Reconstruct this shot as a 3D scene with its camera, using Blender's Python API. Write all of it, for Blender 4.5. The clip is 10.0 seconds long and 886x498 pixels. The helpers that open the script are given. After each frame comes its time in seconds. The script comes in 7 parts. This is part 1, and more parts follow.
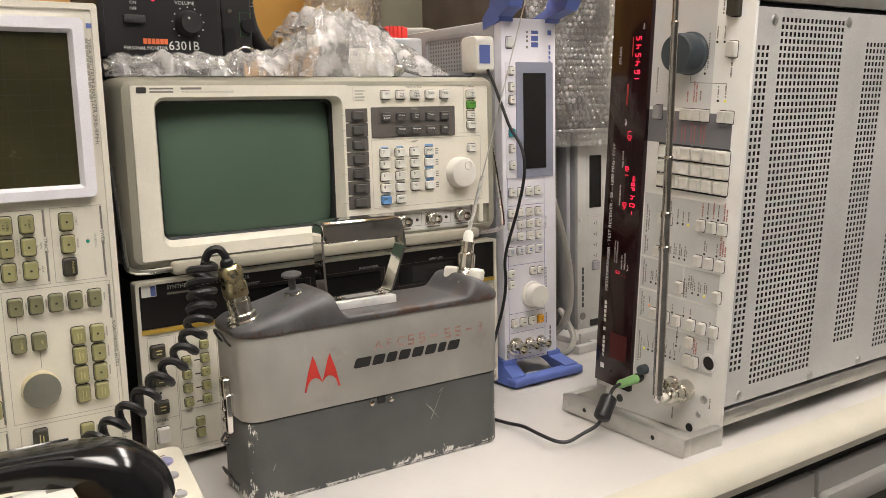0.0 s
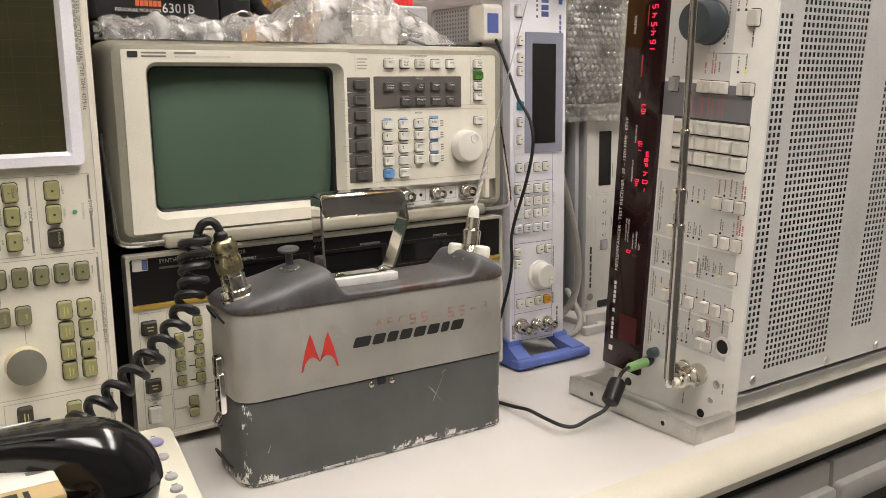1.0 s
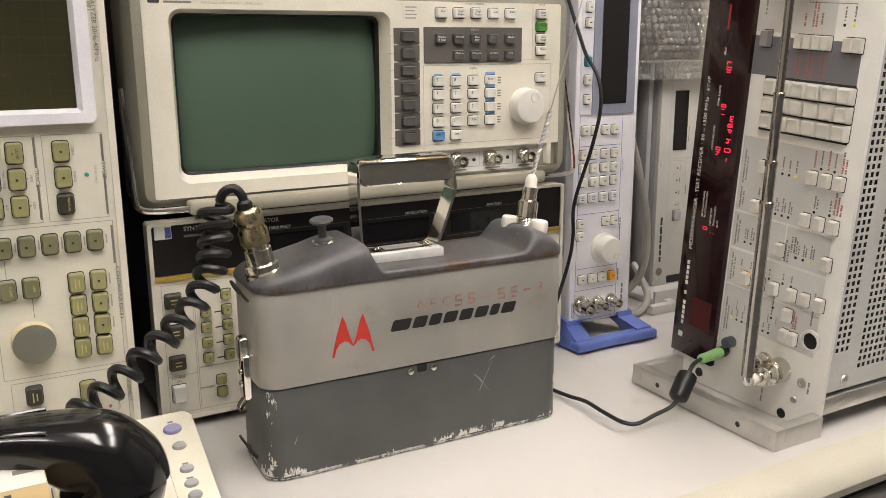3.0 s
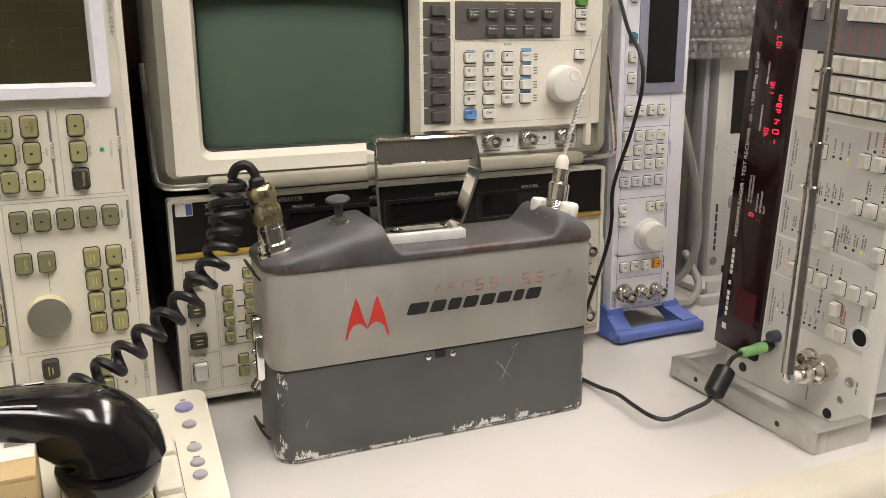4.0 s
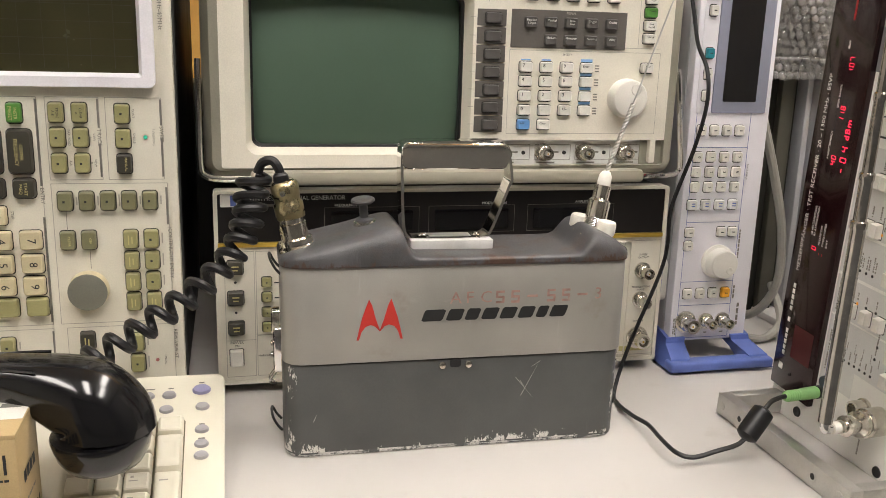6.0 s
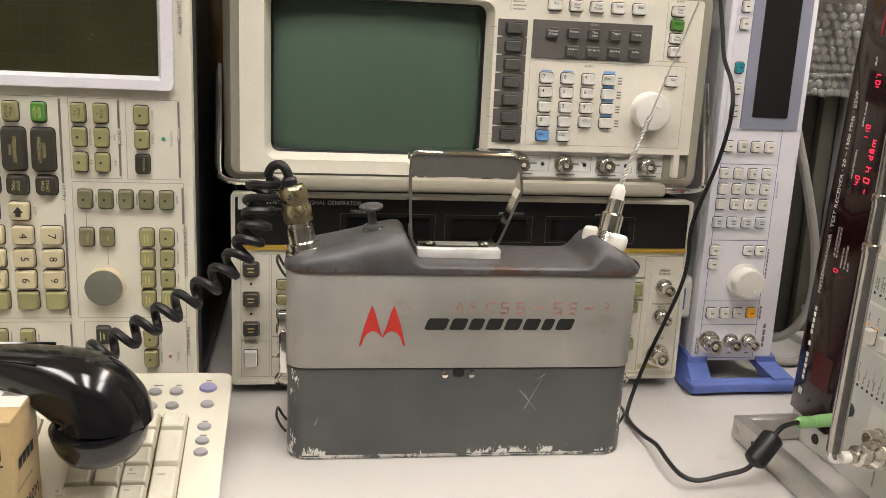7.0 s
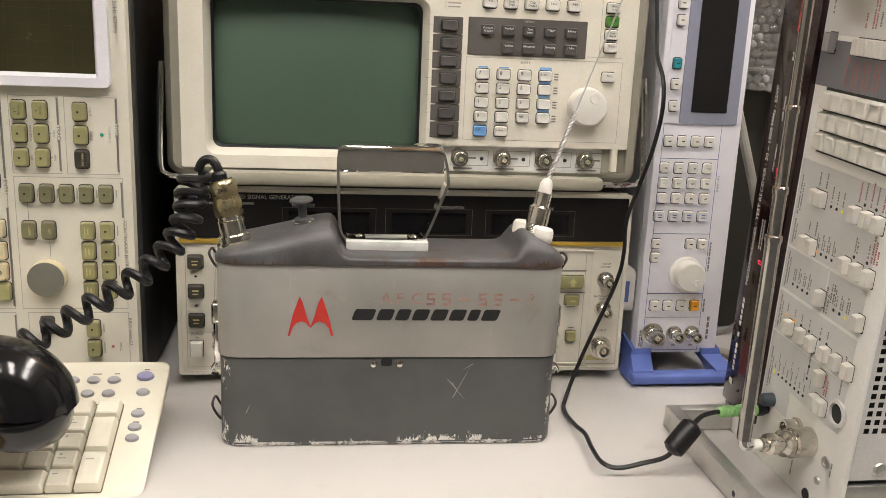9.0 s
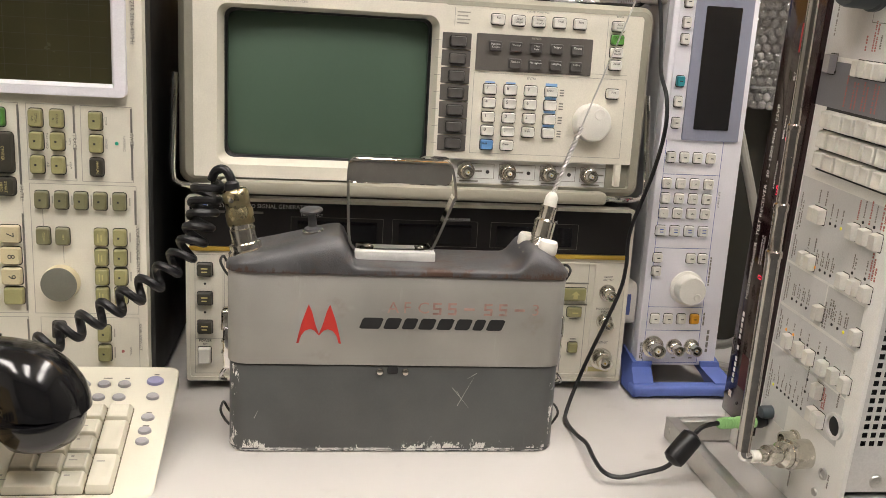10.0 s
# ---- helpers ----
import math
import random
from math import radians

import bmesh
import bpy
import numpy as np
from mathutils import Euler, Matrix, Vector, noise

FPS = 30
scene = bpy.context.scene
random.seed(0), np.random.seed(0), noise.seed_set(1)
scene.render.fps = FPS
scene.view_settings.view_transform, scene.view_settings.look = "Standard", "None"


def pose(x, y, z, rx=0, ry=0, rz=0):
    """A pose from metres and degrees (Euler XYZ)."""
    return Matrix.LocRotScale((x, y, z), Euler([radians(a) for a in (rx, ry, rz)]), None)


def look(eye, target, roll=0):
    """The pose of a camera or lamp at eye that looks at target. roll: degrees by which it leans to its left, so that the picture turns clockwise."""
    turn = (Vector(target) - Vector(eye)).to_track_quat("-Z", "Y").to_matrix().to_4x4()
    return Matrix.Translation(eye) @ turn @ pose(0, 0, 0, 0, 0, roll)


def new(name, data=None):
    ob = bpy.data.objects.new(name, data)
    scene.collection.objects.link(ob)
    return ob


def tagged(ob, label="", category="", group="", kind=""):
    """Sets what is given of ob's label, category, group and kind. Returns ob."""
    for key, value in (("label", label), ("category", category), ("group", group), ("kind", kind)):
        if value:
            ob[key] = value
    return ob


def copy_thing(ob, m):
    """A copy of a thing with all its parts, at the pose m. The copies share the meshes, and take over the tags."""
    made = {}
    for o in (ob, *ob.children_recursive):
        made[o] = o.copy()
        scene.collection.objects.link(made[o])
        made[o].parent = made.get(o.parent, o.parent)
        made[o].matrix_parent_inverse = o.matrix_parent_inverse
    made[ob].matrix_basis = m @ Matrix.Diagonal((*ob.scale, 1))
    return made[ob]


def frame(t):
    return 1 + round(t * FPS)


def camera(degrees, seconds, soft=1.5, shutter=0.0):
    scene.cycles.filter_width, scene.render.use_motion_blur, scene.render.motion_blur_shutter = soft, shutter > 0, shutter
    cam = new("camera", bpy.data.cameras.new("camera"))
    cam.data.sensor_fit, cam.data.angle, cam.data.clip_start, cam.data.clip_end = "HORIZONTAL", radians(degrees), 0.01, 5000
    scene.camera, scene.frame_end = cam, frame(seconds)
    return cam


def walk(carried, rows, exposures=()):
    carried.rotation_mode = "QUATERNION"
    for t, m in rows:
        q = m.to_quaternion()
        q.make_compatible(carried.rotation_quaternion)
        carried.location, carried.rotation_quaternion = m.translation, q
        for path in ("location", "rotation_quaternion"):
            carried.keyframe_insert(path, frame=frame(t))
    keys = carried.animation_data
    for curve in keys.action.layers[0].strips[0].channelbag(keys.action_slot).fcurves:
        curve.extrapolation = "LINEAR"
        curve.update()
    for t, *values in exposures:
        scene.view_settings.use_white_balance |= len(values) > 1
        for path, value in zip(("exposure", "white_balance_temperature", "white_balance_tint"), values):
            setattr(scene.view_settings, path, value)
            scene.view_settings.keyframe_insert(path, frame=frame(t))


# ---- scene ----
cam = camera(53.9, 10.0, soft=0.6)
PATH = [
    (0, (-0.002, 0.019, 0.341), (1.106, 1.655, 0.03), -1.4),
    (0.5, (0.008, 0.03, 0.336), (1.109, 1.666, 0.005), -1.3),
    (1, (0.017, 0.048, 0.331), (1.113, 1.683, -0.024), -0.8),
    (1.5, (0.022, 0.062, 0.328), (1.119, 1.693, -0.043), -0.2),
    (2, (0.032, 0.086, 0.326), (1.103, 1.725, -0.08), 0.1),
    (2.5, (0.054, 0.109, 0.331), (1.085, 1.767, -0.102), -0.0),
    (2.7, (0.062, 0.114, 0.332), (1.067, 1.786, -0.111), -0.1),
    (3.8, (0.118, 0.114, 0.324), (0.937, 1.873, -0.158), -0.4),
    (4, (0.128, 0.114, 0.322), (0.92, 1.885, -0.164), -0.4),
    (4.5, (0.149, 0.11, 0.321), (0.879, 1.903, -0.182), -1.0),
    (5, (0.17, 0.107, 0.321), (0.803, 1.939, -0.174), -0.5),
    (5.5, (0.199, 0.094, 0.325), (0.748, 1.958, -0.149), 0.9),
    (6, (0.226, 0.088, 0.321), (0.69, 1.975, -0.15), 1.7),
    (6.2, (0.232, 0.088, 0.321), (0.672, 1.981, -0.150), 2.2),
    (7.3, (0.29, 0.075, 0.324), (0.564, 2.004, -0.129), 2.3),
    (7.5, (0.303, 0.072, 0.326), (0.553, 2.004, -0.128), 2.0),
    (8, (0.329, 0.065, 0.325), (0.554, 1.999, -0.135), 2.0),
    (8.5, (0.345, 0.06, 0.325), (0.602, 1.986, -0.147), 1.9),
    (9, (0.338, 0.053, 0.325), (0.619, 1.978, -0.138), 2.4),
    (9.5, (0.333, 0.046, 0.326), (0.616, 1.975, -0.121), 2.8),
    (10, (0.329, 0.04, 0.327), (0.614, 1.971, -0.109), 3.2),
]
walk(cam, [(t, look(eye, target, roll)) for t, eye, target, roll in PATH])

# ---- world, lights, exposure ----
world = bpy.data.worlds.new("world")
scene.world = world
world.use_nodes = True
world.node_tree.nodes["Background"].inputs[0].default_value = (0.9, 0.95, 1.0, 1)
world.node_tree.nodes["Background"].inputs[1].default_value = 0.05
scene.view_settings.exposure = 0.0
LAMP = 22.6
LAMP_COLOUR = (1.0, 0.935, 0.875)


# ---- materials ----
def srgb(h):
    c = [int(h[i:i + 2], 16) / 255 for i in (0, 2, 4)]
    return tuple(v / 12.92 if v <= 0.04045 else ((v + 0.055) / 1.055) ** 2.4 for v in c)


def mat(name, col, rough=0.5, metal=0.0, var=0.10, scale=30.0, fine=0.05, bump=0.0, bscale=900.0, alpha=1.0, coat=0.0,
        wear=None, emit=0.0, trans=0.0, spread=0.0, rvar=0.12, ior=1.45):
    """A painted or metal surface: broad and fine colour variation, uneven gloss, optional relief, wear and piece-to-piece spread."""
    m = bpy.data.materials.new(name)
    m.use_nodes = True
    t = m.node_tree
    n, l = t.nodes, t.links
    b = n["Principled BSDF"]
    col = srgb(col) if isinstance(col, str) else col
    tc = n.new("ShaderNodeTexCoord")
    n1 = n.new("ShaderNodeTexNoise")
    n1.inputs["Scale"].default_value, n1.inputs["Detail"].default_value = scale, 6
    n2 = n.new("ShaderNodeTexNoise")
    n2.inputs["Scale"].default_value, n2.inputs["Detail"].default_value = bscale, 3
    l.new(tc.outputs["Object"], n1.inputs["Vector"])
    l.new(tc.outputs["Object"], n2.inputs["Vector"])
    r1 = n.new("ShaderNodeMapRange")
    r1.inputs["From Min"].default_value, r1.inputs["From Max"].default_value = 0.3, 0.7
    r1.inputs["To Min"].default_value, r1.inputs["To Max"].default_value = 1 - var, 1 + var
    l.new(n1.outputs["Fac"], r1.inputs["Value"])
    r2 = n.new("ShaderNodeMapRange")
    r2.inputs["From Min"].default_value, r2.inputs["From Max"].default_value = 0.3, 0.7
    r2.inputs["To Min"].default_value, r2.inputs["To Max"].default_value = 1 - fine, 1 + fine
    l.new(n2.outputs["Fac"], r2.inputs["Value"])
    mu = n.new("ShaderNodeMath")
    mu.operation = "MULTIPLY"
    l.new(r1.outputs[0], mu.inputs[0])
    l.new(r2.outputs[0], mu.inputs[1])
    last = mu.outputs[0]
    if spread:
        oi = n.new("ShaderNodeObjectInfo")
        r3 = n.new("ShaderNodeMapRange")
        r3.inputs["To Min"].default_value, r3.inputs["To Max"].default_value = 1 - spread, 1 + spread
        l.new(oi.outputs["Random"], r3.inputs["Value"])
        m3 = n.new("ShaderNodeMath")
        m3.operation = "MULTIPLY"
        l.new(last, m3.inputs[0])
        l.new(r3.outputs[0], m3.inputs[1])
        last = m3.outputs[0]
    vm = n.new("ShaderNodeVectorMath")
    vm.operation = "SCALE"
    vm.inputs[0].default_value = col
    l.new(last, vm.inputs["Scale"])
    colour = vm.outputs[0]
    rr = n.new("ShaderNodeMapRange")
    rr.inputs["From Min"].default_value, rr.inputs["From Max"].default_value = 0.3, 0.7
    rr.inputs["To Min"].default_value, rr.inputs["To Max"].default_value = max(0.02, rough * (1 - rvar)), min(1, rough * (1 + rvar))
    l.new(n1.outputs["Fac"], rr.inputs["Value"])
    l.new(rr.outputs[0], b.inputs["Roughness"])
    if wear:
        wcol, wscale, wmin, wmax = wear
        n3 = n.new("ShaderNodeTexNoise")
        n3.inputs["Scale"].default_value, n3.inputs["Detail"].default_value, n3.inputs["Roughness"].default_value = wscale, 8, 0.65
        l.new(tc.outputs["Object"], n3.inputs["Vector"])
        r4 = n.new("ShaderNodeMapRange")
        r4.inputs["From Min"].default_value, r4.inputs["From Max"].default_value = wmin, wmax
        l.new(n3.outputs["Fac"], r4.inputs["Value"])
        mx = n.new("ShaderNodeMix")
        mx.data_type = "RGBA"
        l.new(r4.outputs[0], mx.inputs["Factor"])
        l.new(colour, mx.inputs["A"])
        mx.inputs["B"].default_value = (*(srgb(wcol) if isinstance(wcol, str) else wcol), 1)
        colour = mx.outputs["Result"]
    l.new(colour, b.inputs["Base Color"])
    b.inputs["Metallic"].default_value = metal
    b.inputs["IOR"].default_value = ior
    b.inputs["Alpha"].default_value = alpha
    b.inputs["Coat Weight"].default_value = coat
    b.inputs["Transmission Weight"].default_value = trans
    if emit:
        b.inputs["Emission Color"].default_value = (*col, 1)
        b.inputs["Emission Strength"].default_value = emit
    if bump:
        bp = n.new("ShaderNodeBump")
        bp.inputs["Strength"].default_value, bp.inputs["Distance"].default_value = bump, 0.0006
        l.new(n2.outputs["Fac"], bp.inputs["Height"])
        l.new(bp.outputs[0], b.inputs["Normal"])
    return m


def add_chips(m, low, high, col="d6d4cf", reach=0.013, base=0.0, soft=0.015):
    """Bare metal where the paint has chipped along a lower rim and down the corners."""
    t = m.node_tree
    n, l = t.nodes, t.links
    b = n["Principled BSDF"]
    old = b.inputs["Base Color"].links[0].from_socket
    tc = n.new("ShaderNodeTexCoord")
    sep = n.new("ShaderNodeSeparateXYZ")
    l.new(tc.outputs["Object"], sep.inputs[0])
    mp = n.new("ShaderNodeMapping")
    mp.inputs["Scale"].default_value = (1.0, 1.0, 0.40)
    l.new(tc.outputs["Object"], mp.inputs[0])
    nz = n.new("ShaderNodeTexNoise")
    nz.inputs["Scale"].default_value, nz.inputs["Detail"].default_value, nz.inputs["Roughness"].default_value = 230, 9, 0.75
    l.new(mp.outputs[0], nz.inputs["Vector"])
    edge = n.new("ShaderNodeMapRange")
    edge.inputs["From Min"].default_value, edge.inputs["From Max"].default_value = base, base + reach
    edge.inputs["To Min"].default_value, edge.inputs["To Max"].default_value = 0.20, -0.20
    l.new(sep.outputs["Z"], edge.inputs["Value"])
    ax = n.new("ShaderNodeMath")
    ax.operation = "ABSOLUTE"
    l.new(sep.outputs["X"], ax.inputs[0])
    ay = n.new("ShaderNodeMath")
    ay.operation = "ABSOLUTE"
    l.new(sep.outputs["Y"], ay.inputs[0])
    both = n.new("ShaderNodeMath")
    both.operation = "ADD"
    l.new(ax.outputs[0], both.inputs[0])
    l.new(ay.outputs[0], both.inputs[1])
    cor = n.new("ShaderNodeMapRange")
    cor.inputs["From Min"].default_value, cor.inputs["From Max"].default_value = low, high
    cor.inputs["To Min"].default_value, cor.inputs["To Max"].default_value = -0.25, 0.0
    l.new(both.outputs[0], cor.inputs["Value"])
    cz = n.new("ShaderNodeMath")
    cz.operation = "MAXIMUM"
    l.new(edge.outputs[0], cz.inputs[0])
    l.new(cor.outputs[0], cz.inputs[1])
    n4 = n.new("ShaderNodeTexNoise")
    n4.inputs["Scale"].default_value, n4.inputs["Detail"].default_value = 34, 2
    l.new(tc.outputs["Object"], n4.inputs["Vector"])
    br = n.new("ShaderNodeMapRange")
    br.inputs["From Min"].default_value, br.inputs["From Max"].default_value = 0.3, 0.7
    br.inputs["To Min"].default_value, br.inputs["To Max"].default_value = -0.17, 0.13
    l.new(n4.outputs["Fac"], br.inputs["Value"])
    a0 = n.new("ShaderNodeMath")
    a0.operation = "ADD"
    l.new(nz.outputs["Fac"], a0.inputs[0])
    l.new(br.outputs[0], a0.inputs[1])
    ad = n.new("ShaderNodeMath")
    ad.operation = "ADD"
    l.new(a0.outputs[0], ad.inputs[0])
    l.new(cz.outputs[0], ad.inputs[1])
    th = n.new("ShaderNodeMapRange")
    th.inputs["From Min"].default_value, th.inputs["From Max"].default_value = 0.60, 0.60 + soft
    l.new(ad.outputs[0], th.inputs["Value"])
    mx = n.new("ShaderNodeMix")
    mx.data_type = "RGBA"
    l.new(th.outputs[0], mx.inputs["Factor"])
    l.new(old, mx.inputs["A"])
    mx.inputs["B"].default_value = (*srgb(col), 1)
    l.new(mx.outputs["Result"], b.inputs["Base Color"])


def add_scuffs(m, col, low):
    """Short rubbed streaks and smudges over the paint."""
    t = m.node_tree
    n, l = t.nodes, t.links
    b = n["Principled BSDF"]
    old = b.inputs["Base Color"].links[0].from_socket
    tc = n.new("ShaderNodeTexCoord")
    last = old
    for scale, stretch, amount in ((60, (1.0, 1.0, 0.18), 0.45), (26, (0.35, 1.0, 1.0), 0.35)):
        mp = n.new("ShaderNodeMapping")
        mp.inputs["Scale"].default_value = stretch
        mp.inputs["Rotation"].default_value = (0.0, 0.25, 0.0)
        l.new(tc.outputs["Object"], mp.inputs[0])
        nz = n.new("ShaderNodeTexNoise")
        nz.inputs["Scale"].default_value, nz.inputs["Detail"].default_value, nz.inputs["Roughness"].default_value = scale, 7, 0.7
        l.new(mp.outputs[0], nz.inputs["Vector"])
        r = n.new("ShaderNodeMapRange")
        r.inputs["From Min"].default_value, r.inputs["From Max"].default_value = low, low + 0.12
        r.inputs["To Max"].default_value = amount
        l.new(nz.outputs["Fac"], r.inputs["Value"])
        mx = n.new("ShaderNodeMix")
        mx.data_type = "RGBA"
        l.new(r.outputs[0], mx.inputs["Factor"])
        l.new(last, mx.inputs["A"])
        mx.inputs["B"].default_value = (*col, 1)
        last = mx.outputs["Result"]
    l.new(last, b.inputs["Base Color"])


def clear_film(name, milk, gloss, rough):
    """Thin clear plastic: see-through, with a little milkiness and sharp gloss."""
    m = bpy.data.materials.new(name)
    m.use_nodes = True
    n, l = m.node_tree.nodes, m.node_tree.links
    n.remove(n["Principled BSDF"])
    clear, shine, body = n.new("ShaderNodeBsdfTransparent"), n.new("ShaderNodeBsdfGlossy"), n.new("ShaderNodeBsdfDiffuse")
    clear.inputs["Color"].default_value = (0.95, 0.94, 0.92, 1)
    shine.inputs["Roughness"].default_value = rough
    body.inputs["Color"].default_value = (0.78, 0.76, 0.74, 1)
    tc, nz = n.new("ShaderNodeTexCoord"), n.new("ShaderNodeTexNoise")
    nz.inputs["Scale"].default_value, nz.inputs["Detail"].default_value = 45, 5
    l.new(tc.outputs["Object"], nz.inputs["Vector"])
    mk = n.new("ShaderNodeMapRange")
    mk.inputs["From Min"].default_value, mk.inputs["From Max"].default_value = 0.35, 0.7
    mk.inputs["To Min"].default_value, mk.inputs["To Max"].default_value = milk * 0.4, milk * 1.8
    l.new(nz.outputs["Fac"], mk.inputs["Value"])
    a, b = n.new("ShaderNodeMixShader"), n.new("ShaderNodeMixShader")
    l.new(mk.outputs[0], a.inputs[0])
    l.new(clear.outputs[0], a.inputs[1])
    l.new(body.outputs[0], a.inputs[2])
    fr, k = n.new("ShaderNodeLayerWeight"), n.new("ShaderNodeMath")
    fr.inputs["Blend"].default_value = 0.35
    k.operation = "MULTIPLY"
    k.inputs[1].default_value = gloss
    l.new(fr.outputs["Fresnel"], k.inputs[0])
    l.new(k.outputs[0], b.inputs[0])
    l.new(a.outputs[0], b.inputs[1])
    l.new(shine.outputs[0], b.inputs[2])
    l.new(b.outputs[0], n["Material Output"].inputs["Surface"])
    return m


CREAM = mat("cream_enamel", (0.68, 0.645, 0.55), 0.45, var=0.05, bump=0.05)
IVORY = mat("ivory_plastic", (0.74, 0.70, 0.60), 0.4, var=0.04, bump=0.03)
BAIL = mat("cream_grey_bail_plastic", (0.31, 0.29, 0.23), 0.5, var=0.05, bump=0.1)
OLIVE = mat("olive_grey_plastic", (0.30, 0.285, 0.225), 0.55, var=0.06, bump=0.2)
KEY_WHITE = mat("white_key_plastic", (0.72, 0.70, 0.64), 0.4, var=0.04, spread=0.03)
KEY_DARK = mat("dark_key_plastic", (0.085, 0.08, 0.075), 0.45, var=0.06, spread=0.06)
KEY_OLIVE = mat("olive_key_plastic", (0.30, 0.285, 0.135), 0.42, var=0.06, spread=0.08)
KEY_SAND = mat("sand_key_plastic", (0.58, 0.51, 0.33), 0.42, var=0.06, spread=0.05)
KEY_GREENISH = mat("grey_green_key_plastic", (0.185, 0.18, 0.10), 0.42, var=0.06, spread=0.08)
KEY_BLACK = mat("black_brown_key_plastic", (0.045, 0.042, 0.032), 0.4, var=0.06, spread=0.1)
KEY_GREEN = mat("green_key_plastic", (0.085, 0.25, 0.045), 0.4)
KEY_BLUE = mat("blue_key_plastic", (0.14, 0.32, 0.62), 0.4)
KEY_TEAL = mat("teal_key_plastic", (0.02, 0.25, 0.30), 0.4)
KEY_ORANGE = mat("orange_key_plastic", (0.75, 0.36, 0.03), 0.4)
KEY_GAP = mat("key_gap", (0.03, 0.028, 0.024), 0.7, var=0.02)
PANEL_TAUPE = mat("dark_taupe_print", (0.11, 0.10, 0.09), 0.5)
LINE_GREY = mat("grey_print", (0.38, 0.36, 0.31), 0.6, var=0.02)
INK = mat("black_print", (0.03, 0.03, 0.03), 0.6, var=0.02)
INK_GREY = mat("faded_print", (0.20, 0.19, 0.165), 0.6, var=0.02)
INK_WHITE = mat("white_print", (0.72, 0.71, 0.68), 0.6, var=0.02)
INK_RED = mat("red_print", (0.44, 0.16, 0.145), 0.6, var=0.02)
INK_BLUE = mat("blue_print", (0.10, 0.14, 0.38), 0.6, var=0.02)
INK_SKY = mat("sky_blue_print", (0.22, 0.42, 0.72), 0.6, var=0.02)
INK_YELLOW = mat("yellow_print", (0.50, 0.45, 0.20), 0.6, var=0.02)
CRT = mat("phosphor_screen", (0.074, 0.118, 0.084), 0.36, var=0.10, scale=5, fine=0.02)
CRT_DARK = mat("dark_amber_screen", (0.034, 0.031, 0.013), 0.25, var=0.2, scale=20, coat=0.3)
BLACK_PANEL = mat("black_enamel_panel", (0.009, 0.008, 0.008), 0.35, var=0.15, scale=60)
BLACK_WINDOW = mat("black_display_window", (0.006, 0.006, 0.007), 0.12, coat=0.4)
GOLD = mat("gold_anodised_trim", (0.62, 0.42, 0.08), 0.35, metal=0.6)
DARK_METAL = mat("dark_painted_steel", (0.03, 0.03, 0.028), 0.5, var=0.15, bump=0.15)
DARK_CASE = mat("dark_grey_case_paint", (0.022, 0.022, 0.021), 0.5, var=0.12, bump=0.1)
CHROME = mat("chrome_plate", (0.78, 0.77, 0.75), 0.09, metal=1.0, var=0.06, scale=90, rvar=0.5)
ROD = mat("worn_chrome_tube", (0.44, 0.42, 0.39), 0.14, metal=1.0, var=0.12, scale=140, rvar=0.5)
NICKEL = mat("nickel_plate", (0.66, 0.635, 0.57), 0.2, metal=1.0, var=0.15, scale=120, rvar=0.4)
STEEL = mat("brushed_aluminium", (0.58, 0.57, 0.54), 0.38, metal=0.85, var=0.08, scale=50, bump=0.08)
BRIGHT_ALU = mat("bright_milled_aluminium", (0.74, 0.73, 0.71), 0.4, metal=0.3, var=0.10, scale=70, bump=0.06)
ALU_SHEET = mat("grey_sheet_metal", (0.63, 0.612, 0.592), 0.42, metal=0.15, var=0.10, scale=9, bump=0.05, bscale=600,
                wear=((0.50, 0.475, 0.45), 30, 0.62, 0.80))
LILAC = mat("lilac_grey_paint", (0.73, 0.715, 0.76), 0.42, var=0.04)
LILAC_DARK = mat("slate_grey_trim", (0.25, 0.26, 0.33), 0.45, var=0.05)
CASE_GREY = mat("instrument_case_grey", (0.40, 0.40, 0.41), 0.5, var=0.06, bump=0.06)
BLUE = mat("blue_plastic", (0.105, 0.155, 0.43), 0.45, var=0.08, scale=60)
RECEIVER_WHITE = mat("off_white_panel_paint", (0.86, 0.85, 0.81), 0.5, var=0.04)
RECEIVER_GREY = mat("light_grey_panel_print", (0.66, 0.655, 0.64), 0.5, var=0.05)
RECEIVER_SLATE = mat("slate_panel_print", (0.20, 0.20, 0.22), 0.5, var=0.05)
RED_GLASS = mat("dark_red_filter_window", (0.016, 0.004, 0.005), 0.14, coat=0.3)
LED_RED = mat("lit_red_led", (1.0, 0.02, 0.07), 0.5, emit=1.8, var=0, fine=0)
LED_DIM = mat("dim_red_led", (0.25, 0.01, 0.012), 0.5, emit=0.35, var=0, fine=0)
LED_YELLOW = mat("lit_yellow_led", (0.85, 0.75, 0.05), 0.5, emit=0.25, var=0, fine=0)
LED_ORANGE = mat("lit_orange_led", (1.0, 0.35, 0.03), 0.5, emit=0.3, var=0, fine=0)
LED_GREEN = mat("green_led", (0.02, 0.35, 0.22), 0.4)
KNOB_SLATE = mat("slate_knob_plastic", (0.05, 0.065, 0.075), 0.4, var=0.1)
KNOB_GREY = mat("grey_knob_cap", (0.21, 0.21, 0.175), 0.35, metal=0.3)
RADIO_LIGHT = mat("worn_light_grey_enamel", (0.335, 0.322, 0.295), 0.42, metal=0.25, var=0.17, scale=11, bump=0.15, bscale=1200,
                  wear=((0.25, 0.215, 0.175), 30, 0.60, 0.82))
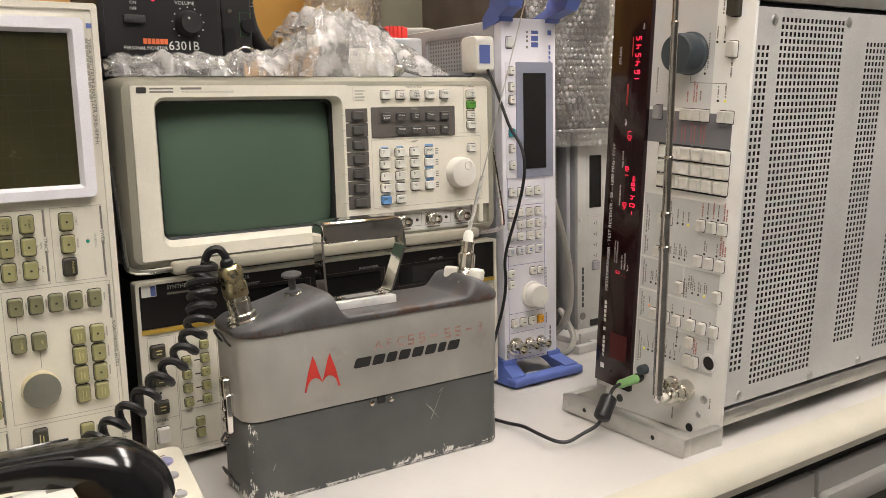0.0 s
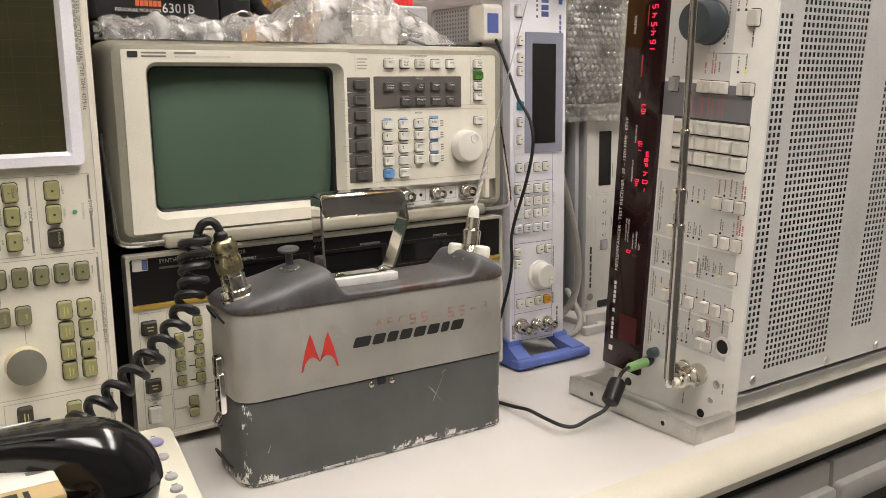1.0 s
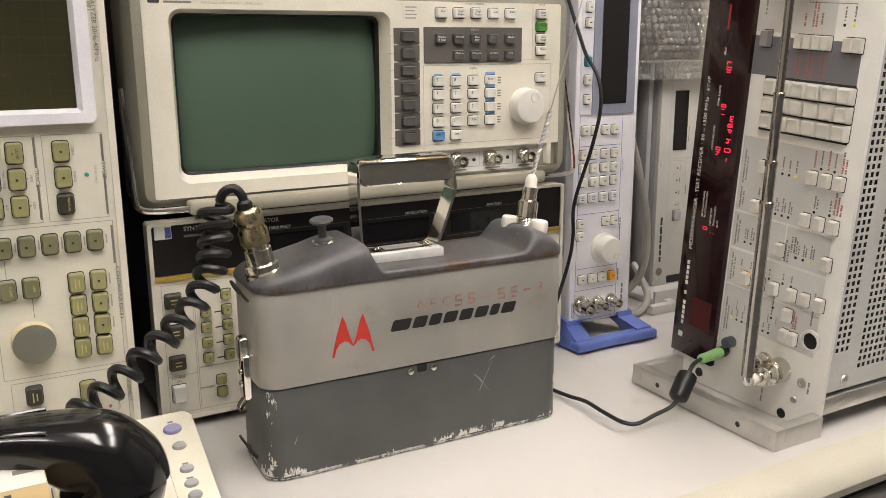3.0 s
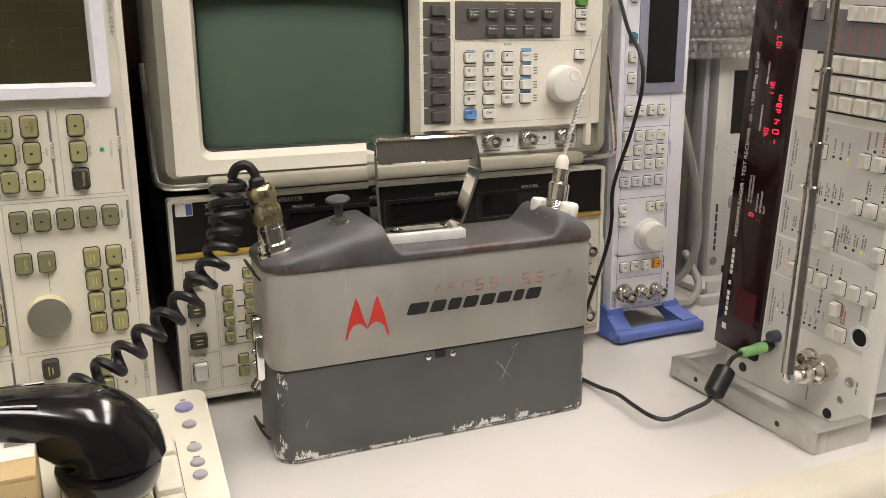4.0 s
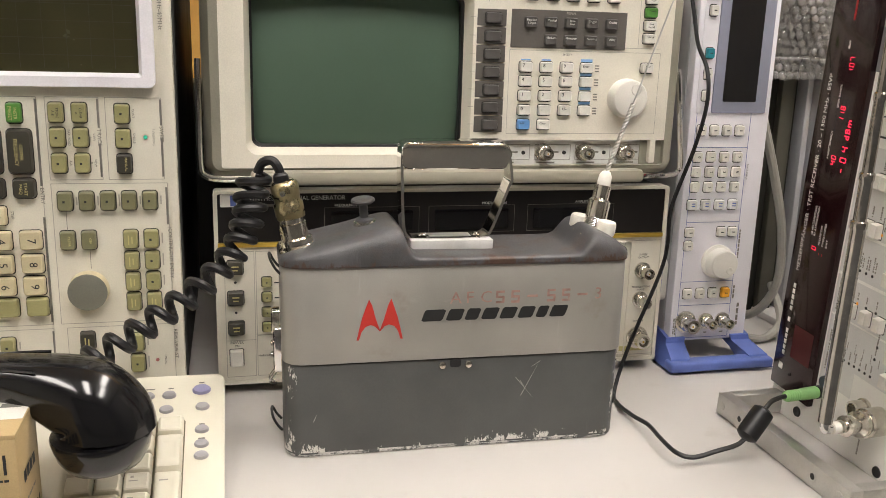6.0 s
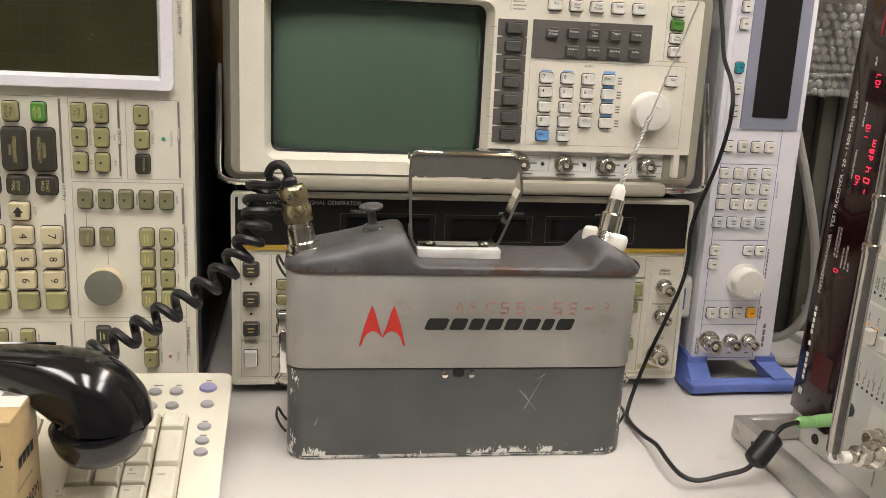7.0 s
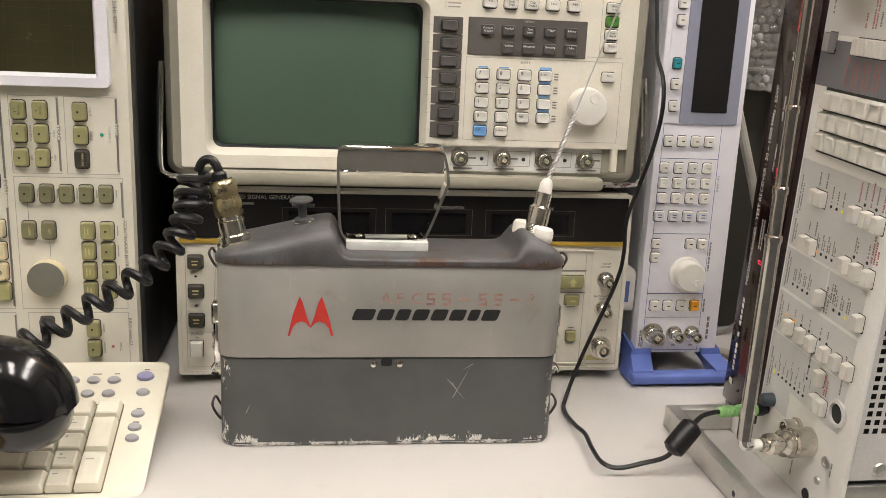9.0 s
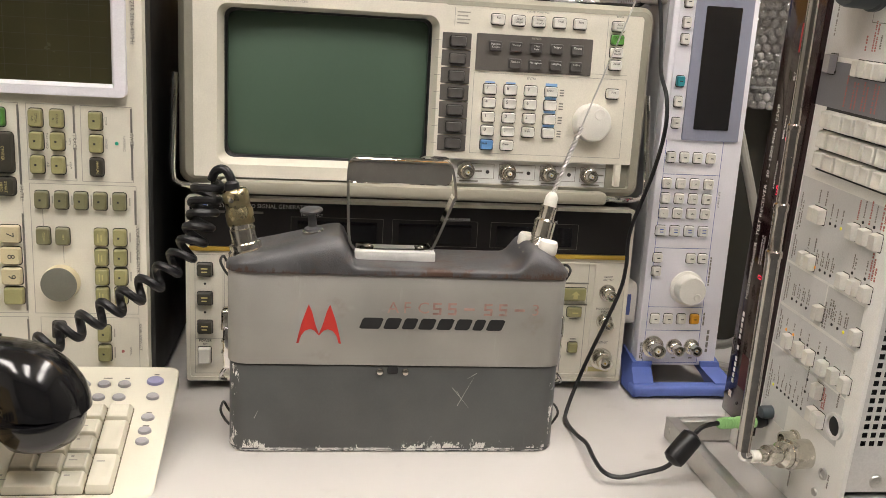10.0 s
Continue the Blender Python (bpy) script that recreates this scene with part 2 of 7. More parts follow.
RADIO_DARK = mat("worn_dark_grey_enamel", (0.088, 0.090, 0.088), 0.42, metal=0.15, var=0.14, scale=18, bump=0.1, bscale=1200)
RADIO_LID = mat("scuffed_charcoal_lid_paint", (0.084, 0.083, 0.087), 0.45, metal=0.1, var=0.38, scale=30, bump=0.45,
                wear=((0.098, 0.074, 0.062), 34, 0.50, 0.72))
add_chips(RADIO_DARK, 0.1608, 0.1641, col="e4e2dc", reach=0.0165)
add_chips(RADIO_LID, 0.150, 0.172, col="4c3930", reach=0.013, base=0.1535, soft=0.10)
add_scuffs(RADIO_LIGHT, (0.52, 0.50, 0.46), 0.62)
add_scuffs(RADIO_LID, (0.16, 0.16, 0.165), 0.60)
add_scuffs(RADIO_DARK, (0.17, 0.17, 0.165), 0.66)
RIM_WORN = mat("rubbed_bare_rim", (0.62, 0.60, 0.57), 0.45, metal=0.2, var=0.2, scale=60, wear=((0.088, 0.090, 0.088), 55, 0.46, 0.52))
RED_PAINT = mat("red_emblem_paint", (0.50, 0.035, 0.026), 0.5, var=0.12)
MARK_BLACK = mat("black_enamel_print", (0.014, 0.014, 0.014), 0.5, var=0.2, scale=120)
STENCIL = mat("faded_red_stencil", (0.345, 0.205, 0.175), 0.5, var=0.35, scale=140, wear=((0.335, 0.315, 0.285), 120, 0.56, 0.74))
BLACK_RUBBER = mat("black_rubber", (0.009, 0.009, 0.010), 0.42, var=0.15, bump=0.05)
BAKELITE = mat("black_bakelite", (0.006, 0.006, 0.007), 0.17, var=0.1, coat=0.3, rvar=0.25)
WHITE_PLASTIC = mat("white_insulator_plastic", (0.78, 0.75, 0.68), 0.35)
KEYBOARD = mat("ivory_keyboard_plastic", (0.69, 0.655, 0.54), 0.45, var=0.03, fine=0.015, bump=0.02)
LAVENDER = mat("lavender_key_plastic", (0.30, 0.29, 0.47), 0.45)
GREY_KEY = mat("grey_key_plastic", (0.36, 0.35, 0.36), 0.45, spread=0.05)
GREEN_PLUG = mat("lime_green_plastic", (0.30, 0.58, 0.22), 0.45)
GREY_CABLE = mat("grey_cable_jacket", (0.36, 0.35, 0.31), 0.5)
DESK_TOP = mat("light_grey_laminate", (0.55, 0.525, 0.50), 0.42, var=0.05, scale=7, fine=0.03, bump=0.05, bscale=1500,
               wear=((0.45, 0.42, 0.39), 18, 0.60, 0.80))
DESK_EDGE = mat("cream_edge_moulding", (0.54, 0.505, 0.415), 0.45, var=0.07, scale=12, wear=((0.56, 0.50, 0.36), 25, 0.60, 0.75))
DRAWER = mat("grey_drawer_enamel", (0.27, 0.26, 0.245), 0.5, var=0.05)
PLYWOOD = mat("orange_plywood", (0.52, 0.29, 0.07), 0.5, var=0.18, scale=6, bump=0.1)
OLIVE_PANEL = mat("olive_grey_partition", (0.24, 0.225, 0.16), 0.65, var=0.06)
WALL = mat("painted_wall", (0.17, 0.165, 0.155), 0.8, var=0.05, scale=3)
# Lightened only so the unseen west wall bounces light.
WALL_BOUNCE = mat("bounce_wall_paint", (0.62, 0.60, 0.56), 0.8, var=0.05, scale=3)
CEILING = mat("white_ceiling_board", (0.76, 0.75, 0.72), 0.85, var=0.04, scale=4)
FLOOR = mat("grey_vinyl_floor", (0.12, 0.12, 0.12), 0.5, var=0.15, scale=5)
CARTON = mat("tan_card_box", (0.47, 0.35, 0.18), 0.5, var=0.06)
CARTON_PALE = mat("pale_box_print", (0.72, 0.70, 0.64), 0.45, var=0.04)
POLYBAG = clear_film("clear_polythene", 0.27, 0.65, 0.16)
BUBBLE_FLAT = clear_film("bubble_wrap_backing", 0.17, 0.7, 0.15)
BUBBLE = clear_film("bubble_wrap_film", 0.22, 1.0, 0.10)
RED_PLASTIC = mat("red_plastic", (0.70, 0.05, 0.04), 0.4)
LIGHT_PANEL = mat("lit_diffuser", LAMP_COLOUR, 0.6, emit=LAMP, var=0, fine=0)


# ---- building blocks ----
BASE = {}


def thing(name, loc, label, category, group="", kind="", turn=None):
    """An empty at the thing's base. With turn the parts are built in the thing's own axes."""
    ob = new(name)
    ob.empty_display_size = 0.02
    m = Matrix.Translation(loc)
    if turn is not None:
        ob.matrix_world = m @ turn
        BASE[ob] = Matrix.Identity(4)
    else:
        ob.matrix_world = m
        BASE[ob] = m.inverted()
    return tagged(ob, label, category, group, kind)


def finish(me, material, smooth=True):
    me.materials.append(material)
    if smooth:
        me.polygons.foreach_set("use_smooth", [True] * len(me.polygons))
        me.set_sharp_from_angle(angle=radians(35))


def mesh(name, bm, material, smooth=True):
    bmesh.ops.recalc_face_normals(bm, faces=bm.faces)
    me = bpy.data.meshes.new(name)
    bm.to_mesh(me)
    bm.free()
    finish(me, material, smooth)
    return me


def part(name, bm, material, parent, label="", smooth=True):
    bm.transform(BASE[parent])
    ob = new(name, mesh(name, bm, material, smooth))
    ob.parent = parent
    BASE[ob] = BASE[parent]
    return tagged(ob, label)


def setting(name, bm, material, label, category, smooth=False):
    ob = new(name, mesh(name, bm, material, smooth))
    BASE[ob] = Matrix.Identity(4)
    return tagged(ob, label, category, kind="structure")


def placed(name, me, m, parent, label=""):
    """A piece that shares its mesh; m is its pose in the room (or in the thing's own axes)."""
    ob = new(name, me)
    ob.parent = parent
    ob.matrix_local = BASE[parent] @ m
    BASE[ob] = (BASE[parent] @ m).inverted() @ BASE[parent]
    return tagged(ob, label)


def bx(bm, x0, x1, y0, y1, z0, z1, b=0.0, seg=2):
    r = bmesh.ops.create_cube(bm, size=1, matrix=Matrix.Translation(((x0 + x1) / 2, (y0 + y1) / 2, (z0 + z1) / 2))
                              @ Matrix.Diagonal((abs(x1 - x0), abs(y1 - y0), abs(z1 - z0), 1)))
    if b:
        edges = list({e for v in r["verts"] for e in v.link_edges})
        bmesh.ops.bevel(bm, geom=edges, offset=b, segments=seg, profile=0.5, affect="EDGES")
    return bm


def box(*a, **k):
    return bx(bmesh.new(), *a, **k)


def rr_loop(u0, u1, v0, v1, r, seg=5):
    r = max(1e-5, min(r, (u1 - u0) / 2 - 1e-5, (v1 - v0) / 2 - 1e-5))
    pts = []
    for cu, cv, a in ((u1 - r, v1 - r, 0), (u0 + r, v1 - r, 90), (u0 + r, v0 + r, 180), (u1 - r, v0 + r, 270)):
        for i in range(seg + 1):
            t = radians(a + 90 * i / seg)
            pts.append((cu + r * math.cos(t), cv + r * math.sin(t)))
    return pts


def skin(bm, loops, cap0=True, cap1=True, closed=True, ring=False):
    """Quads between successive loops of points."""
    rows = [[bm.verts.new(p) for p in lp] for lp in loops]
    k = len(rows[0])
    pairs = list(zip(rows, rows[1:])) + ([(rows[-1], rows[0])] if ring else [])
    for a, b in pairs:
        for i in range(k if closed else k - 1):
            j = (i + 1) % k
            bm.faces.new((a[i], a[j], b[j], b[i]))
    if cap0:
        bm.faces.new(rows[0])
    if cap1:
        bm.faces.new(rows[-1])
    return bm


def slab(bm, F, u0, u1, v0, v1, n0, n1, r=0.002, e=0.0, seg=5):
    """A plate with rounded corners on the face F, from n0 to n1 proud of it, its front edge eased by e."""
    def lp(ins, n):
        return [F @ Vector((u, v, n)) for u, v in rr_loop(u0 + ins, u1 - ins, v0 + ins, v1 - ins, max(1e-4, r - ins), seg)]
    loops = [lp(0, n0), lp(0, n1 - e)]
    if e:
        loops += [lp(e * 0.3, n1 - e * 0.3), lp(e, n1)]
    else:
        loops.append(lp(0, n1))
        loops.pop(1)
    return skin(bm, loops)


def rim(bm, F, outer, inner, n0, n1, r0=0.004, r1=0.003, lean=0.0, seg=5):
    """A frame: outer and inner are (u0, u1, v0, v1). With lean the inner edge sinks that far."""
    def lp(b, r, n):
        return [F @ Vector((u, v, n)) for u, v in rr_loop(*b, r, seg)]
    return skin(bm, [lp(outer, r0, n0), lp(outer, r0, n1), lp(inner, r1, n1 - lean), lp(inner, r1, n0)], False, False, ring=True)


def lathe(bm, m, prof, seg=24, cap=True):
    """A turned shape round the local z of m: prof is (radius, height) pairs."""
    loops = [[m @ Vector((max(r, 1e-5) * math.cos(2 * math.pi * i / seg), max(r, 1e-5) * math.sin(2 * math.pi * i / seg), h))
              for i in range(seg)] for r, h in prof]
    return skin(bm, loops, cap, cap)


def along(p, q):
    """A pose at p whose z points to q."""
    d = Vector(q) - Vector(p)
    return Matrix.Translation(p) @ d.to_track_quat("Z", "Y").to_matrix().to_4x4()


def smooth_path(pts, per=8):
    pts = [Vector(p) for p in pts]
    out = []
    for i in range(len(pts) - 1):
        p0, p1, p2, p3 = pts[max(i - 1, 0)], pts[i], pts[i + 1], pts[min(i + 2, len(pts) - 1)]
        for k in range(per):
            t = k / per
            out.append(0.5 * ((2 * p1) + (p2 - p0) * t + (2 * p0 - 5 * p1 + 4 * p2 - p3) * t * t + (3 * p1 - p0 - 3 * p2 + p3) * t ** 3))
    return out + [pts[-1]]


def tube(bm, pts, r, seg=8, caps=True):
    pts = [Vector(p) for p in pts]
    loops, up = [], None
    for i, p in enumerate(pts):
        d = (pts[min(i + 1, len(pts) - 1)] - pts[max(i - 1, 0)]).normalized()
        if up is None:
            up = d.orthogonal().normalized()
        up = (up - d * up.dot(d)).normalized()
        s = d.cross(up)
        rr = r(i / (len(pts) - 1)) if callable(r) else r
        loops.append([p + rr * (math.cos(2 * math.pi * k / seg) * up + math.sin(2 * math.pi * k / seg) * s) for k in range(seg)])
    return skin(bm, loops, caps, caps)


def plane_frame(origin, u, v):
    u, v = Vector(u), Vector(v)
    n = u.cross(v)
    m = Matrix((u, v, n)).transposed().to_4x4()
    m.translation = origin
    return m


def front(y):
    return plane_frame((0, y, 0), (1, 0, 0), (0, 0, 1))


CACHE = {}


def key_mesh(w, h, d, material, r=0.0015, taper=0.8, dish=0.0):
    k = ("key", w, h, d, material.name, r, taper, dish)
    if k not in CACHE:
        bm = bmesh.new()
        def lp(s, n, rr):
            return [Vector((u, v, n)) for u, v in rr_loop(-w / 2 * s, w / 2 * s, -h / 2 * s, h / 2 * s, rr, 3)]
        s2 = (1 + taper) / 2
        skin(bm, [lp(1, 0, r), lp(1, d * 0.45, r), lp(s2, d * 0.92, r), lp(taper, d, r), lp(taper * 0.6, d - dish, r)])
        me = mesh("key", bm, material)
        gap = bmesh.new()
        gap.from_mesh(me)
        n0 = len(gap.faces)
        g = 0.0007
        q = [gap.verts.new((u, v, 0.00025)) for u, v in rr_loop(-w / 2 - g, w / 2 + g, -h / 2 - g * 1.3, h / 2 + g, r + g, 3)]
        f = gap.faces.new(q)
        f.material_index = 1
        f.normal_update()
        if f.normal.z < 0:
            f.normal_flip()
        gap.to_mesh(me)
        gap.free()
        me.materials.append(KEY_GAP)
        CACHE[k] = me
    return CACHE[k]


def key(F, u, v, w, h, d, material, parent, name="key", label="", r=0.0015, taper=0.84, dish=0.0003, turn=0):
    return placed(name, key_mesh(w, h, d, material, r, taper, dish), F @ pose(u, v, 0, 0, 0, turn), parent, label)


def turned(F, u, v, prof, material, parent, name, label="", seg=24, n=0.0):
    k = ("turned", tuple(prof), material.name, seg)
    if k not in CACHE:
        CACHE[k] = mesh(name, lathe(bmesh.new(), Matrix.Identity(4), prof, seg), material)
    return placed(name, CACHE[k], F @ pose(u, v, n), parent, label)


def text(F, u, v, body, size, material, parent, turn=0, align="LEFT", name="lettering", shear=0.0, wide=1.0, n=0.0004, space=1.0):
    c = bpy.data.curves.new("t", "FONT")
    c.body, c.size, c.align_x, c.align_y, c.extrude, c.shear = body, size * 1.38, align, "CENTER", 0.00005, shear
    c.space_character, c.resolution_u = space, 2
    o = bpy.data.objects.new("t", c)
    me = bpy.data.meshes.new_from_object(o)
    bpy.data.objects.remove(o)
    me.materials.clear()
    me.materials.append(material)
    me.transform(Matrix.Diagonal((wide, 1, 1, 1)))
    return placed(name, me, F @ pose(u, v, n, 0, 0, turn), parent)


def bars(F, items, material, parent, name="printing", n=0.0003):
    """Flat printed bars on a face: items are (u, v, width, height) about their middles."""
    bm = bmesh.new()
    for u, v, w, h in items:
        q = [bm.verts.new(F @ Vector((u + a * w / 2, v + b * h / 2, n))) for a, b in ((-1, -1), (1, -1), (1, 1), (-1, 1))]
        bm.faces.new(q)
    bm.transform(BASE[parent])
    me = bpy.data.meshes.new(name)
    bm.to_mesh(me)
    bm.free()
    me.materials.append(material)
    ob = new(name, me)
    ob.parent = parent
    BASE[ob] = BASE[parent]
    return tagged(ob, kind="stuff") if len(items) > 1 else ob


def words(u, v, w, h, rng, down=False):
    """Bars the size of a line of small unreadable words."""
    out, p = [], 0.0
    while p < w:
        k = min(rng.uniform(1.2, 3.2) * h, w - p)
        out.append((u, v - p - k / 2, h, k) if down else (u + p + k / 2, v, k, h))
        p += k + h * 0.5
    return out


def outline(u0, u1, v0, v1, w=0.0006):
    return [((u0 + u1) / 2, v0, u1 - u0, w), ((u0 + u1) / 2, v1, u1 - u0, w), (u0, (v0 + v1) / 2, w, v1 - v0), (u1, (v0 + v1) / 2, w, v1 - v0)]


def bnc(F, u, v, parent, r=0.0065, length=0.017, name="socket"):
    s = turned(F, u, v, [(r * 1.35, 0), (r * 1.35, 0.002), (r, 0.0022), (r, length * 0.45), (r * 0.86, length * 0.5), (r * 0.86, length), (r * 0.6, length), (r * 0.6, length * 0.55), (0, length * 0.55)],
               NICKEL, parent, name, "nickel coaxial socket", 20)
    turned(F, u, v, [(r * 0.32, length * 0.5), (r * 0.32, length * 0.9), (0, length * 0.9)], WHITE_PLASTIC, s, "insulator", seg=10)
    turned(F, u, v, [(r * 0.11, length * 0.5), (r * 0.11, length * 0.95), (0, length * 0.95)], GOLD, s, "pin", seg=6)
    return s


RNG = random.Random(7)


# ---- the room ----
X0, X1, Y0, Y1, ZF, ZC = -1.7, 2.1, -2.4, 1.45, -0.74, 1.86
setting("floor", box(X0, X1, Y0, Y1, ZF - 0.1, ZF), FLOOR, "dark grey vinyl floor under the bench", "floor")
setting("ceiling", box(X0, X1, Y0, Y1, ZC, ZC + 0.1), CEILING, "white board ceiling with light panels", "ceiling")
setting("wall_north", box(X0, X1, Y1, Y1 + 0.1, ZF, ZC), PLYWOOD, "orange plywood wall behind the bench", "wall")
setting("wall_south", box(X0, X1, Y0 - 0.1, Y0, ZF, ZC), WALL, "plain painted wall", "wall")
# Unseen wall added as a pale reflector for the receiver's front panel.
setting("wall_west", box(X0 - 0.1, X0, Y0, Y1, ZF, ZC), WALL_BOUNCE, "unseen wall made pale to bounce light", "wall")
setting("wall_east", box(X1, X1 + 0.1, Y0, Y1, ZF, ZC), WALL, "plain painted wall", "wall")


def ceiling_light():
    t = thing("ceiling_light", (0, 0, ZC), "lit rectangular diffuser panel in the ceiling", "ceiling light", "ceiling lights")
    F = plane_frame((0, 0, ZC), (1, 0, 0), (0, -1, 0))
    part("frame", rim(bmesh.new(), F, (-0.175, 0.175, -0.61, 0.61), (-0.15, 0.15, -0.585, 0.585), 0.0, 0.02), KEY_WHITE, t)
    part("diffuser", box(-0.149, 0.149, -0.584, 0.584, ZC - 0.012, ZC - 0.004), LIGHT_PANEL, t, "lit white diffuser")
    return t


first = ceiling_light()
SPOTS = [(-0.62, -0.40), (0.30, -0.40), (1.22, -0.40), (1.16, 0.85)]
first.matrix_world = Matrix.Translation((*SPOTS[0], ZC))
for sx, sy in SPOTS[1:]:
    copy_thing(first, Matrix.Translation((sx, sy, ZC)))

# olive partition and bundle behind the instruments
t = thing("partition_panel", (1.3, 1.40, 0.0), "olive grey painted partition panel behind the bench", "panel", kind="structure")
part("board", box(0.80, 1.9, 1.385, 1.41, 0.0, 1.2, b=0.003), OLIVE_PANEL, t)
part("hook", tube(bmesh.new(), smooth_path([(0.795, 1.36, 0.60), (0.79, 1.35, 0.545), (0.80, 1.345, 0.535), (0.812, 1.35, 0.55), (0.815, 1.38, 0.61)]), 0.002), STEEL, t, "bent wire hook")

# ---- the bench ----
EDGE_Y = 0.532
t = thing("workbench", (0.4, 0.95, ZF), "light grey laminate workbench with a cream bullnose edge", "workbench")
part("worktop", box(-1.2, 1.9, EDGE_Y + 0.014, 1.38, -0.03, 0.0), DESK_TOP, t, smooth=False)
nose = bmesh.new()
prof = [(EDGE_Y + 0.014, 0.0), (EDGE_Y + 0.004, -0.0006), (EDGE_Y - 0.008, -0.004), (EDGE_Y - 0.016, -0.0105), (EDGE_Y - 0.019, -0.019), (EDGE_Y - 0.016, -0.028), (EDGE_Y - 0.006, -0.034), (EDGE_Y + 0.014, -0.036)]
skin(nose, [[Vector((x, y, z)) for y, z in prof] for x in (-1.2, 1.9)])
part("edge_moulding", nose, DESK_EDGE, t, "worn cream rounded edge")
for i, xx in enumerate((-0.62, -0.14, 0.34, 0.82, 1.30)):
    d = part("drawer", box(xx + 0.003, xx + 0.477, EDGE_Y - 0.004, EDGE_Y + 0.4, -0.10, -0.050, b=0.003), DRAWER, t, "grey enamelled shallow drawer")
    lip = bmesh.new()
    slab(lip, front(EDGE_Y - 0.004), xx + 0.004, xx + 0.476, -0.100, -0.074, 0.0, 0.010, 0.006, 0.004)
    part("pull_lip", lip, DRAWER, d)
part("apron", box(-1.15, 1.85, EDGE_Y + 0.005, EDGE_Y + 0.42, -0.050, -0.036), DARK_CASE, t)
for xx in (-1.15, 1.80):
    part("leg", box(xx, xx + 0.05, EDGE_Y + 0.05, 1.33, ZF, -0.036, b=0.004), DRAWER, t)


# ---- radio ----
def radio():
    t = thing("portable_radio", (0.397, 0.7485, 0.0), "worn two-tone grey metal portable radio with chrome carry handle", "radio", turn=pose(0, 0, 0, 0, 0, -1.3))
    hw, hd, R = 0.1365, 0.037, 0.016
    flat = Matrix.Identity(4)

    def shell(z0, z1, grow, e):
        bm = bmesh.new()
        def lp(ins, z):
            return [Vector((u, v, z)) for u, v in rr_loop(-hw - grow + ins, hw + grow - ins, -hd - grow + ins, hd + grow - ins, R, 7)]
        skin(bm, [lp(e, z0), lp(e * 0.3, z0 + e * 0.3), lp(0, z0 + e), lp(0, z1 - e), lp(e * 0.3, z1 - e * 0.3), lp(e, z1)])
        return bm
    rub = bmesh.new()
    lw = lambda g, z: [Vector((u, v, z)) for u, v in rr_loop(-hw - g, hw + g, -hd - g, hd + g, R, 7)]
    skin(rub, [lw(-0.0012, 0.0004), lw(-0.0004, 0.0012), lw(0.0001, 0.0030), lw(0.0001, 0.0042)], False, False)
    low = part("lower_case", shell(0.0, 0.0765, 0.0, 0.0025), RADIO_DARK, t, "dark grey battery case with chipped paint along the rim")
    up = part("upper_case", shell(0.0768, 0.1530, 0.0013, 0.0012), RADIO_LIGHT, t, "light grey scratched case half")
    # moulded lid: a swelling at one end, a flat saddle, a small rise at the other end
    X = [-0.1393, -0.136, -0.128, -0.105, -0.085, -0.068, -0.056, -0.050, -0.0465, -0.0435, -0.0405, -0.036, 0.02, 0.08, 0.093, 0.0975, 0.102, 0.106, 0.110, 0.118, 0.128, 0.1345, 0.1393]
    H = [0.1568, 0.1600, 0.1640, 0.1695, 0.1745, 0.1795, 0.1822, 0.1820, 0.1785, 0.1710, 0.1640, 0.1602, 0.1595, 0.1595, 0.1600, 0.1640, 0.1715, 0.1762, 0.1765, 0.1735, 0.1675, 0.1625, 0.1568]
    N, K = 110, 30
    W, D = hw + 0.0028, hd + 0.0028
    bm = bmesh.new()
    loops = []
    for i in range(N + 1):
        s = i / N
        x = -W + 2 * W * (0.5 - 0.5 * math.cos(math.pi * s))
        edge = W - abs(x)
        rad = 0.018
        w = D - rad + math.sqrt(max(0.0, rad * rad - (rad - edge) ** 2)) if edge < rad else D
        w = max(w, 0.003)
        h = float(np.interp(x, X, H))
        lp = []
        for k in range(K + 1):
            v = math.cos(math.pi * k / K)
            q = (1 - abs(v) ** 7) ** 0.40
            bulge = 0.0
            lp.append(Vector((x, w * v, 0.1530 + 0.0034 + (h - 0.1564) * q + bulge)))
        lp += [Vector((x, -w, 0.1530)), Vector((x, w, 0.1530))]
        loops.append(lp)
    skin(bm, loops)
    lid = part("lid", bm, RADIO_LID, t, "scuffed charcoal metal lid with rusty edges")
    F = plane_frame((0, -hd - 0.0013, 0), (1, 0, 0), (0, 0, 1))
    # emblem: two red peaks
    bm = bmesh.new()
    for s in (-1, 1):
        ring = []
        for px, pz in ((-0.0178, 0.0), (-0.0160, 0.008), (-0.0135, 0.018), (-0.0085, 0.0325), (-0.0060, 0.0270), (-0.0030, 0.016), (0.0, 0.0078), (0.0, 0.0065), (-0.0035, 0.0105), (-0.0070, 0.0120), (-0.0110, 0.0105), (-0.0140, 0.0065), (-0.0160, 0.0)):
            ring.append(bm.verts.new(F @ Vector((s * px, pz, 0.0004))))
        bm.faces.new(ring)
    bmesh.ops.translate(bm, verts=bm.verts, vec=(-0.0645, 0, 0.0955))
    bmesh.ops.triangulate(bm, faces=bm.faces)
    part("emblem", bm, RED_PAINT, up, "red twin-peak emblem", smooth=False)
    # maker's plate: eight slanted black blocks
    widths = (0.0185, 0.0140, 0.0125, 0.0140, 0.0140, 0.0140, 0.0105, 0.0150)
    p = -0.0325
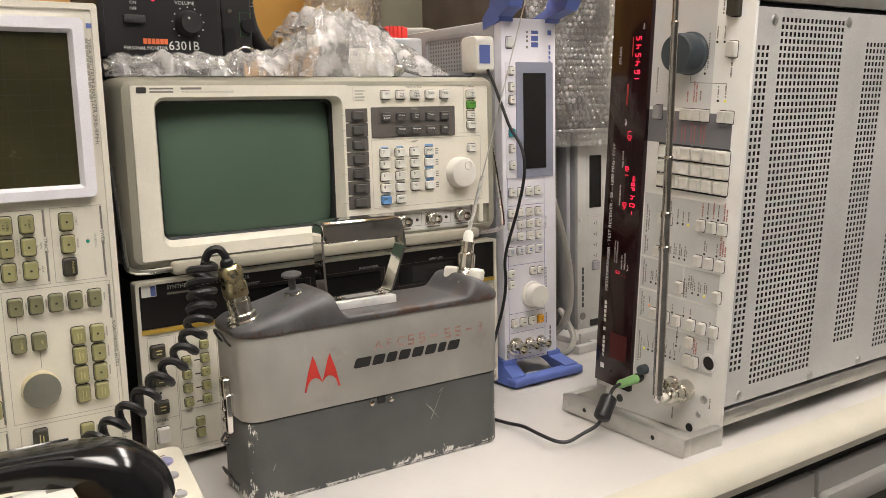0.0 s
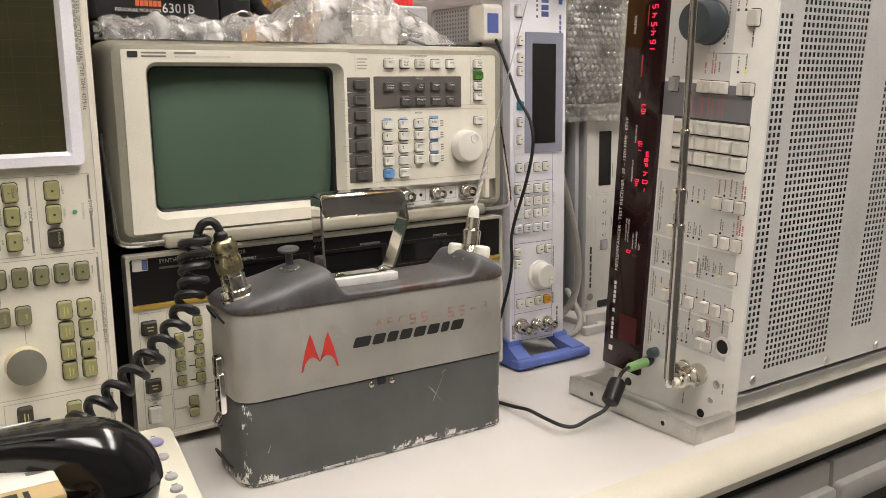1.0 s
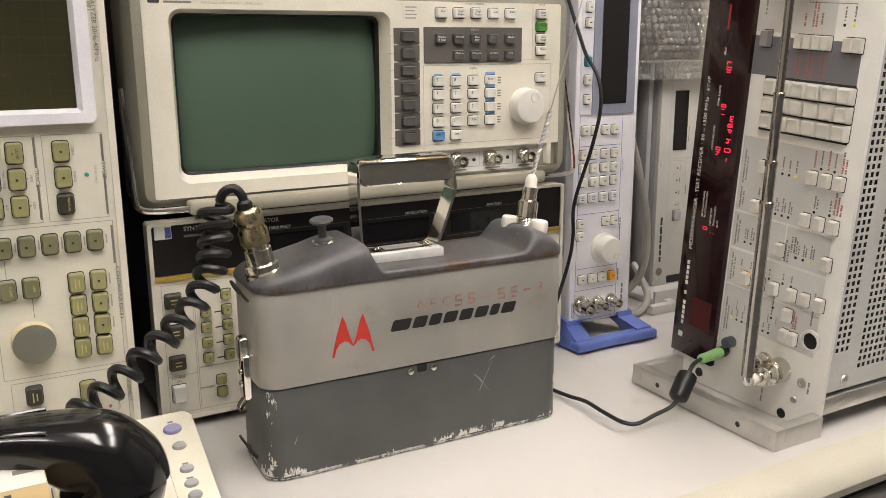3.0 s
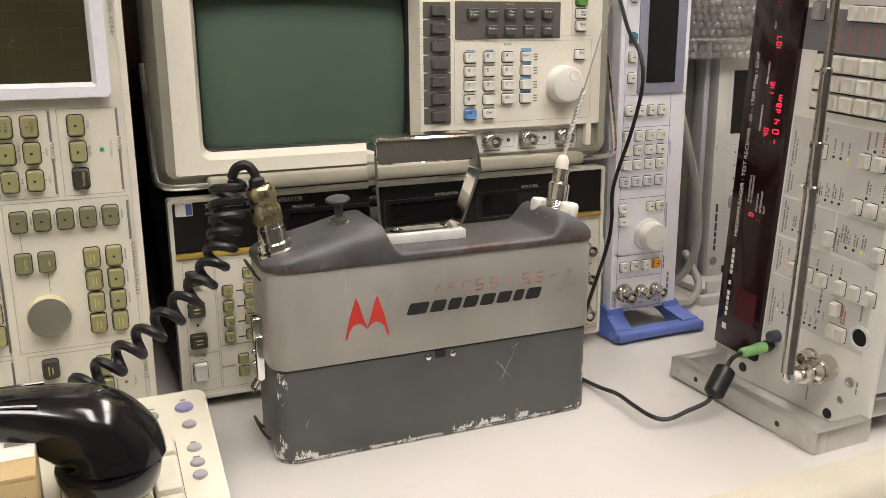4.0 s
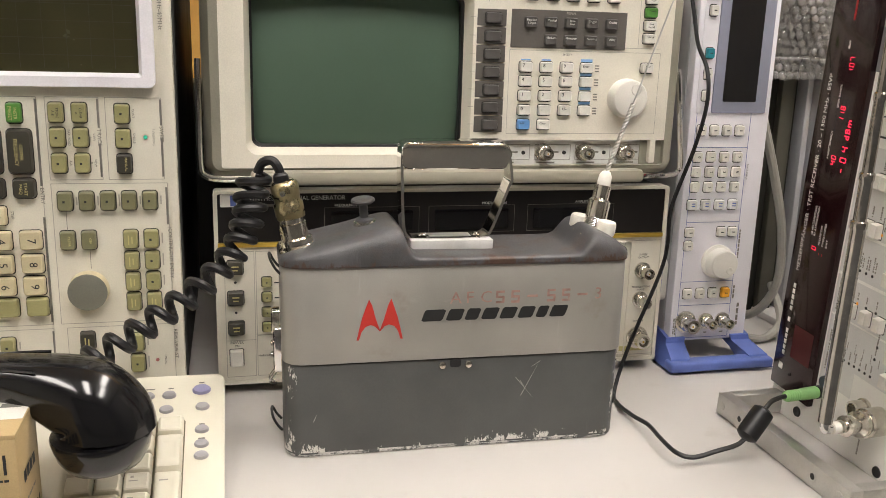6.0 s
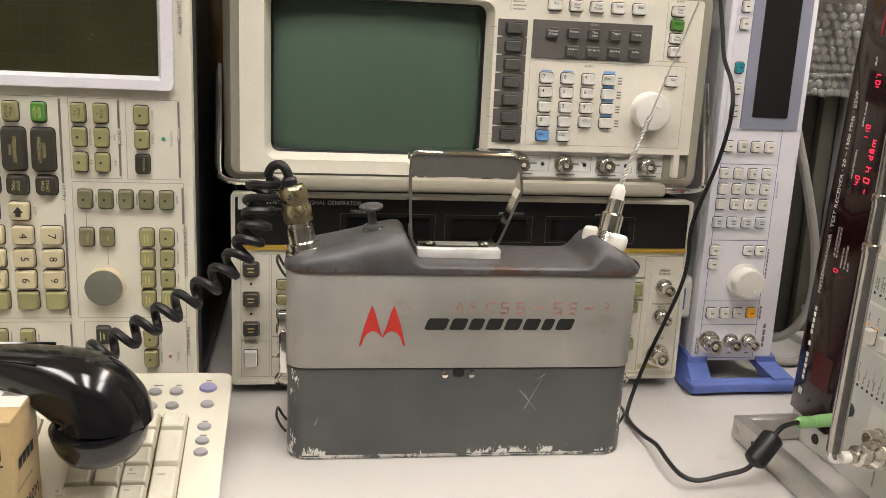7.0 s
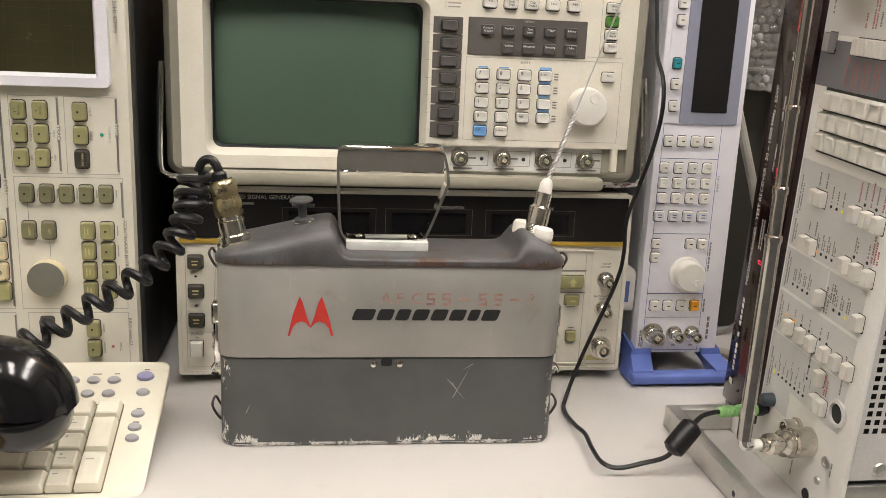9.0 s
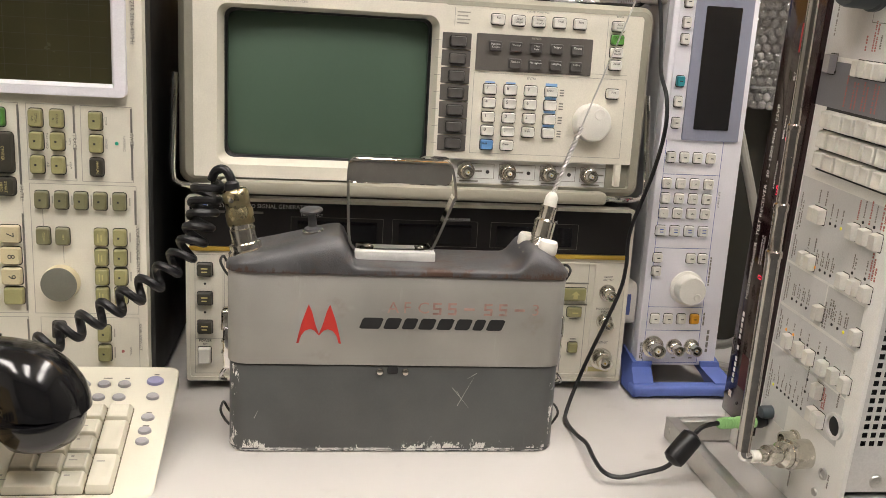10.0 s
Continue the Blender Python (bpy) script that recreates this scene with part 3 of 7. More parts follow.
    for w in widths:
        z0, z1, sh, c = 0.1085, 0.1178, 0.0024, 0.0016
        ring = [(p, z0 + c * 0.6), (p + c, z0), (p + w - c * 2, z0), (p + w - c, z0 + c), (p + w - c + sh, z1 - c * 0.6), (p + w - c * 2 + sh, z1), (p + c + sh, z1), (p + sh, z1 - c)]
        bm = bmesh.new()
        bm.faces.new([bm.verts.new(F @ Vector((a, b, 0.0004))) for a, b in ring])
        part("mark_block", bm, MARK_BLACK, up, smooth=False)
        p += w + 0.0008
    # faded stencil: the first three letters and the last figure show, the rest are worn to blocks
    for p, ch in ((-0.0105, "A"), (0.0020, "F"), (0.0135, "C"), (0.1075, "3")):
        text(F, p, 0.1262, ch, 0.0098, STENCIL, up, name="faded_stencil", wide=1.05)
    items = []
    for p in (0.0262, 0.0385, 0.0680, 0.0803):
        items += [(p + 0.0035, 0.1262 + d, 0.0068, 0.0019) for d in (-0.0042, 0.0, 0.0042)]
        items += [(p + 0.0010, 0.1284, 0.0018, 0.0040), (p + 0.0062, 0.1240, 0.0018, 0.0040)]
    items += [(0.0560, 0.1262, 0.0085, 0.0020), (0.0975, 0.1262, 0.0085, 0.0020)]
    bars(F, items, STENCIL, up, "faded_stencil", 0.00035)
    part("worn_rim", rub, RIM_WORN, low, "paint rubbed off along the lower rim")
    # catch below the seam
    G = plane_frame((0, -hd, 0), (1, 0, 0), (0, 0, 1))
    for u in (-0.0105, 0.0105):
        turned(G, u - 0.004, 0.0712, [(0.0031, 0), (0.0031, 0.0006), (0.0024, 0.0016), (0.0008, 0.0019), (0, 0.0019)], NICKEL, low, "rivet", seg=14)
    bm = bmesh.new()
    slab(bm, G, -0.0085, 0.0005, 0.0695, 0.0762, -0.004, 0.0004, 0.002)
    part("catch_slot", bm, BLACK_RUBBER, low)
    # scratches in the paint
    bare = mat("bare_scratch", (0.34, 0.33, 0.31), 0.4, metal=0.4)
    for (u0, v0, u1, v1, w) in ((0.051, 0.042, 0.064, 0.068, 0.0003), (0.046, 0.058, 0.061, 0.040, 0.0003), (0.05, 0.055, 0.055, 0.047, 0.0003), (0.066, 0.071, 0.058, 0.066, 0.0003), (-0.115, 0.03, -0.112, 0.037, 0.0004)):
        d = Vector((u1 - u0, v1 - v0, 0)).normalized()
        o = Vector((-d.y, d.x, 0)) * w
        bm = bmesh.new()
        bm.faces.new([bm.verts.new(G @ (Vector((u, v, 0.0002)) + o * s)) for u, v, s in ((u0, v0, -1), (u1, v1, -0.2), (u1, v1, 0.2), (u0, v0, 1))])
        part("scratch", bm, bare, low, smooth=False)
    # carry handle
    y = 0.0
    hp = part("handle_plate", box(-0.0375, 0.0285, -0.0155, 0.0135, 0.1590, 0.1668, b=0.0006), BRIGHT_ALU, t, "bright aluminium mounting block")
    for u in (-0.027, 0.017):
        placed("rivet", mesh("rivet", lathe(bmesh.new(), Matrix.Identity(4), [(0.0035, 0), (0.0032, 0.0012), (0.0018, 0.0022), (0, 0.0024)], 12), NICKEL), pose(u, y - 0.003, 0.1684), hp)
    part("name_strip", box(-0.022, 0.012, -0.009, 0.003, 0.1684, 0.1690, b=0.0002), STEEL, hp)
    path = smooth_path([(0.020, 0, 0.1664), (-0.030, 0, 0.1664), (-0.039, 0, 0.169), (-0.0425, 0, 0.178), (-0.044, 0, 0.205), (-0.0445, 0, 0.232), (-0.041, 0, 0.2400), (-0.030, 0, 0.2425), (0.020, 0, 0.2425), (0.034, 0, 0.2410), (0.0395, 0, 0.236), (0.0435, 0, 0.216), (0.0415, 0, 0.208), (0.029, 0, 0.175), (0.024, 0, 0.168), (0.016, 0, 0.1664)], 5)
    bm = bmesh.new()
    loops = []
    for i, c in enumerate(path):
        d = (path[min(i + 1, len(path) - 1)] - path[max(i - 1, 0)]).normalized()
        nrm = Vector((-d.z, 0, d.x))
        loops.append([c + Vector((0, a, 0)) + nrm * b for a, b in ((-0.0095, -0.0011), (0.0095, -0.0011), (0.0095, 0.0011), (-0.0095, 0.0011))])
    skin(bm, loops)
    part("handle_strap", bm, CHROME, t, "chrome strap")
    bm = bmesh.new()
    sec = [(-0.0138, 0.2235), (-0.0136, 0.2265), (-0.0126, 0.2385), (-0.0116, 0.2412), (-0.0090, 0.2428), (0.004, 0.2445), (0.0105, 0.2432), (0.0125, 0.238), (0.0125, 0.230)]
    ins = [(a * 0.93, b - 0.0009) for a, b in sec[::-1]]
    loops = []
    for x, k in ((-0.0450, 0.62), (-0.0435, 0.88), (-0.0405, 1.0), (0.0345, 1.0), (0.0375, 0.88), (0.0390, 0.62)):
        loops.append([Vector((x, a, 0.2355 + (b - 0.2355) * k)) for a, b in sec + ins])
    skin(bm, loops)
    part("grip", bm, CHROME, t, "polished chrome folded grip")
    # microphone connector
    a, b = Vector((-0.1235, -0.010, 0.158)), Vector((-0.1345, -0.008, 0.2135))
    m = along(a, b)
    turned_bm = lathe(bmesh.new(), m, [(0.0145, 0.0), (0.0145, 0.006), (0.0128, 0.0075), (0.0128, 0.012), (0.0105, 0.013), (0.0105, 0.024), (0.0098, 0.0245), (0.0098, 0.030)], 28)
    c1 = part("connector_base", turned_bm, NICKEL, t, "nickel threaded connector")
    bm = lathe(bmesh.new(), m, [(0.0108, 0.028), (0.0112, 0.030), (0.0112, 0.039), (0.0100, 0.041), (0.0100, 0.044), (0.0106, 0.045), (0.0106, 0.053), (0.0088, 0.056), (0.007, 0.057)], 28)
    part("connector_shell", bm, mat("aged_brass_nickel", (0.46, 0.40, 0.24), 0.28, metal=1.0, var=0.2, scale=150), c1, "brassy worn coupling ring")
    for q in range(2):
        bm = lathe(bmesh.new(), m @ pose(0.011 * (1 - 2 * q), 0, 0.049, 0, 90 - 180 * q, 0), [(0.0022, -0.002), (0.0022, 0.003), (0, 0.0032)], 10)
        part("clamp_screw", bm, NICKEL, c1)
    # control knob
    m = along((-0.0715, 0.001, 0.176), (-0.0750, -0.003, 0.21))
    k = part("control_knob", lathe(bmesh.new(), m, [(0.0072, 0.0), (0.0072, 0.006), (0.0035, 0.0075), (0.0032, 0.0185), (0.0080, 0.0195), (0.0093, 0.0205), (0.0093, 0.0216), (0.0084, 0.0224), (0, 0.0227)], 24), RADIO_LID, t, "dark grey mushroom knob")
    part("collar", lathe(bmesh.new(), m, [(0.0088, 0.001), (0.0088, 0.004), (0.0072, 0.0048)], 24), NICKEL, k, "bright collar ring")
    # antenna
    a, b = Vector((0.1155, -0.004, 0.163)), Vector((0.126, 0.001, 0.2115))
    m = along(a, b)
    an = part("antenna_base", lathe(bmesh.new(), m, [(0.011, 0.0), (0.011, 0.005), (0.0078, 0.006), (0.0078, 0.018), (0.0092, 0.0185), (0.0092, 0.032), (0.0068, 0.034), (0.0068, 0.042), (0.0072, 0.043), (0.0072, 0.045)], 24), NICKEL, t, "nickel antenna coupling")
    bm = bmesh.new()
    for i in range(9):
        lathe(bm, m, [(0.0086, 0.0065 + i * 0.0013), (0.0089, 0.0071 + i * 0.0013), (0.0086, 0.0077 + i * 0.0013)], 20)
    part("thread", bm, NICKEL, an)
    part("insulator_cap", lathe(bmesh.new(), m, [(0.0052, 0.044), (0.0056, 0.046), (0.0053, 0.053), (0.0034, 0.0565), (0.0015, 0.0575)], 20), WHITE_PLASTIC, an, "cream plastic cap")
    top = m @ Vector((0, 0, 0.056))
    s1 = Vector((0.1475, 0.004, 0.274))
    bm = bmesh.new()
    d = s1 - top
    mm = along(top, s1)
    tube(bm, [mm @ Vector((0.0017 * math.cos(i * 0.8), 0.0017 * math.sin(i * 0.8), d.length * i / 400)) for i in range(401)], 0.00055, 5)
    part("spring", bm, STEEL, an, "close-wound steel spring")
    s2 = s1 + d * 4.2
    part("whip", tube(bmesh.new(), [top, s1, s1 + d * 2, s2], 0.0007, 6), STEEL, an, "thin steel whip")
    for dx, dy, turn in ((-0.006, 0.0145, 20), (0.0055, -0.0145, 20)):
        c = a + Vector((dx, dy, 0.013))
        bm = lathe(bmesh.new(), Matrix.Translation(c) @ pose(0, 0, -0.006, 4, 6, 0), [(0.0074, 0.0), (0.0080, 0.002), (0.0080, 0.0085), (0.0070, 0.0108), (0.004, 0.0114)], 22)
        part("insulator", bm, WHITE_PLASTIC, an, "white plastic stand-off disc")
    for q in range(4):
        bm = lathe(bmesh.new(), Matrix.Translation((0.103 + 0.004 * (q % 2), -0.016 + 0.008 * q, 0.1675)), [(0.0022, -0.003), (0.0022, 0.003), (0, 0.0042)], 8)
        part("stud", bm, NICKEL, an)
    # side clasps and wire loops
    for s in (-1, 1):
        S = plane_frame((s * (hw + 0.0013), 0, 0), (0, s, 0), (0, 0, 1))
        bm = bmesh.new()
        slab(bm, S, -0.008, 0.008, 0.060, 0.098, 0.0, 0.006, 0.003, 0.002)
        cl = part("clasp", bm, CHROME, t, "nickel draw latch")
        bm = bmesh.new()
        slab(bm, S, -0.0065, 0.0065, 0.092, 0.112, 0.001, 0.0075, 0.003, 0.002)
        part("clasp_lever", bm, NICKEL, cl)
        for v in (0.083, 0.073):
            turned(S, 0.0, v, [(0.0026, 0), (0.0022, 0.0016), (0, 0.0022)], NICKEL, cl, "rivet", seg=10, n=0.006)
        part("clasp_hook", tube(bmesh.new(), smooth_path([S @ Vector(p) for p in ((-0.004, 0.060, 0.004), (-0.004, 0.052, 0.009), (0.0, 0.049, 0.004), (0.004, 0.052, 0.009), (0.004, 0.060, 0.004))]), 0.0011, 6), CHROME, cl)
        for v, q in ((0.017, 1.0), (0.146, 1.0)):
            loop = smooth_path([S @ Vector(p) for p in ((-0.011, v - 0.004, 0.0), (-0.011, v + 0.001, 0.004), (-0.009, v + 0.008, 0.0075), (0.009, v + 0.008, 0.0075), (0.011, v + 0.001, 0.004), (0.011, v - 0.004, 0.0))])
            part("wire_loop", tube(bmesh.new(), loop, 0.0011, 6), DARK_METAL, t, "bent dark wire strap loop")
    return t


radio()


# ---- stacked instruments ----
def instrument_feet(t, x0, x1, y0, y1, z0, z1):
    for a in (x0 + 0.03, x1 - 0.05):
        for b in (y0 + 0.03, y1 - 0.05):
            part("foot", box(a, a + 0.02, b, b + 0.02, z0, z1, b=0.002), BLACK_RUBBER, t)


def signal_generator():
    x0, x1, z0, z1, y = 0.2085, 0.6375, 0.010, 0.188, 0.850
    t = thing("signal_generator", ((x0 + x1) / 2, 1.06, 0), "rack-width signal generator with black display band and cream key panel", "test instrument", "stacked instruments")
    instrument_feet(t, x0, x1, y, 1.28, 0, z0 + 0.003)
    part("case", box(x0 + 0.003, x1 - 0.003, y + 0.012, 1.30, z0 + 0.002, z1 - 0.001, b=0.002), DARK_CASE, t)
    F = front(y)
    bm = bmesh.new()
    rim(bm, F, (x0, x1, z0, z1), (x0 + 0.0035, x1 - 0.0035, z0 + 0.0035, z1 - 0.003), -0.014, 0.002, 0.003, 0.002)
    part("front_frame", bm, CREAM, t)
    bm = bmesh.new()
    slab(bm, F, x0 + 0.003, x1 - 0.003, 0.142, z1 - 0.0025, -0.012, 0.0, 0.001)
    bp = part("display_band", bm, BLACK_PANEL, t, "glossy black display band")
    for a, b in ((0.310, 0.384), (0.405, 0.475), (0.50, 0.575)):
        bm = bmesh.new()
        slab(bm, F, a, b, 0.149, 0.168, 0.0, 0.0008, 0.001)
        part("display_window", bm, BLACK_WINDOW, bp)
        bars(F, outline(a - 0.006, b + 0.006, 0.1465, 0.1715, 0.0003), INK_GREY, bp, "outline_print")
    text(F, 0.2385, 0.1805, "SYNTHESIZED SIGNAL GENERATOR", 0.0040, INK_WHITE, bp, wide=0.95)
    bars(F, [(0.2585, 0.1745, 0.040, 0.0022)], INK_GREY, bp)
    text(F, 0.313, 0.1735, "FREQUENCY", 0.0026, INK_WHITE, bp)
    text(F, 0.449, 0.1735, "MODULATION", 0.0026, INK_WHITE, bp)
    text(F, 0.541, 0.1735, "AMPLITUDE", 0.0026, INK_WHITE, bp)
    bm = bmesh.new()
    slab(bm, F, 0.2145, 0.2285, 0.1735, 0.1845, 0.0, 0.0006, 0.0008)
    part("maker_badge", bm, KEY_WHITE, bp, "small white and blue badge")
    bars(F, [(0.2255, 0.179, 0.005, 0.0095)], INK_BLUE, bp, n=0.0008)
    part("gold_trim", box(x0 + 0.003, x1 - 0.003, y - 0.0022, y + 0.004, 0.1375, 0.1415, b=0.0005), GOLD, t, "gold trim strip")
    bm = bmesh.new()
    slab(bm, F, x0 + 0.003, x1 - 0.003, z0 + 0.003, 0.1378, -0.012, 0.0, 0.001)
    kp = part("key_panel", bm, CREAM, t, "cream enamelled key panel")
    items = outline(0.2165, 0.242, 0.0515, 0.1335, 0.0005) + outline(0.2165, 0.242, 0.017, 0.0515, 0.0005) + outline(0.2435, 0.284, 0.056, 0.1335, 0.0005) + outline(0.2435, 0.284, 0.017, 0.0555, 0.0005) + outline(0.596, 0.634, 0.016, 0.134, 0.0006)
    bars(F, items, LINE_GREY, kp, "panel_line")
    for z, a in ((0.1195, "START"), (0.0915, "STOP"), (0.0635, "STEP")):
        key(F, 0.2255, z, 0.0135, 0.0125, 0.0055, KEY_BLACK, kp)
        bars(F, [(0.2255, z + 0.0016, 0.006, 0.0012), (0.2255, z - 0.0016, 0.005, 0.0012)], INK_YELLOW, kp, n=0.0057)
    for z in (0.1055, 0.0775):
        turned(F, 0.2255, z, [(0.0012, 0), (0.0012, 0.0004), (0, 0.0004)], INK, kp, "indicator", seg=8)
    text(F, 0.2255, 0.0495, "POWER", 0.0024, INK, kp, align="CENTER")
    text(F, 0.2255, 0.0462, "ON", 0.0018, INK, kp, align="CENTER")
    key(F, 0.2250, 0.0355, 0.0115, 0.0155, 0.006, KEY_WHITE, kp, "power_switch", "white rocker power switch", r=0.0008)
    for z in (0.1195, 0.1055, 0.0915, 0.0775, 0.0635):
        key(F, 0.2710, z, 0.0085, 0.0085, 0.0045, KEY_OLIVE, kp)
        bars(F, [(0.2710, z, 0.0012, 0.0012)], INK, kp, n=0.0047)
        if z < 0.11:
            key(F, 0.2525, z, 0.0085, 0.0085, 0.0045, KEY_OLIVE, kp)
            bars(F, [(0.2525, z, 0.0012, 0.0012), (0.262, z, 0.006, 0.0012)], INK, kp, n=0.0047)
    for z in (0.0415, 0.030):
        key(F, 0.2625, z, 0.0085, 0.0085, 0.0045, KEY_OLIVE, kp)
    text(F, 0.2440, 0.036, "MARKERS", 0.0020, INK, kp)
    for u, z, a, b in ((0.5825, 0.1015, 0.0240, 0.0125), (0.5842, 0.0830, 0.0145, 0.0095), (0.5855, 0.0460, 0.0095, 0.0105)):
        key(F, u, z, a, b, 0.005, KEY_OLIVE, kp)
    bm = bmesh.new()
    bm.faces.new([bm.verts.new(F @ Vector((0.5830 + a, 0.1015 + b, 0.0054))) for a, b in ((-0.0045, 0.0), (0.0, 0.0042), (0.0045, 0.0), (0.0022, 0.0), (0.0022, -0.0040), (-0.0022, -0.0040), (-0.0022, 0.0))])
    part("arrow_print", bm, INK_YELLOW, kp, smooth=False)
    bars(F, [(0.5842, 0.0830, 0.006, 0.0016)], INK_YELLOW, kp, n=0.0054)
    bars(F, [(0.5800, 0.1125, 0.034, 0.0016), (0.5800, 0.0905, 0.034, 0.0016), (0.5855, 0.0545, 0.006, 0.0011), (0.5842, 0.0758, 0.008, 0.0011)], INK_GREY, kp)
    bm = bmesh.new()
    rim(bm, F, (0.540, 0.6035, 0.0165, 0.1335), (0.5412, 0.6023, 0.0177, 0.1323), -0.001, 0.0016, 0.002, 0.0015)
    part("panel_edge", bm, CREAM, kp, "raised cream panel edge")
    bars(F, [(0.6120, 0.0225, 0.028, 0.0052)], INK_YELLOW, kp, "yellow_plate")
    for z in (0.1035, 0.0735, 0.034):
        bnc(F, 0.6165, z, kp, 0.0062 if z > 0.05 else 0.0085)
    text(F, 0.6165, 0.1195, "SWEEP", 0.0021, INK, kp, align="CENTER")
    text(F, 0.6165, 0.1165, "OUTPUT", 0.0021, INK, kp, align="CENTER")
    text(F, 0.6165, 0.0865, "MODULATION", 0.0021, INK, kp, align="CENTER")
    text(F, 0.6165, 0.0835, "INPUT", 0.0021, INK, kp, align="CENTER")
    text(F, 0.6165, 0.051, "OUTPUT", 0.0021, INK, kp, align="CENTER")
    bm = bmesh.new()
    slab(bm, plane_frame((x1 - 0.003, 0, 0), (0, 1, 0), (0, 0, 1)), y + 0.02, y + 0.05, 0.05, 0.10, 0.0, 0.012, 0.006, 0.003)
    part("side_bumper", bm, LILAC, t, "pale grey side bumper")
    return t


signal_generator()


def domain_analyzer():
    x0, x1, z0, z1, y = 0.2025, 0.6385, 0.1935, 0.380, 0.846
    t = thing("modulation_analyzer", (0.42, 1.06, 0.188), "cream and olive CRT modulation analyzer with bail handle", "test instrument", "stacked instruments")
    instrument_feet(t, x0, x1, y + 0.02, 1.28, 0.188, z0 + 0.006)
    part("case", box(x0 + 0.004, x1 - 0.004, y + 0.03, 1.29, z0 + 0.003, z1 - 0.001, b=0.004), DARK_CASE, t)
    F = front(y)
    bm = bmesh.new()
    def lp(b, r, n):
        return [F @ Vector((u, v, n)) for u, v in rr_loop(*b, r, 6)]
    o = (x0, x1, z0 + 0.006, z1)
    i1 = (x0 + 0.0155, x1 - 0.0135, z0 + 0.0155, z1 - 0.0095)
    skin(bm, [lp(o, 0.012, -0.045), lp(o, 0.012, -0.012), lp((o[0] + 0.002, o[1] - 0.002, o[2] + 0.002, o[3] - 0.002), 0.011, -0.006), lp((o[0] + 0.007, o[1] - 0.006, o[2] + 0.006, o[3] - 0.005), 0.009, 0.0005), lp(i1, 0.003, 0.0015), lp(i1, 0.003, -0.045)], False, False, ring=True)
    part("front_surround", bm, OLIVE, t, "olive grey moulded surround")
    # screen side
    sx0, sx1, sz0, sz1 = 0.2415, 0.4295, 0.2235, 0.3585
    bm = bmesh.new()
    rim(bm, F, (i1[0] - 0.001, 0.4405, i1[2] - 0.001, i1[3] + 0.0008), (sx0 - 0.004, sx1 + 0.004, sz0 - 0.004, sz1 + 0.002), -0.02, 0.0024, 0.002, 0.010, 0.0)
    rim(bm, F, (sx0 - 0.0041, sx1 + 0.0041, sz0 - 0.0041, sz1 + 0.0021), (sx0 + 0.001, sx1 - 0.001, sz0 + 0.001, sz1 - 0.001), -0.022, 0.0022, 0.010, 0.008, 0.014)
    bz = part("screen_bezel", bm, IVORY, t, "ivory screen bezel")
    bm = bmesh.new()
    rim(bm, F, (sx0 - 0.0005, sx1 + 0.0005, sz0 - 0.0005, sz1 + 0.0005), (sx0 + 0.0032, sx1 - 0.0032, sz0 + 0.0030, sz1 - 0.0030), -0.032, -0.0105, 0.009, 0.008, 0.004)
    part("screen_gasket", bm, BLACK_RUBBER, bz, "black screen gasket")
    bm = bmesh.new()
    n = 14
    grid = [[bm.verts.new(F @ Vector((sx0 - 0.002 + (sx1 - sx0 + 0.004) * i / n, sz0 - 0.002 + (sz1 - sz0 + 0.004) * j / n, -0.0115 - 0.015 * (((i / n - 0.5) * 2) ** 2 + ((j / n - 0.5) * 2) ** 2) / 2))) for j in range(n + 1)] for i in range(n + 1)]
    for i in range(n):
        for j in range(n):
            bm.faces.new((grid[i][j], grid[i + 1][j], grid[i + 1][j + 1], grid[i][j + 1]))
    part("screen", bm, CRT, t, "curved grey-green unlit CRT screen")
    bm = bmesh.new()
    slab(bm, F, 0.2225, 0.2315, 0.3645, 0.3698, 0.002, 0.0030, 0.001)
    part("maker_badge", bm, INK, bz, "small black badge")
    bars(F, [(0.2455, 0.3685, 0.022, 0.0016), (0.2455, 0.3655, 0.022, 0.0016)], INK_GREY, bz, n=0.0027)
    bars(F, [(0.2735, 0.3685, 0.020, 0.0020)], INK_GREY, bz, n=0.0027)
    text(F, 0.2645, 0.3652, "MODULATION DOMAIN ANALYZER", 0.0019, LINE_GREY, bz, n=0.0027, wide=1.2)
    # key side
    kx0, kx1 = 0.4405, i1[1] + 0.0005
    bm = bmesh.new()
    slab(bm, F, kx0, kx1, 0.2325, i1[3] + 0.0005, -0.02, 0.0012, 0.0015)
    kp = part("key_panel", bm, IVORY, t, "ivory key panel")
    P = front(y - 0.0012)
    # soft keys
    for i in range(7):
        z = 0.3395 - 0.01545 * i
        bm = bmesh.new()
        slab(bm, P, 0.4365, 0.4630, z - 0.0071, z + 0.0071, -0.002, 0.0014, 0.0006)
        tile = part("soft_key_tile", bm, PANEL_TAUPE, kp)
        key(P @ pose(0, 0, 0.0014), 0.4510, z - 0.0003, 0.0145, 0.0088, 0.0032, KEY_DARK, tile, "key")
        bars(F, [(0.4330, z, 0.005, 0.0004)], LINE_GREY, bz, "tick", 0.0026)
    bm = bmesh.new()
    slab(bm, P, 0.4680, 0.5775, 0.3145, 0.3475, -0.002, 0.0007, 0.0008)
    mp = part("menu_panel", bm, PANEL_TAUPE, kp, "dark taupe menu key field")
    cols = (0.4855, 0.5045, 0.5235, 0.5430, 0.5625)
    MENU = (("Function", "& Input"), ("Vertical",), ("Time", "base"), ("Trigger",), ("Display",), (), ("Markers",), ("Histogram",), ("Sampling",), ("Utility",))
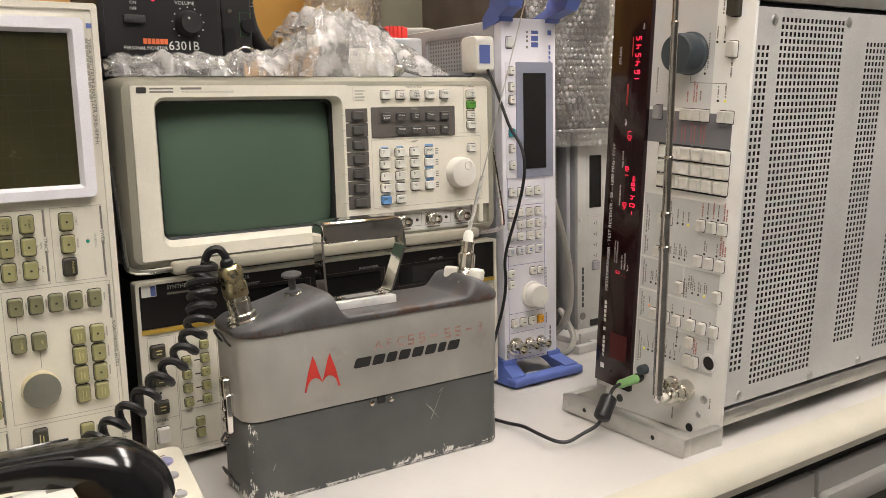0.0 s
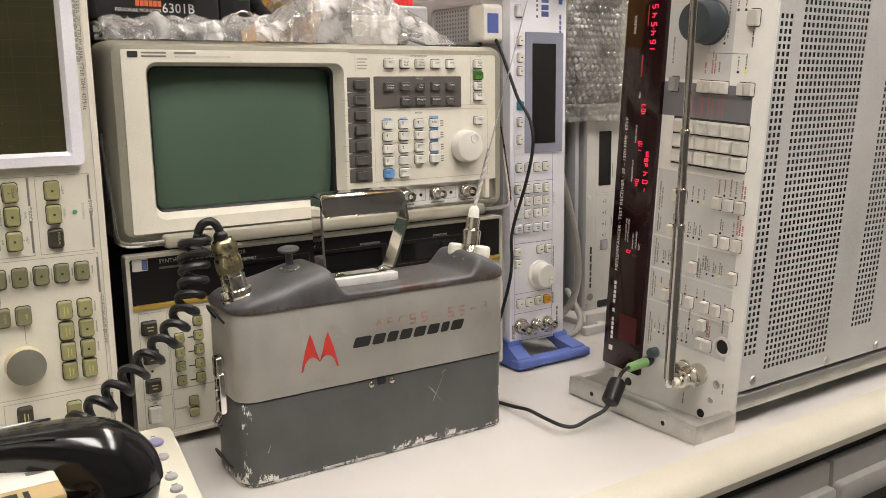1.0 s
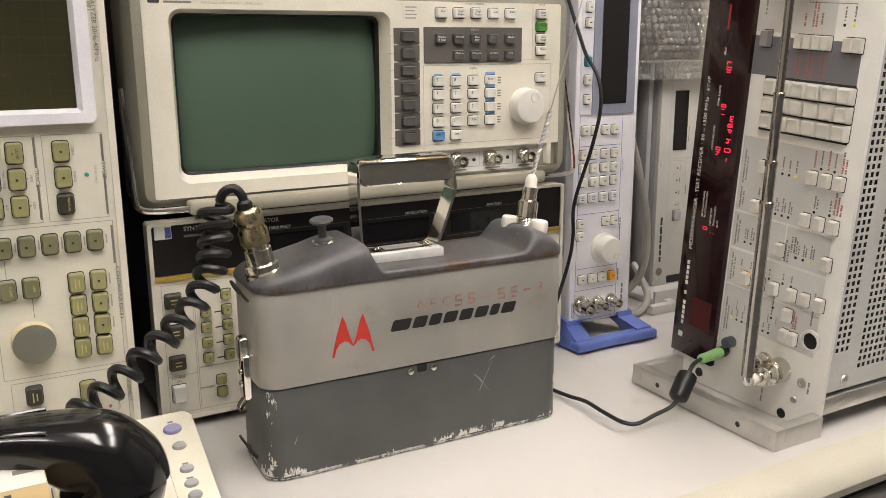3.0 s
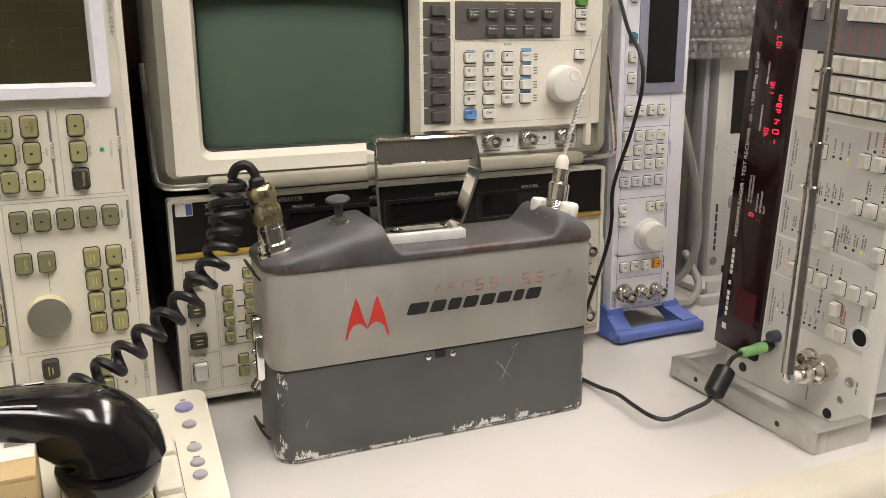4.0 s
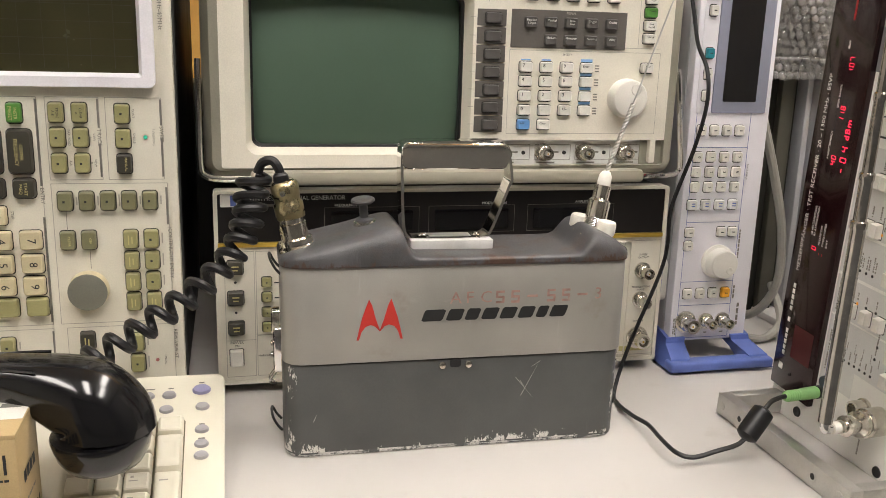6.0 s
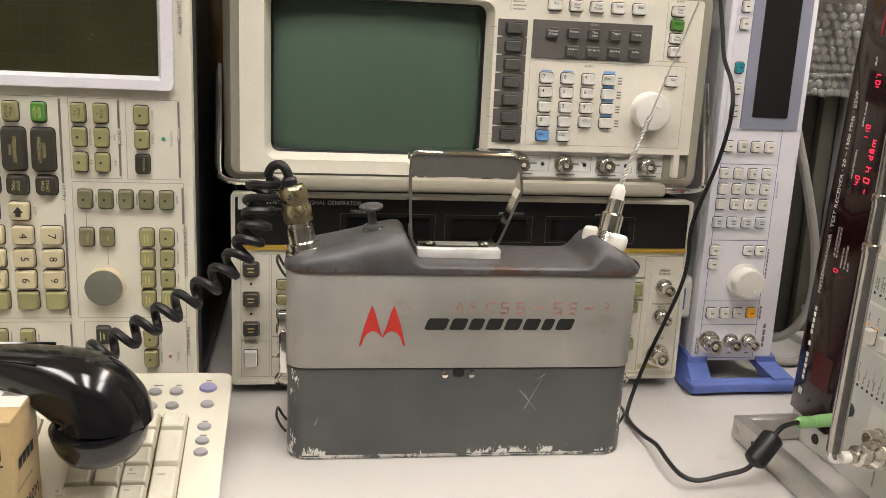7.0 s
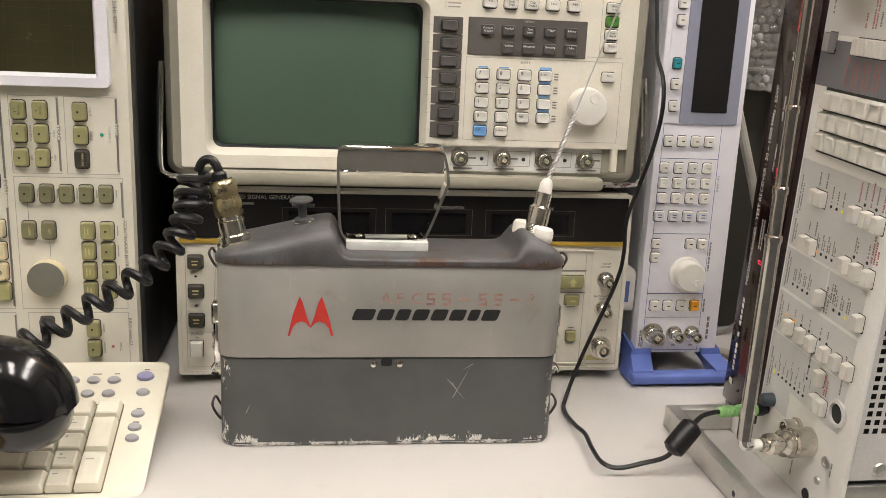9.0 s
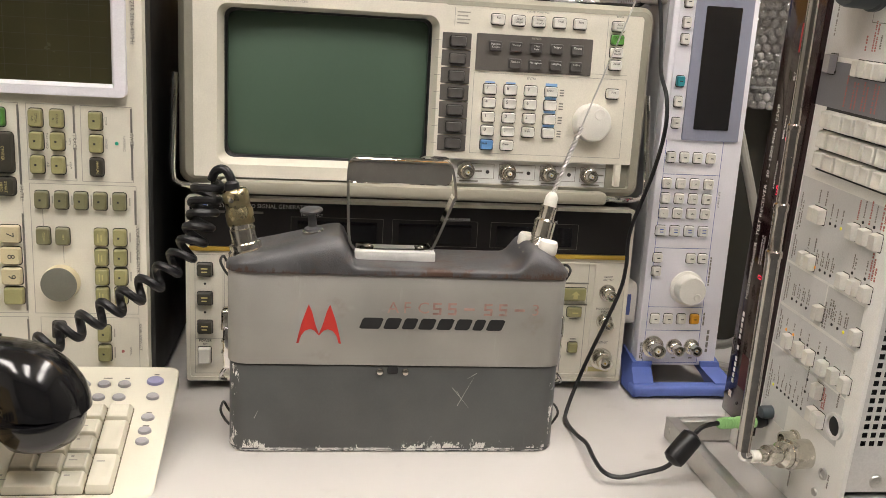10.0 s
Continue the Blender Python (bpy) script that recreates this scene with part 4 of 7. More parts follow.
    for r_, z in ((0, 0.3370), (1, 0.3220)):
        for c, u in enumerate(cols):
            if r_ == 1 and c == 0:
                continue
            key(P, u, z, 0.0120, 0.0090, 0.0042, KEY_DARK, mp)
            for q, wd in enumerate(MENU[r_ * 5 + c]):
                text(P, u, z + 0.0016 - 0.0026 * q, wd, 0.0019, INK_WHITE, mp, align="CENTER", n=0.0044)
    text(P, 0.5235, 0.3452, "MENUS", 0.0020, LINE_GREY, mp, align="CENTER", n=0.0009)
    SYS = (("Run",), ("Stop/", "Single"), ("Clear", "Display"), ("Local",), ("Print",))
    for c, u in enumerate(cols):
        key(P, u + 0.001, 0.3605, 0.0120, 0.0090, 0.0042, KEY_WHITE, kp)
        for q, wd in enumerate(SYS[c]):
            text(P, u + 0.001, 0.3618 - 0.0026 * q, wd, 0.0019, INK, kp, align="CENTER", n=0.0044)
    text(P, 0.5235, 0.3688, "SYSTEM CONTROL", 0.0018, INK_GREY, kp, align="CENTER")
    text(P, 0.6015, 0.3690, "SETUP", 0.0018, INK_GREY, kp, align="CENTER")
    for z, mt, wd in ((0.3605, KEY_WHITE, ("Auto", "scale")), (0.3485, KEY_GREEN, ("Preset",)), (0.3370, KEY_WHITE, ("Save", "Recall")), (0.3255, KEY_WHITE, ("Status",)), (0.2990, KEY_WHITE, ("Fine",))):
        key(P, 0.6005, z, 0.0120, 0.0086, 0.0042, mt, kp)
        for q, w in enumerate(wd):
            text(P, 0.6005, z + 0.0014 - 0.0026 * q, w, 0.0019, INK, kp, align="CENTER", n=0.0044)
    text(P, 0.5220, 0.3092, "ENTRY", 0.0021, INK_GREY, kp, align="CENTER")
    nums = (("7", "8", "9", "Enter"), ("4", "5", "6", ""), ("1", "2", "3", ""), ("0", ".", "+/-", ""), ("Shift", "Clear"))
    for r_, z in enumerate((0.2980, 0.2855, 0.2725, 0.2598, 0.2468)):
        for c, a in enumerate(nums[r_]):
            u = 0.4830 + 0.0194 * c
            key(P, u, z, 0.0118, 0.0090, 0.0042, KEY_BLUE if a == "Shift" else KEY_WHITE, kp)
            if a:
                text(P, u - (0.0042 if len(a) < 4 else 0.005), z + 0.0012, a, 0.0032 if len(a) < 4 else 0.0021, INK, kp, n=0.0044)
            if c == 3 and r_ < 3:
                bars(P, [(u, z - 0.0062, 0.0112, 0.0024)], INK_SKY, kp)
                if r_ == 0:
                    bars(P, [(u, z + 0.0064, 0.0112, 0.0026)], INK_SKY, kp)
            if c == 3:
                bars(P, [(u + 0.0105, z + d, 0.004, 0.0011) for d in (0.002, -0.0005, -0.003)], INK_GREY, kp)
            if r_ == 0 and c < 2:
                bars(P, [(u, z + 0.0062, 0.009, 0.0013)], INK_SKY, kp)
    bars(P, outline(0.4675, 0.6135, 0.2385, 0.3125, 0.0004) + [(0.5905, 0.343, 0.0004, 0.052), (0.5405, 0.3165, 0.145, 0.0004)] + [(0.455, 0.3650, 0.012, 0.0012), (0.454, 0.3618, 0.010, 0.0012), (0.455, 0.3586, 0.012, 0.0012), (0.4545, 0.3554, 0.011, 0.0012), (0.4470, 0.361, 0.0004, 0.016)], LINE_GREY, kp, "panel_line")
    kb = turned(P, 0.5815, 0.2715, [(0.0178, 0), (0.0180, 0.002), (0.0172, 0.011), (0.0160, 0.0128), (0.0140, 0.0134), (0, 0.0134)], KEY_WHITE, kp, "rotary_knob", "ivory rotary knob with finger dimple", 40)
    turned(P, 0.5865, 0.2800, [(0.0054, 0.0134), (0.0050, 0.0141), (0.0043, 0.0141), (0.0030, 0.01362), (0, 0.01355)], KEY_WHITE, kb, "finger_dimple", seg=20)
    # socket strip
    bm = bmesh.new()
    slab(bm, F, 0.445, 0.6035, 0.2085, 0.2325, -0.02, -0.006, 0.001)
    sp = part("socket_strip", bm, RECEIVER_GREY, t, "grey recessed socket strip")
    bm = bmesh.new()
    slab(bm, F, 0.6034, 0.6255, 0.2085, 0.2330, -0.02, -0.004, 0.001)
    part("corner_fill", bm, OLIVE, t)
    bm = bmesh.new()
    slab(bm, F, 0.6105, 0.6165, 0.2110, 0.2332, -0.01, 0.0012, 0.001, 0.0005)
    part("panel_lip", bm, IVORY, kp, "ivory lip of the key panel")
    S = front(y + 0.006)
    for u in (0.4665, 0.5065, 0.5465, 0.5865):
        bnc(S, u, 0.2205, sp, 0.0062, 0.016)
        bars(S, outline(u - 0.008, u + 0.027, 0.2135, 0.2275, 0.0004) + [(u + 0.011, 0.2205, 0.009, 0.0016), (u + 0.003, 0.2108, 0.018, 0.0013)], INK_GREY, sp)
        turned(S, u + 0.021, 0.2200, [(0.0019, 0), (0.0017, 0.0010), (0, 0.0012)], INK, sp, "indicator", seg=10)
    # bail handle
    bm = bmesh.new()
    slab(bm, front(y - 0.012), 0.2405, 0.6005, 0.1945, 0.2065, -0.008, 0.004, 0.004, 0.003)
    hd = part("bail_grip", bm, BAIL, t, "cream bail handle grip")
    for a, b in ((0.1995, 0.2405), (0.6405, 0.6005)):
        s = 1 if a < b else -1
        part("bail_arm", tube(bmesh.new(), smooth_path([(b, y - 0.012, 0.2005), (a + s * 0.016, y - 0.012, 0.2005), (a + s * 0.004, y - 0.010, 0.203), (a, y - 0.008, 0.212), (a, y + 0.0, 0.25), (a, y + 0.012, 0.298)]), 0.0026, 8), CHROME, hd, "chrome bail arm")
    return t


domain_analyzer()


# ---- spectrum analyzer standing on its side ----
def spectrum_analyzer():
    x0, x1, z1, y = -0.042, 0.1832, 0.437, 0.800
    t = thing("spectrum_analyzer", (0.07, 1.02, 0), "tall cream spectrum analyzer stood on its side, dark screen", "test instrument")
    part("case", box(x0 + 0.003, x1 - 0.003, y + 0.02, 1.25, 0.004, z1 - 0.003, b=0.003), DARK_CASE, t)
    part("side_rail", box(x1 - 0.004, x1 + 0.001, y + 0.012, y + 0.030, 0.006, z1 - 0.006, b=0.0015), DARK_METAL, t)
    F = front(y)
    bm = bmesh.new()
    rim(bm, F, (x0, x1, 0.0, z1), (x0 + 0.005, x1 - 0.005, 0.005, z1 - 0.005), -0.02, 0.002, 0.003, 0.002)
    part("front_frame", bm, CREAM, t)
    bm = bmesh.new()
    slab(bm, F, x0 + 0.0045, x1 - 0.0045, 0.0045, z1 - 0.0045, -0.02, 0.0, 0.001)
    fp = part("front_panel", bm, CREAM, t, "cream enamelled panel")
    so = (0.010, 0.1705, 0.2775, 0.4245)
    si = (0.026, 0.1585, 0.2880, 0.4125)
    bm = bmesh.new()
    rim(bm, F, so, (si[0] - 0.003, si[1] + 0.003, si[2] - 0.003, si[3] + 0.003), -0.001, 0.007, 0.005, 0.002)
    rim(bm, F, (si[0] - 0.0029, si[1] + 0.0029, si[2] - 0.0029, si[3] + 0.0029), si, -0.001, 0.0065, 0.002, 0.001, 0.006)
    fr = part("screen_frame", bm, LILAC, t, "pale grey metal screen frame")
    bm = bmesh.new()
    slab(bm, F, si[0], si[1], si[2], si[3], -0.001, 0.0006, 0.001)
    sc = part("screen", bm, CRT_DARK, t, "dark olive unlit screen")
    bars(F, [(si[0] + (si[1] - si[0]) * k / 8, 0.350, 0.0004, 0.118) for k in range(1, 8)] + [((si[0] + si[1]) / 2, si[2] + 0.124 * k / 10, 0.126, 0.0004) for k in range(1, 10)], mat("graticule", (0.018, 0.017, 0.010), 0.4), sc, "graticule", 0.0008)
    text(F, 0.1752, 0.4085, "3585A SPECTRUM ANALYZER 20Hz-40MHz", 0.0034, INK_GREY, fp, turn=-90)
    bars(F, words(0.1728, 0.4085, 0.052, 0.0022, RNG, True), LINE_GREY, fp)
    bm = bmesh.new()
    slab(bm, F, 0.1735, 0.1805, 0.4165, 0.4285, 0.0, 0.0006, 0.0006)
    part("maker_badge", bm, KEY_WHITE, fp, "small white and blue badge")
    bars(F, [(0.177, 0.4188, 0.0065, 0.004)], INK_BLUE, fp, n=0.0008)
    # section lines and titles
    L = []
    for b in ((0.090, 0.128, 0.2065, 0.2695), (0.1325, 0.1735, 0.2065, 0.2695), (0.090, 0.1755, 0.0905, 0.2035), (0.020, 0.084, 0.0905, 0.2695), (0.094, 0.1755, 0.030, 0.0870), (0.020, 0.084, 0.030, 0.0870)):
        L += outline(*b, 0.0005)
    bars(F, L, LINE_GREY, fp, "panel_line")
    bars(F, [(0.1272, 0.2575, 0.0016, 0.022), (0.1272, 0.2215, 0.0016, 0.026), (0.1728, 0.2585, 0.0016, 0.02), (0.1728, 0.2235, 0.0016, 0.03), (0.1745, 0.185, 0.0016, 0.03), (0.0835, 0.235, 0.0018, 0.066), (0.0835, 0.135, 0.0018, 0.085), (0.0835, 0.060, 0.0016, 0.05)], INK_GREY, fp, "section_rule")
    text(F, 0.1272, 0.2455, "TRACE", 0.0030, INK_GREY, fp, turn=-90)
    text(F, 0.1728, 0.2478, "SWEEP", 0.0030, INK_GREY, fp, turn=-90)
    text(F, 0.1758, 0.168, "/CONTINUOUS ENTRY", 0.0030, INK_GREY, fp, turn=-90)
    text(F, 0.0835, 0.2005, "ENTRY", 0.0030, INK_GREY, fp, turn=-90)
    text(F, 0.1765, 0.082, "RBW-VBW-ST", 0.0030, INK_GREY, fp, turn=-90)
    lab = []
    keys = []
    for u in (0.0975, 0.1140):
        for z in (0.2580, 0.2392, 0.2195):
            keys.append((u, z, KEY_OLIVE, z < 0.25))
    for z, m in ((0.2575, KEY_OLIVE), (0.2385, KEY_OLIVE), (0.2190, KEY_BLACK)):
        keys.append((0.1445, z, m, m is KEY_OLIVE))
    for i in range(5):
        keys.append((0.0995 + 0.0156 * i, 0.1900, KEY_GREENISH, True))
    keys += [(0.0995, 0.1590, KEY_GREENISH, False), (0.1150, 0.1590, KEY_GREENISH, False)]
    for i, z in enumerate((0.1590, 0.1415, 0.1243, 0.1075)):
        keys += [(0.1460, z, KEY_OLIVE, False), (0.1615, z, KEY_OLIVE, i < 3)]
    keys += [(0.1465, 0.0730, KEY_OLIVE, True), (0.1465, 0.0550, KEY_OLIVE, True), (0.1090, 0.0760, KEY_BLACK, False), (0.0500, 0.0740, KEY_OLIVE, True), (0.0290, 0.0740, KEY_OLIVE, True)]
    dots, gold = [], []
    LEGEND = {(0.0975, 0.2580): ("STORE", "A-B"), (0.1140, 0.2580): ("CLEAR", "A"), (0.1445, 0.2190): ("MANUAL",), (0.0995, 0.1590): ("CLEAR",), (0.1150, 0.1590): ("OFF",)}
    SIDE = {(0.0975, 0.2392): ("MAX HOLD",), (0.0975, 0.2195): ("A-B",), (0.1140, 0.2392): ("VIEW", "A"), (0.1140, 0.2195): ("VIEW", "B"), (0.1445, 0.2575): ("CONT",), (0.1445, 0.2385): ("SINGLE",)}
    for u, z, m, dot in keys:
        key(F, u, z, 0.0108, 0.0148, 0.0055, m, fp, r=0.002)
        if dot:
            dots.append((u - 0.0004, z, 0.0017, 0.0017))
            if (u, z) in SIDE:
                for q, wd in enumerate(SIDE[(u, z)]):
                    text(F, u + 0.0080 + (0.0014 - 0.0028 * q if len(SIDE[(u, z)]) > 1 else 0), z, wd, 0.0018, INK_GREY, fp, turn=-90, align="CENTER")
            else:
                lab += [(u + 0.0082, z, 0.0011, RNG.uniform(0.006, 0.010))]
        else:
            for q, wd in enumerate(LEGEND.get((u, z), ())):
                text(F, u + 0.0015 - 0.0030 * q, z, wd, 0.0019, INK_YELLOW if m is not KEY_OLIVE else INK, fp, turn=-90, align="CENTER", n=0.0058)
            if (u, z) not in LEGEND:
                gold += [(u - 0.0013, z, 0.0009, 0.0075), (u + 0.0013, z, 0.0009, 0.0055)]
    bars(F, dots, INK, fp, "key_dot", 0.0058)
    for z, m in ((0.2575, KEY_OLIVE),):
        key(F, 0.0480, z, 0.0115, 0.0150, 0.0055, m, fp, r=0.002)
    key(F, 0.0685, 0.2575, 0.0108, 0.0150, 0.0055, KEY_GREEN, fp, "key", "green preset key", r=0.002)
    for u, z, rows_ in ((0.0685, 0.2575, ("INSTR", "PRESET")), (0.0480, 0.2575, ("FULL", "SWEEP")), (0.0705, 0.2285, ("CENTER", "FREQUENCY")), (0.0490, 0.2285, ("FREQUENCY", "SPAN")), (0.0715, 0.2005, ("START", "FREQ")), (0.0500, 0.2005, ("STOP", "FREQ"))):
        for q, wd in enumerate(rows_):
            text(F, u + 0.0018 - 0.0036 * q, z, wd, 0.0026 if len(wd) > 6 else 0.0024, INK_YELLOW if u != 0.0480 else INK, fp, turn=-90, align="CENTER", n=0.0068)
    text(F, 0.1668, 0.2392, "SWEEPING", 0.0020, LINE_GREY, fp, turn=-90, align="CENTER")
    text(F, 0.0610, 0.1795, "STEP", 0.0022, INK_GREY, fp, turn=-90, align="CENTER")
    text(F, 0.1680, 0.0560, "UNCAL", 0.0018, INK_GREY, fp, turn=-90, align="CENTER")
    for u in (0.0280, 0.0490, 0.0705):
        key(F, u, 0.2285, 0.0175, 0.0335, 0.0065, KEY_BLACK, fp, r=0.003)
        key(F, u + 0.001, 0.2005, 0.0160, 0.0150, 0.0060, KEY_BLACK, fp, r=0.003)
        if u < 0.04:
            gold += [(u - 0.0016, 0.2285, 0.0010, 0.016), (u + 0.0016, 0.2285, 0.0010, 0.012), (u - 0.0006, 0.2005, 0.0009, 0.007), (u + 0.0022, 0.2005, 0.0009, 0.006)]
    bars(F, gold, INK_YELLOW, fp, "key_printing", 0.0064)
    for u, z in ((0.0275, 0.1795), (0.0500, 0.1795)):
        key(F, u, z, 0.0150, 0.0145, 0.0055, KEY_SAND, fp, r=0.002)
    bm = bmesh.new()
    bm.faces.new([bm.verts.new(F @ Vector((0.0500 + a, 0.1795 + b, 0.0059))) for a, b in ((-0.004, -0.001), (0.0, 0.004), (0.004, -0.001), (0.002, -0.001), (0.002, -0.004), (-0.002, -0.004), (-0.002, -0.001))])
    part("arrow_print", bm, INK, fp, smooth=False)
    for c, (u, col) in enumerate(((0.0730, "789"), (0.0515, "456"), (0.0295, "123"))):
        for i, z in enumerate((0.1600, 0.1412, 0.1235)):
            key(F, u, z, 0.0160, 0.0148, 0.0058, KEY_SAND, fp, r=0.002)
            text(F, u + 0.001, z, col[i], 0.0062, INK, fp, turn=-90, align="CENTER", n=0.0061)
            lab.append((u - 0.0052, z, 0.001, 0.006))
        key(F, u + 0.001, 0.1062, 0.0160, 0.0148, 0.0058, KEY_OLIVE, fp, r=0.002)
    bars(F, lab, LINE_GREY, fp, "key_label", 0.0003)
    turned(F, 0.1607, 0.2392, [(0.0016, 0), (0.0014, 0.001), (0, 0.0013)], LED_GREEN, fp, "indicator", "green indicator", seg=10)
    turned(F, 0.1615, 0.0560, [(0.0014, 0), (0.0012, 0.001), (0, 0.0013)], INK_RED, fp, "indicator", "dark red indicator", seg=10)
    bars(F, [(0.0995, 0.1745, 0.0004, 0.016), (0.1150, 0.1435, 0.0004, 0.016)], INK_GREY, fp, "panel_line")
    kn = turned(F, 0.1125, 0.1185, [(0.0154, 0), (0.0154, 0.003), (0.0150, 0.0085), (0.0146, 0.0095)], KEY_SAND, fp, "tuning_knob", "ivory knob with grey metal cap", 36)
    turned(F, 0.1125, 0.1185, [(0.0148, 0.0094), (0.0148, 0.0098), (0.0137, 0.0102), (0, 0.0102)], KNOB_GREY, kn, "knob_cap", "brushed grey cap", 36)
    return t


spectrum_analyzer()


# ---- test transmitter standing on its side ----
def test_transmitter():
    x0, x1, z0, z1, y = 0.6585, 0.7445, 0.0235, 0.4505, 0.860
    t = thing("test_transmitter", (0.70, 1.06, 0), "slim lilac-grey test transmitter stood upright on blue handles", "test instrument")
    part("case", box(x0 - 0.002, x1 + 0.001, y + 0.012, 1.30, z0 + 0.002, z1 - 0.002, b=0.004), CASE_GREY, t)
    F = front(y)
    bm = bmesh.new()
    slab(bm, F, x0, x1, z0, z1, -0.014, 0.0, 0.003, 0.001)
    fp = part("front_panel", bm, LILAC, t, "lilac-grey front panel")
    bars(F, outline(0.6655, 0.7245, 0.2235, 0.2625, 0.0005) + outline(0.6655, 0.7245, 0.1485, 0.2235, 0.0005) + outline(0.6655, 0.7245, 0.0865, 0.1485, 0.0005) + outline(0.6655, 0.7245, 0.0615, 0.0865, 0.0005) + outline(0.6655, 0.7245, 0.0265, 0.0615, 0.0005), INK_BLUE, fp, "panel_line", 0.0003)
    bm = bmesh.new()
    slab(bm, F, 0.6800, 0.7385, 0.2575, 0.3985, 0.0, 0.0018, 0.0015)
    df = part("display_frame", bm, LILAC_DARK, fp, "slate display surround")
    bm = bmesh.new()
    slab(bm, front(y - 0.0018), 0.6905, 0.7265, 0.2685, 0.3855, 0.0, 0.0006, 0.0012)
    part("display_window", bm, BLACK_WINDOW, df, "black display window")
    bm = bmesh.new()
    slab(bm, F, 0.6640, 0.6796, 0.2575, 0.3985, 0.0, 0.0010, 0.001)
    ks = part("key_strip", bm, LILAC, fp)
    for z in (0.3880, 0.3690, 0.3535, 0.3140, 0.2945, 0.2740):
        key(front(y - 0.001), 0.6720, z, 0.0080, 0.0098, 0.004, KEY_TEAL if z == 0.3140 else KEY_WHITE, ks)
        bars(front(y - 0.001), [(0.672, z, 0.003, 0.001)], INK, ks, n=0.0042)
    key(F, 0.6705, 0.4215, 0.0100, 0.0130, 0.004, RECEIVER_GREY, fp, "power_key", "grey power key")
    # DVB mark as plain blocks
    bars(F, [(0.7105, 0.4345, 0.011, 0.004), (0.7105, 0.4272, 0.011, 0.006), (0.7105, 0.4195, 0.011, 0.006)], INK_BLUE, fp, "standard_mark", 0.0004)
    bars(F, [(0.6985, 0.4345, 0.003, 0.003), (0.6985, 0.429, 0.003, 0.003), (0.6985, 0.424, 0.003, 0.003), (0.6985, 0.4165, 0.003, 0.003)], INK_GREY, fp)
    bars(F, words(0.7345, 0.4195, 0.068, 0.0030, RNG, True) + [(0.7345, 0.4345, 0.006, 0.006)], INK_BLUE, fp, "maker_mark", 0.0004)
    text(F, 0.7345, 0.342, "TV TEST TRANSMITTER", 0.0030, INK_GREY, fp, turn=-90)
    text(F, 0.7345, 0.280, "SFL - T", 0.0030, INK_GREY, fp, turn=-90)
    for i in range(4):
        key(F, 0.6715 + 0.0138 * i, 0.2405, 0.0088, 0.0100, 0.0042, KEY_WHITE, fp)
        bars(F, [(0.6715 + 0.0138 * i, 0.2405, 0.003, 0.001)], INK, fp, n=0.0044)
        for j, z in enumerate((0.2145, 0.1995, 0.1845)):
            key(F, 0.6700 + 0.0146 * i, z, 0.0090, 0.0100, 0.0042, KEY_WHITE, fp)
            text(F, 0.6700 + 0.0146 * i, z, ("0147", "-258", ".369")[j][i], 0.0032, INK, fp, turn=-90, align="CENTER", n=0.0044)
        key(F, 0.6690 + 0.0150 * i, 0.1665, 0.0098, 0.0100, 0.0042, RECEIVER_GREY, fp)
        bars(F, [(0.6690 + 0.0150 * i, 0.168, 0.004, 0.001), (0.6690 + 0.0150 * i, 0.1655, 0.004, 0.001)], INK_BLUE, fp, n=0.0044)
        key(F, 0.6735 + 0.0142 * i, 0.0742, 0.0090, 0.0102, 0.0042, KEY_ORANGE if i == 3 else KEY_WHITE, fp)
        bars(F, [(0.6735 + 0.0142 * i, 0.0742, 0.003, 0.001)], INK, fp, n=0.0044)
    for u, z in ((0.6692, 0.1385), (0.6692, 0.1245), (0.7045, 0.1385), (0.7170, 0.1385)):
        key(F, u, z, 0.0090, 0.0095, 0.0042, KEY_WHITE, fp)
        bars(F, [(u, z, 0.0034, 0.001)], INK, fp, n=0.0044)
    text(F, 0.7268, 0.199, "DATA INPUT", 0.0020, INK_GREY, fp, turn=-90, align="CENTER")
    bars(F, words(0.7268, 0.140, 0.03, 0.0017, RNG, True) + words(0.7268, 0.081, 0.014, 0.0017, RNG, True) + words(0.7335, 0.062, 0.024, 0.0026, RNG, True) + words(0.664, 0.048, 0.018, 0.0014, RNG, True) + words(0.662, 0.048, 0.018, 0.0014, RNG, True), INK_GREY, fp)
    kn = turned(F, 0.7035, 0.1075, [(0.0175, 0), (0.0175, 0.003), (0.0150, 0.0045), (0.0146, 0.016), (0.0136, 0.0172), (0, 0.0172)], KEY_WHITE, fp, "rotary_knob", "ivory rotary knob", 36)
    turned(F, 0.7090, 0.1015, [(0.0038, 0.0172), (0.0034, 0.0178), (0.0029, 0.0178), (0.0020, 0.01738), (0, 0.01732)], KEY_WHITE, kn, "finger_dimple", seg=16)
    bnc(F, 0.6745, 0.0440, fp, 0.0085, 0.019)
    bnc(F, 0.6975, 0.0440, fp, 0.0062, 0.017)
    bnc(F, 0.7165, 0.0440, fp, 0.0062, 0.017)
    bars(F, [(0.6985, 0.0315, 0.004, 0.0012), (0.717, 0.0315, 0.004, 0.0012)], INK_GREY, fp)
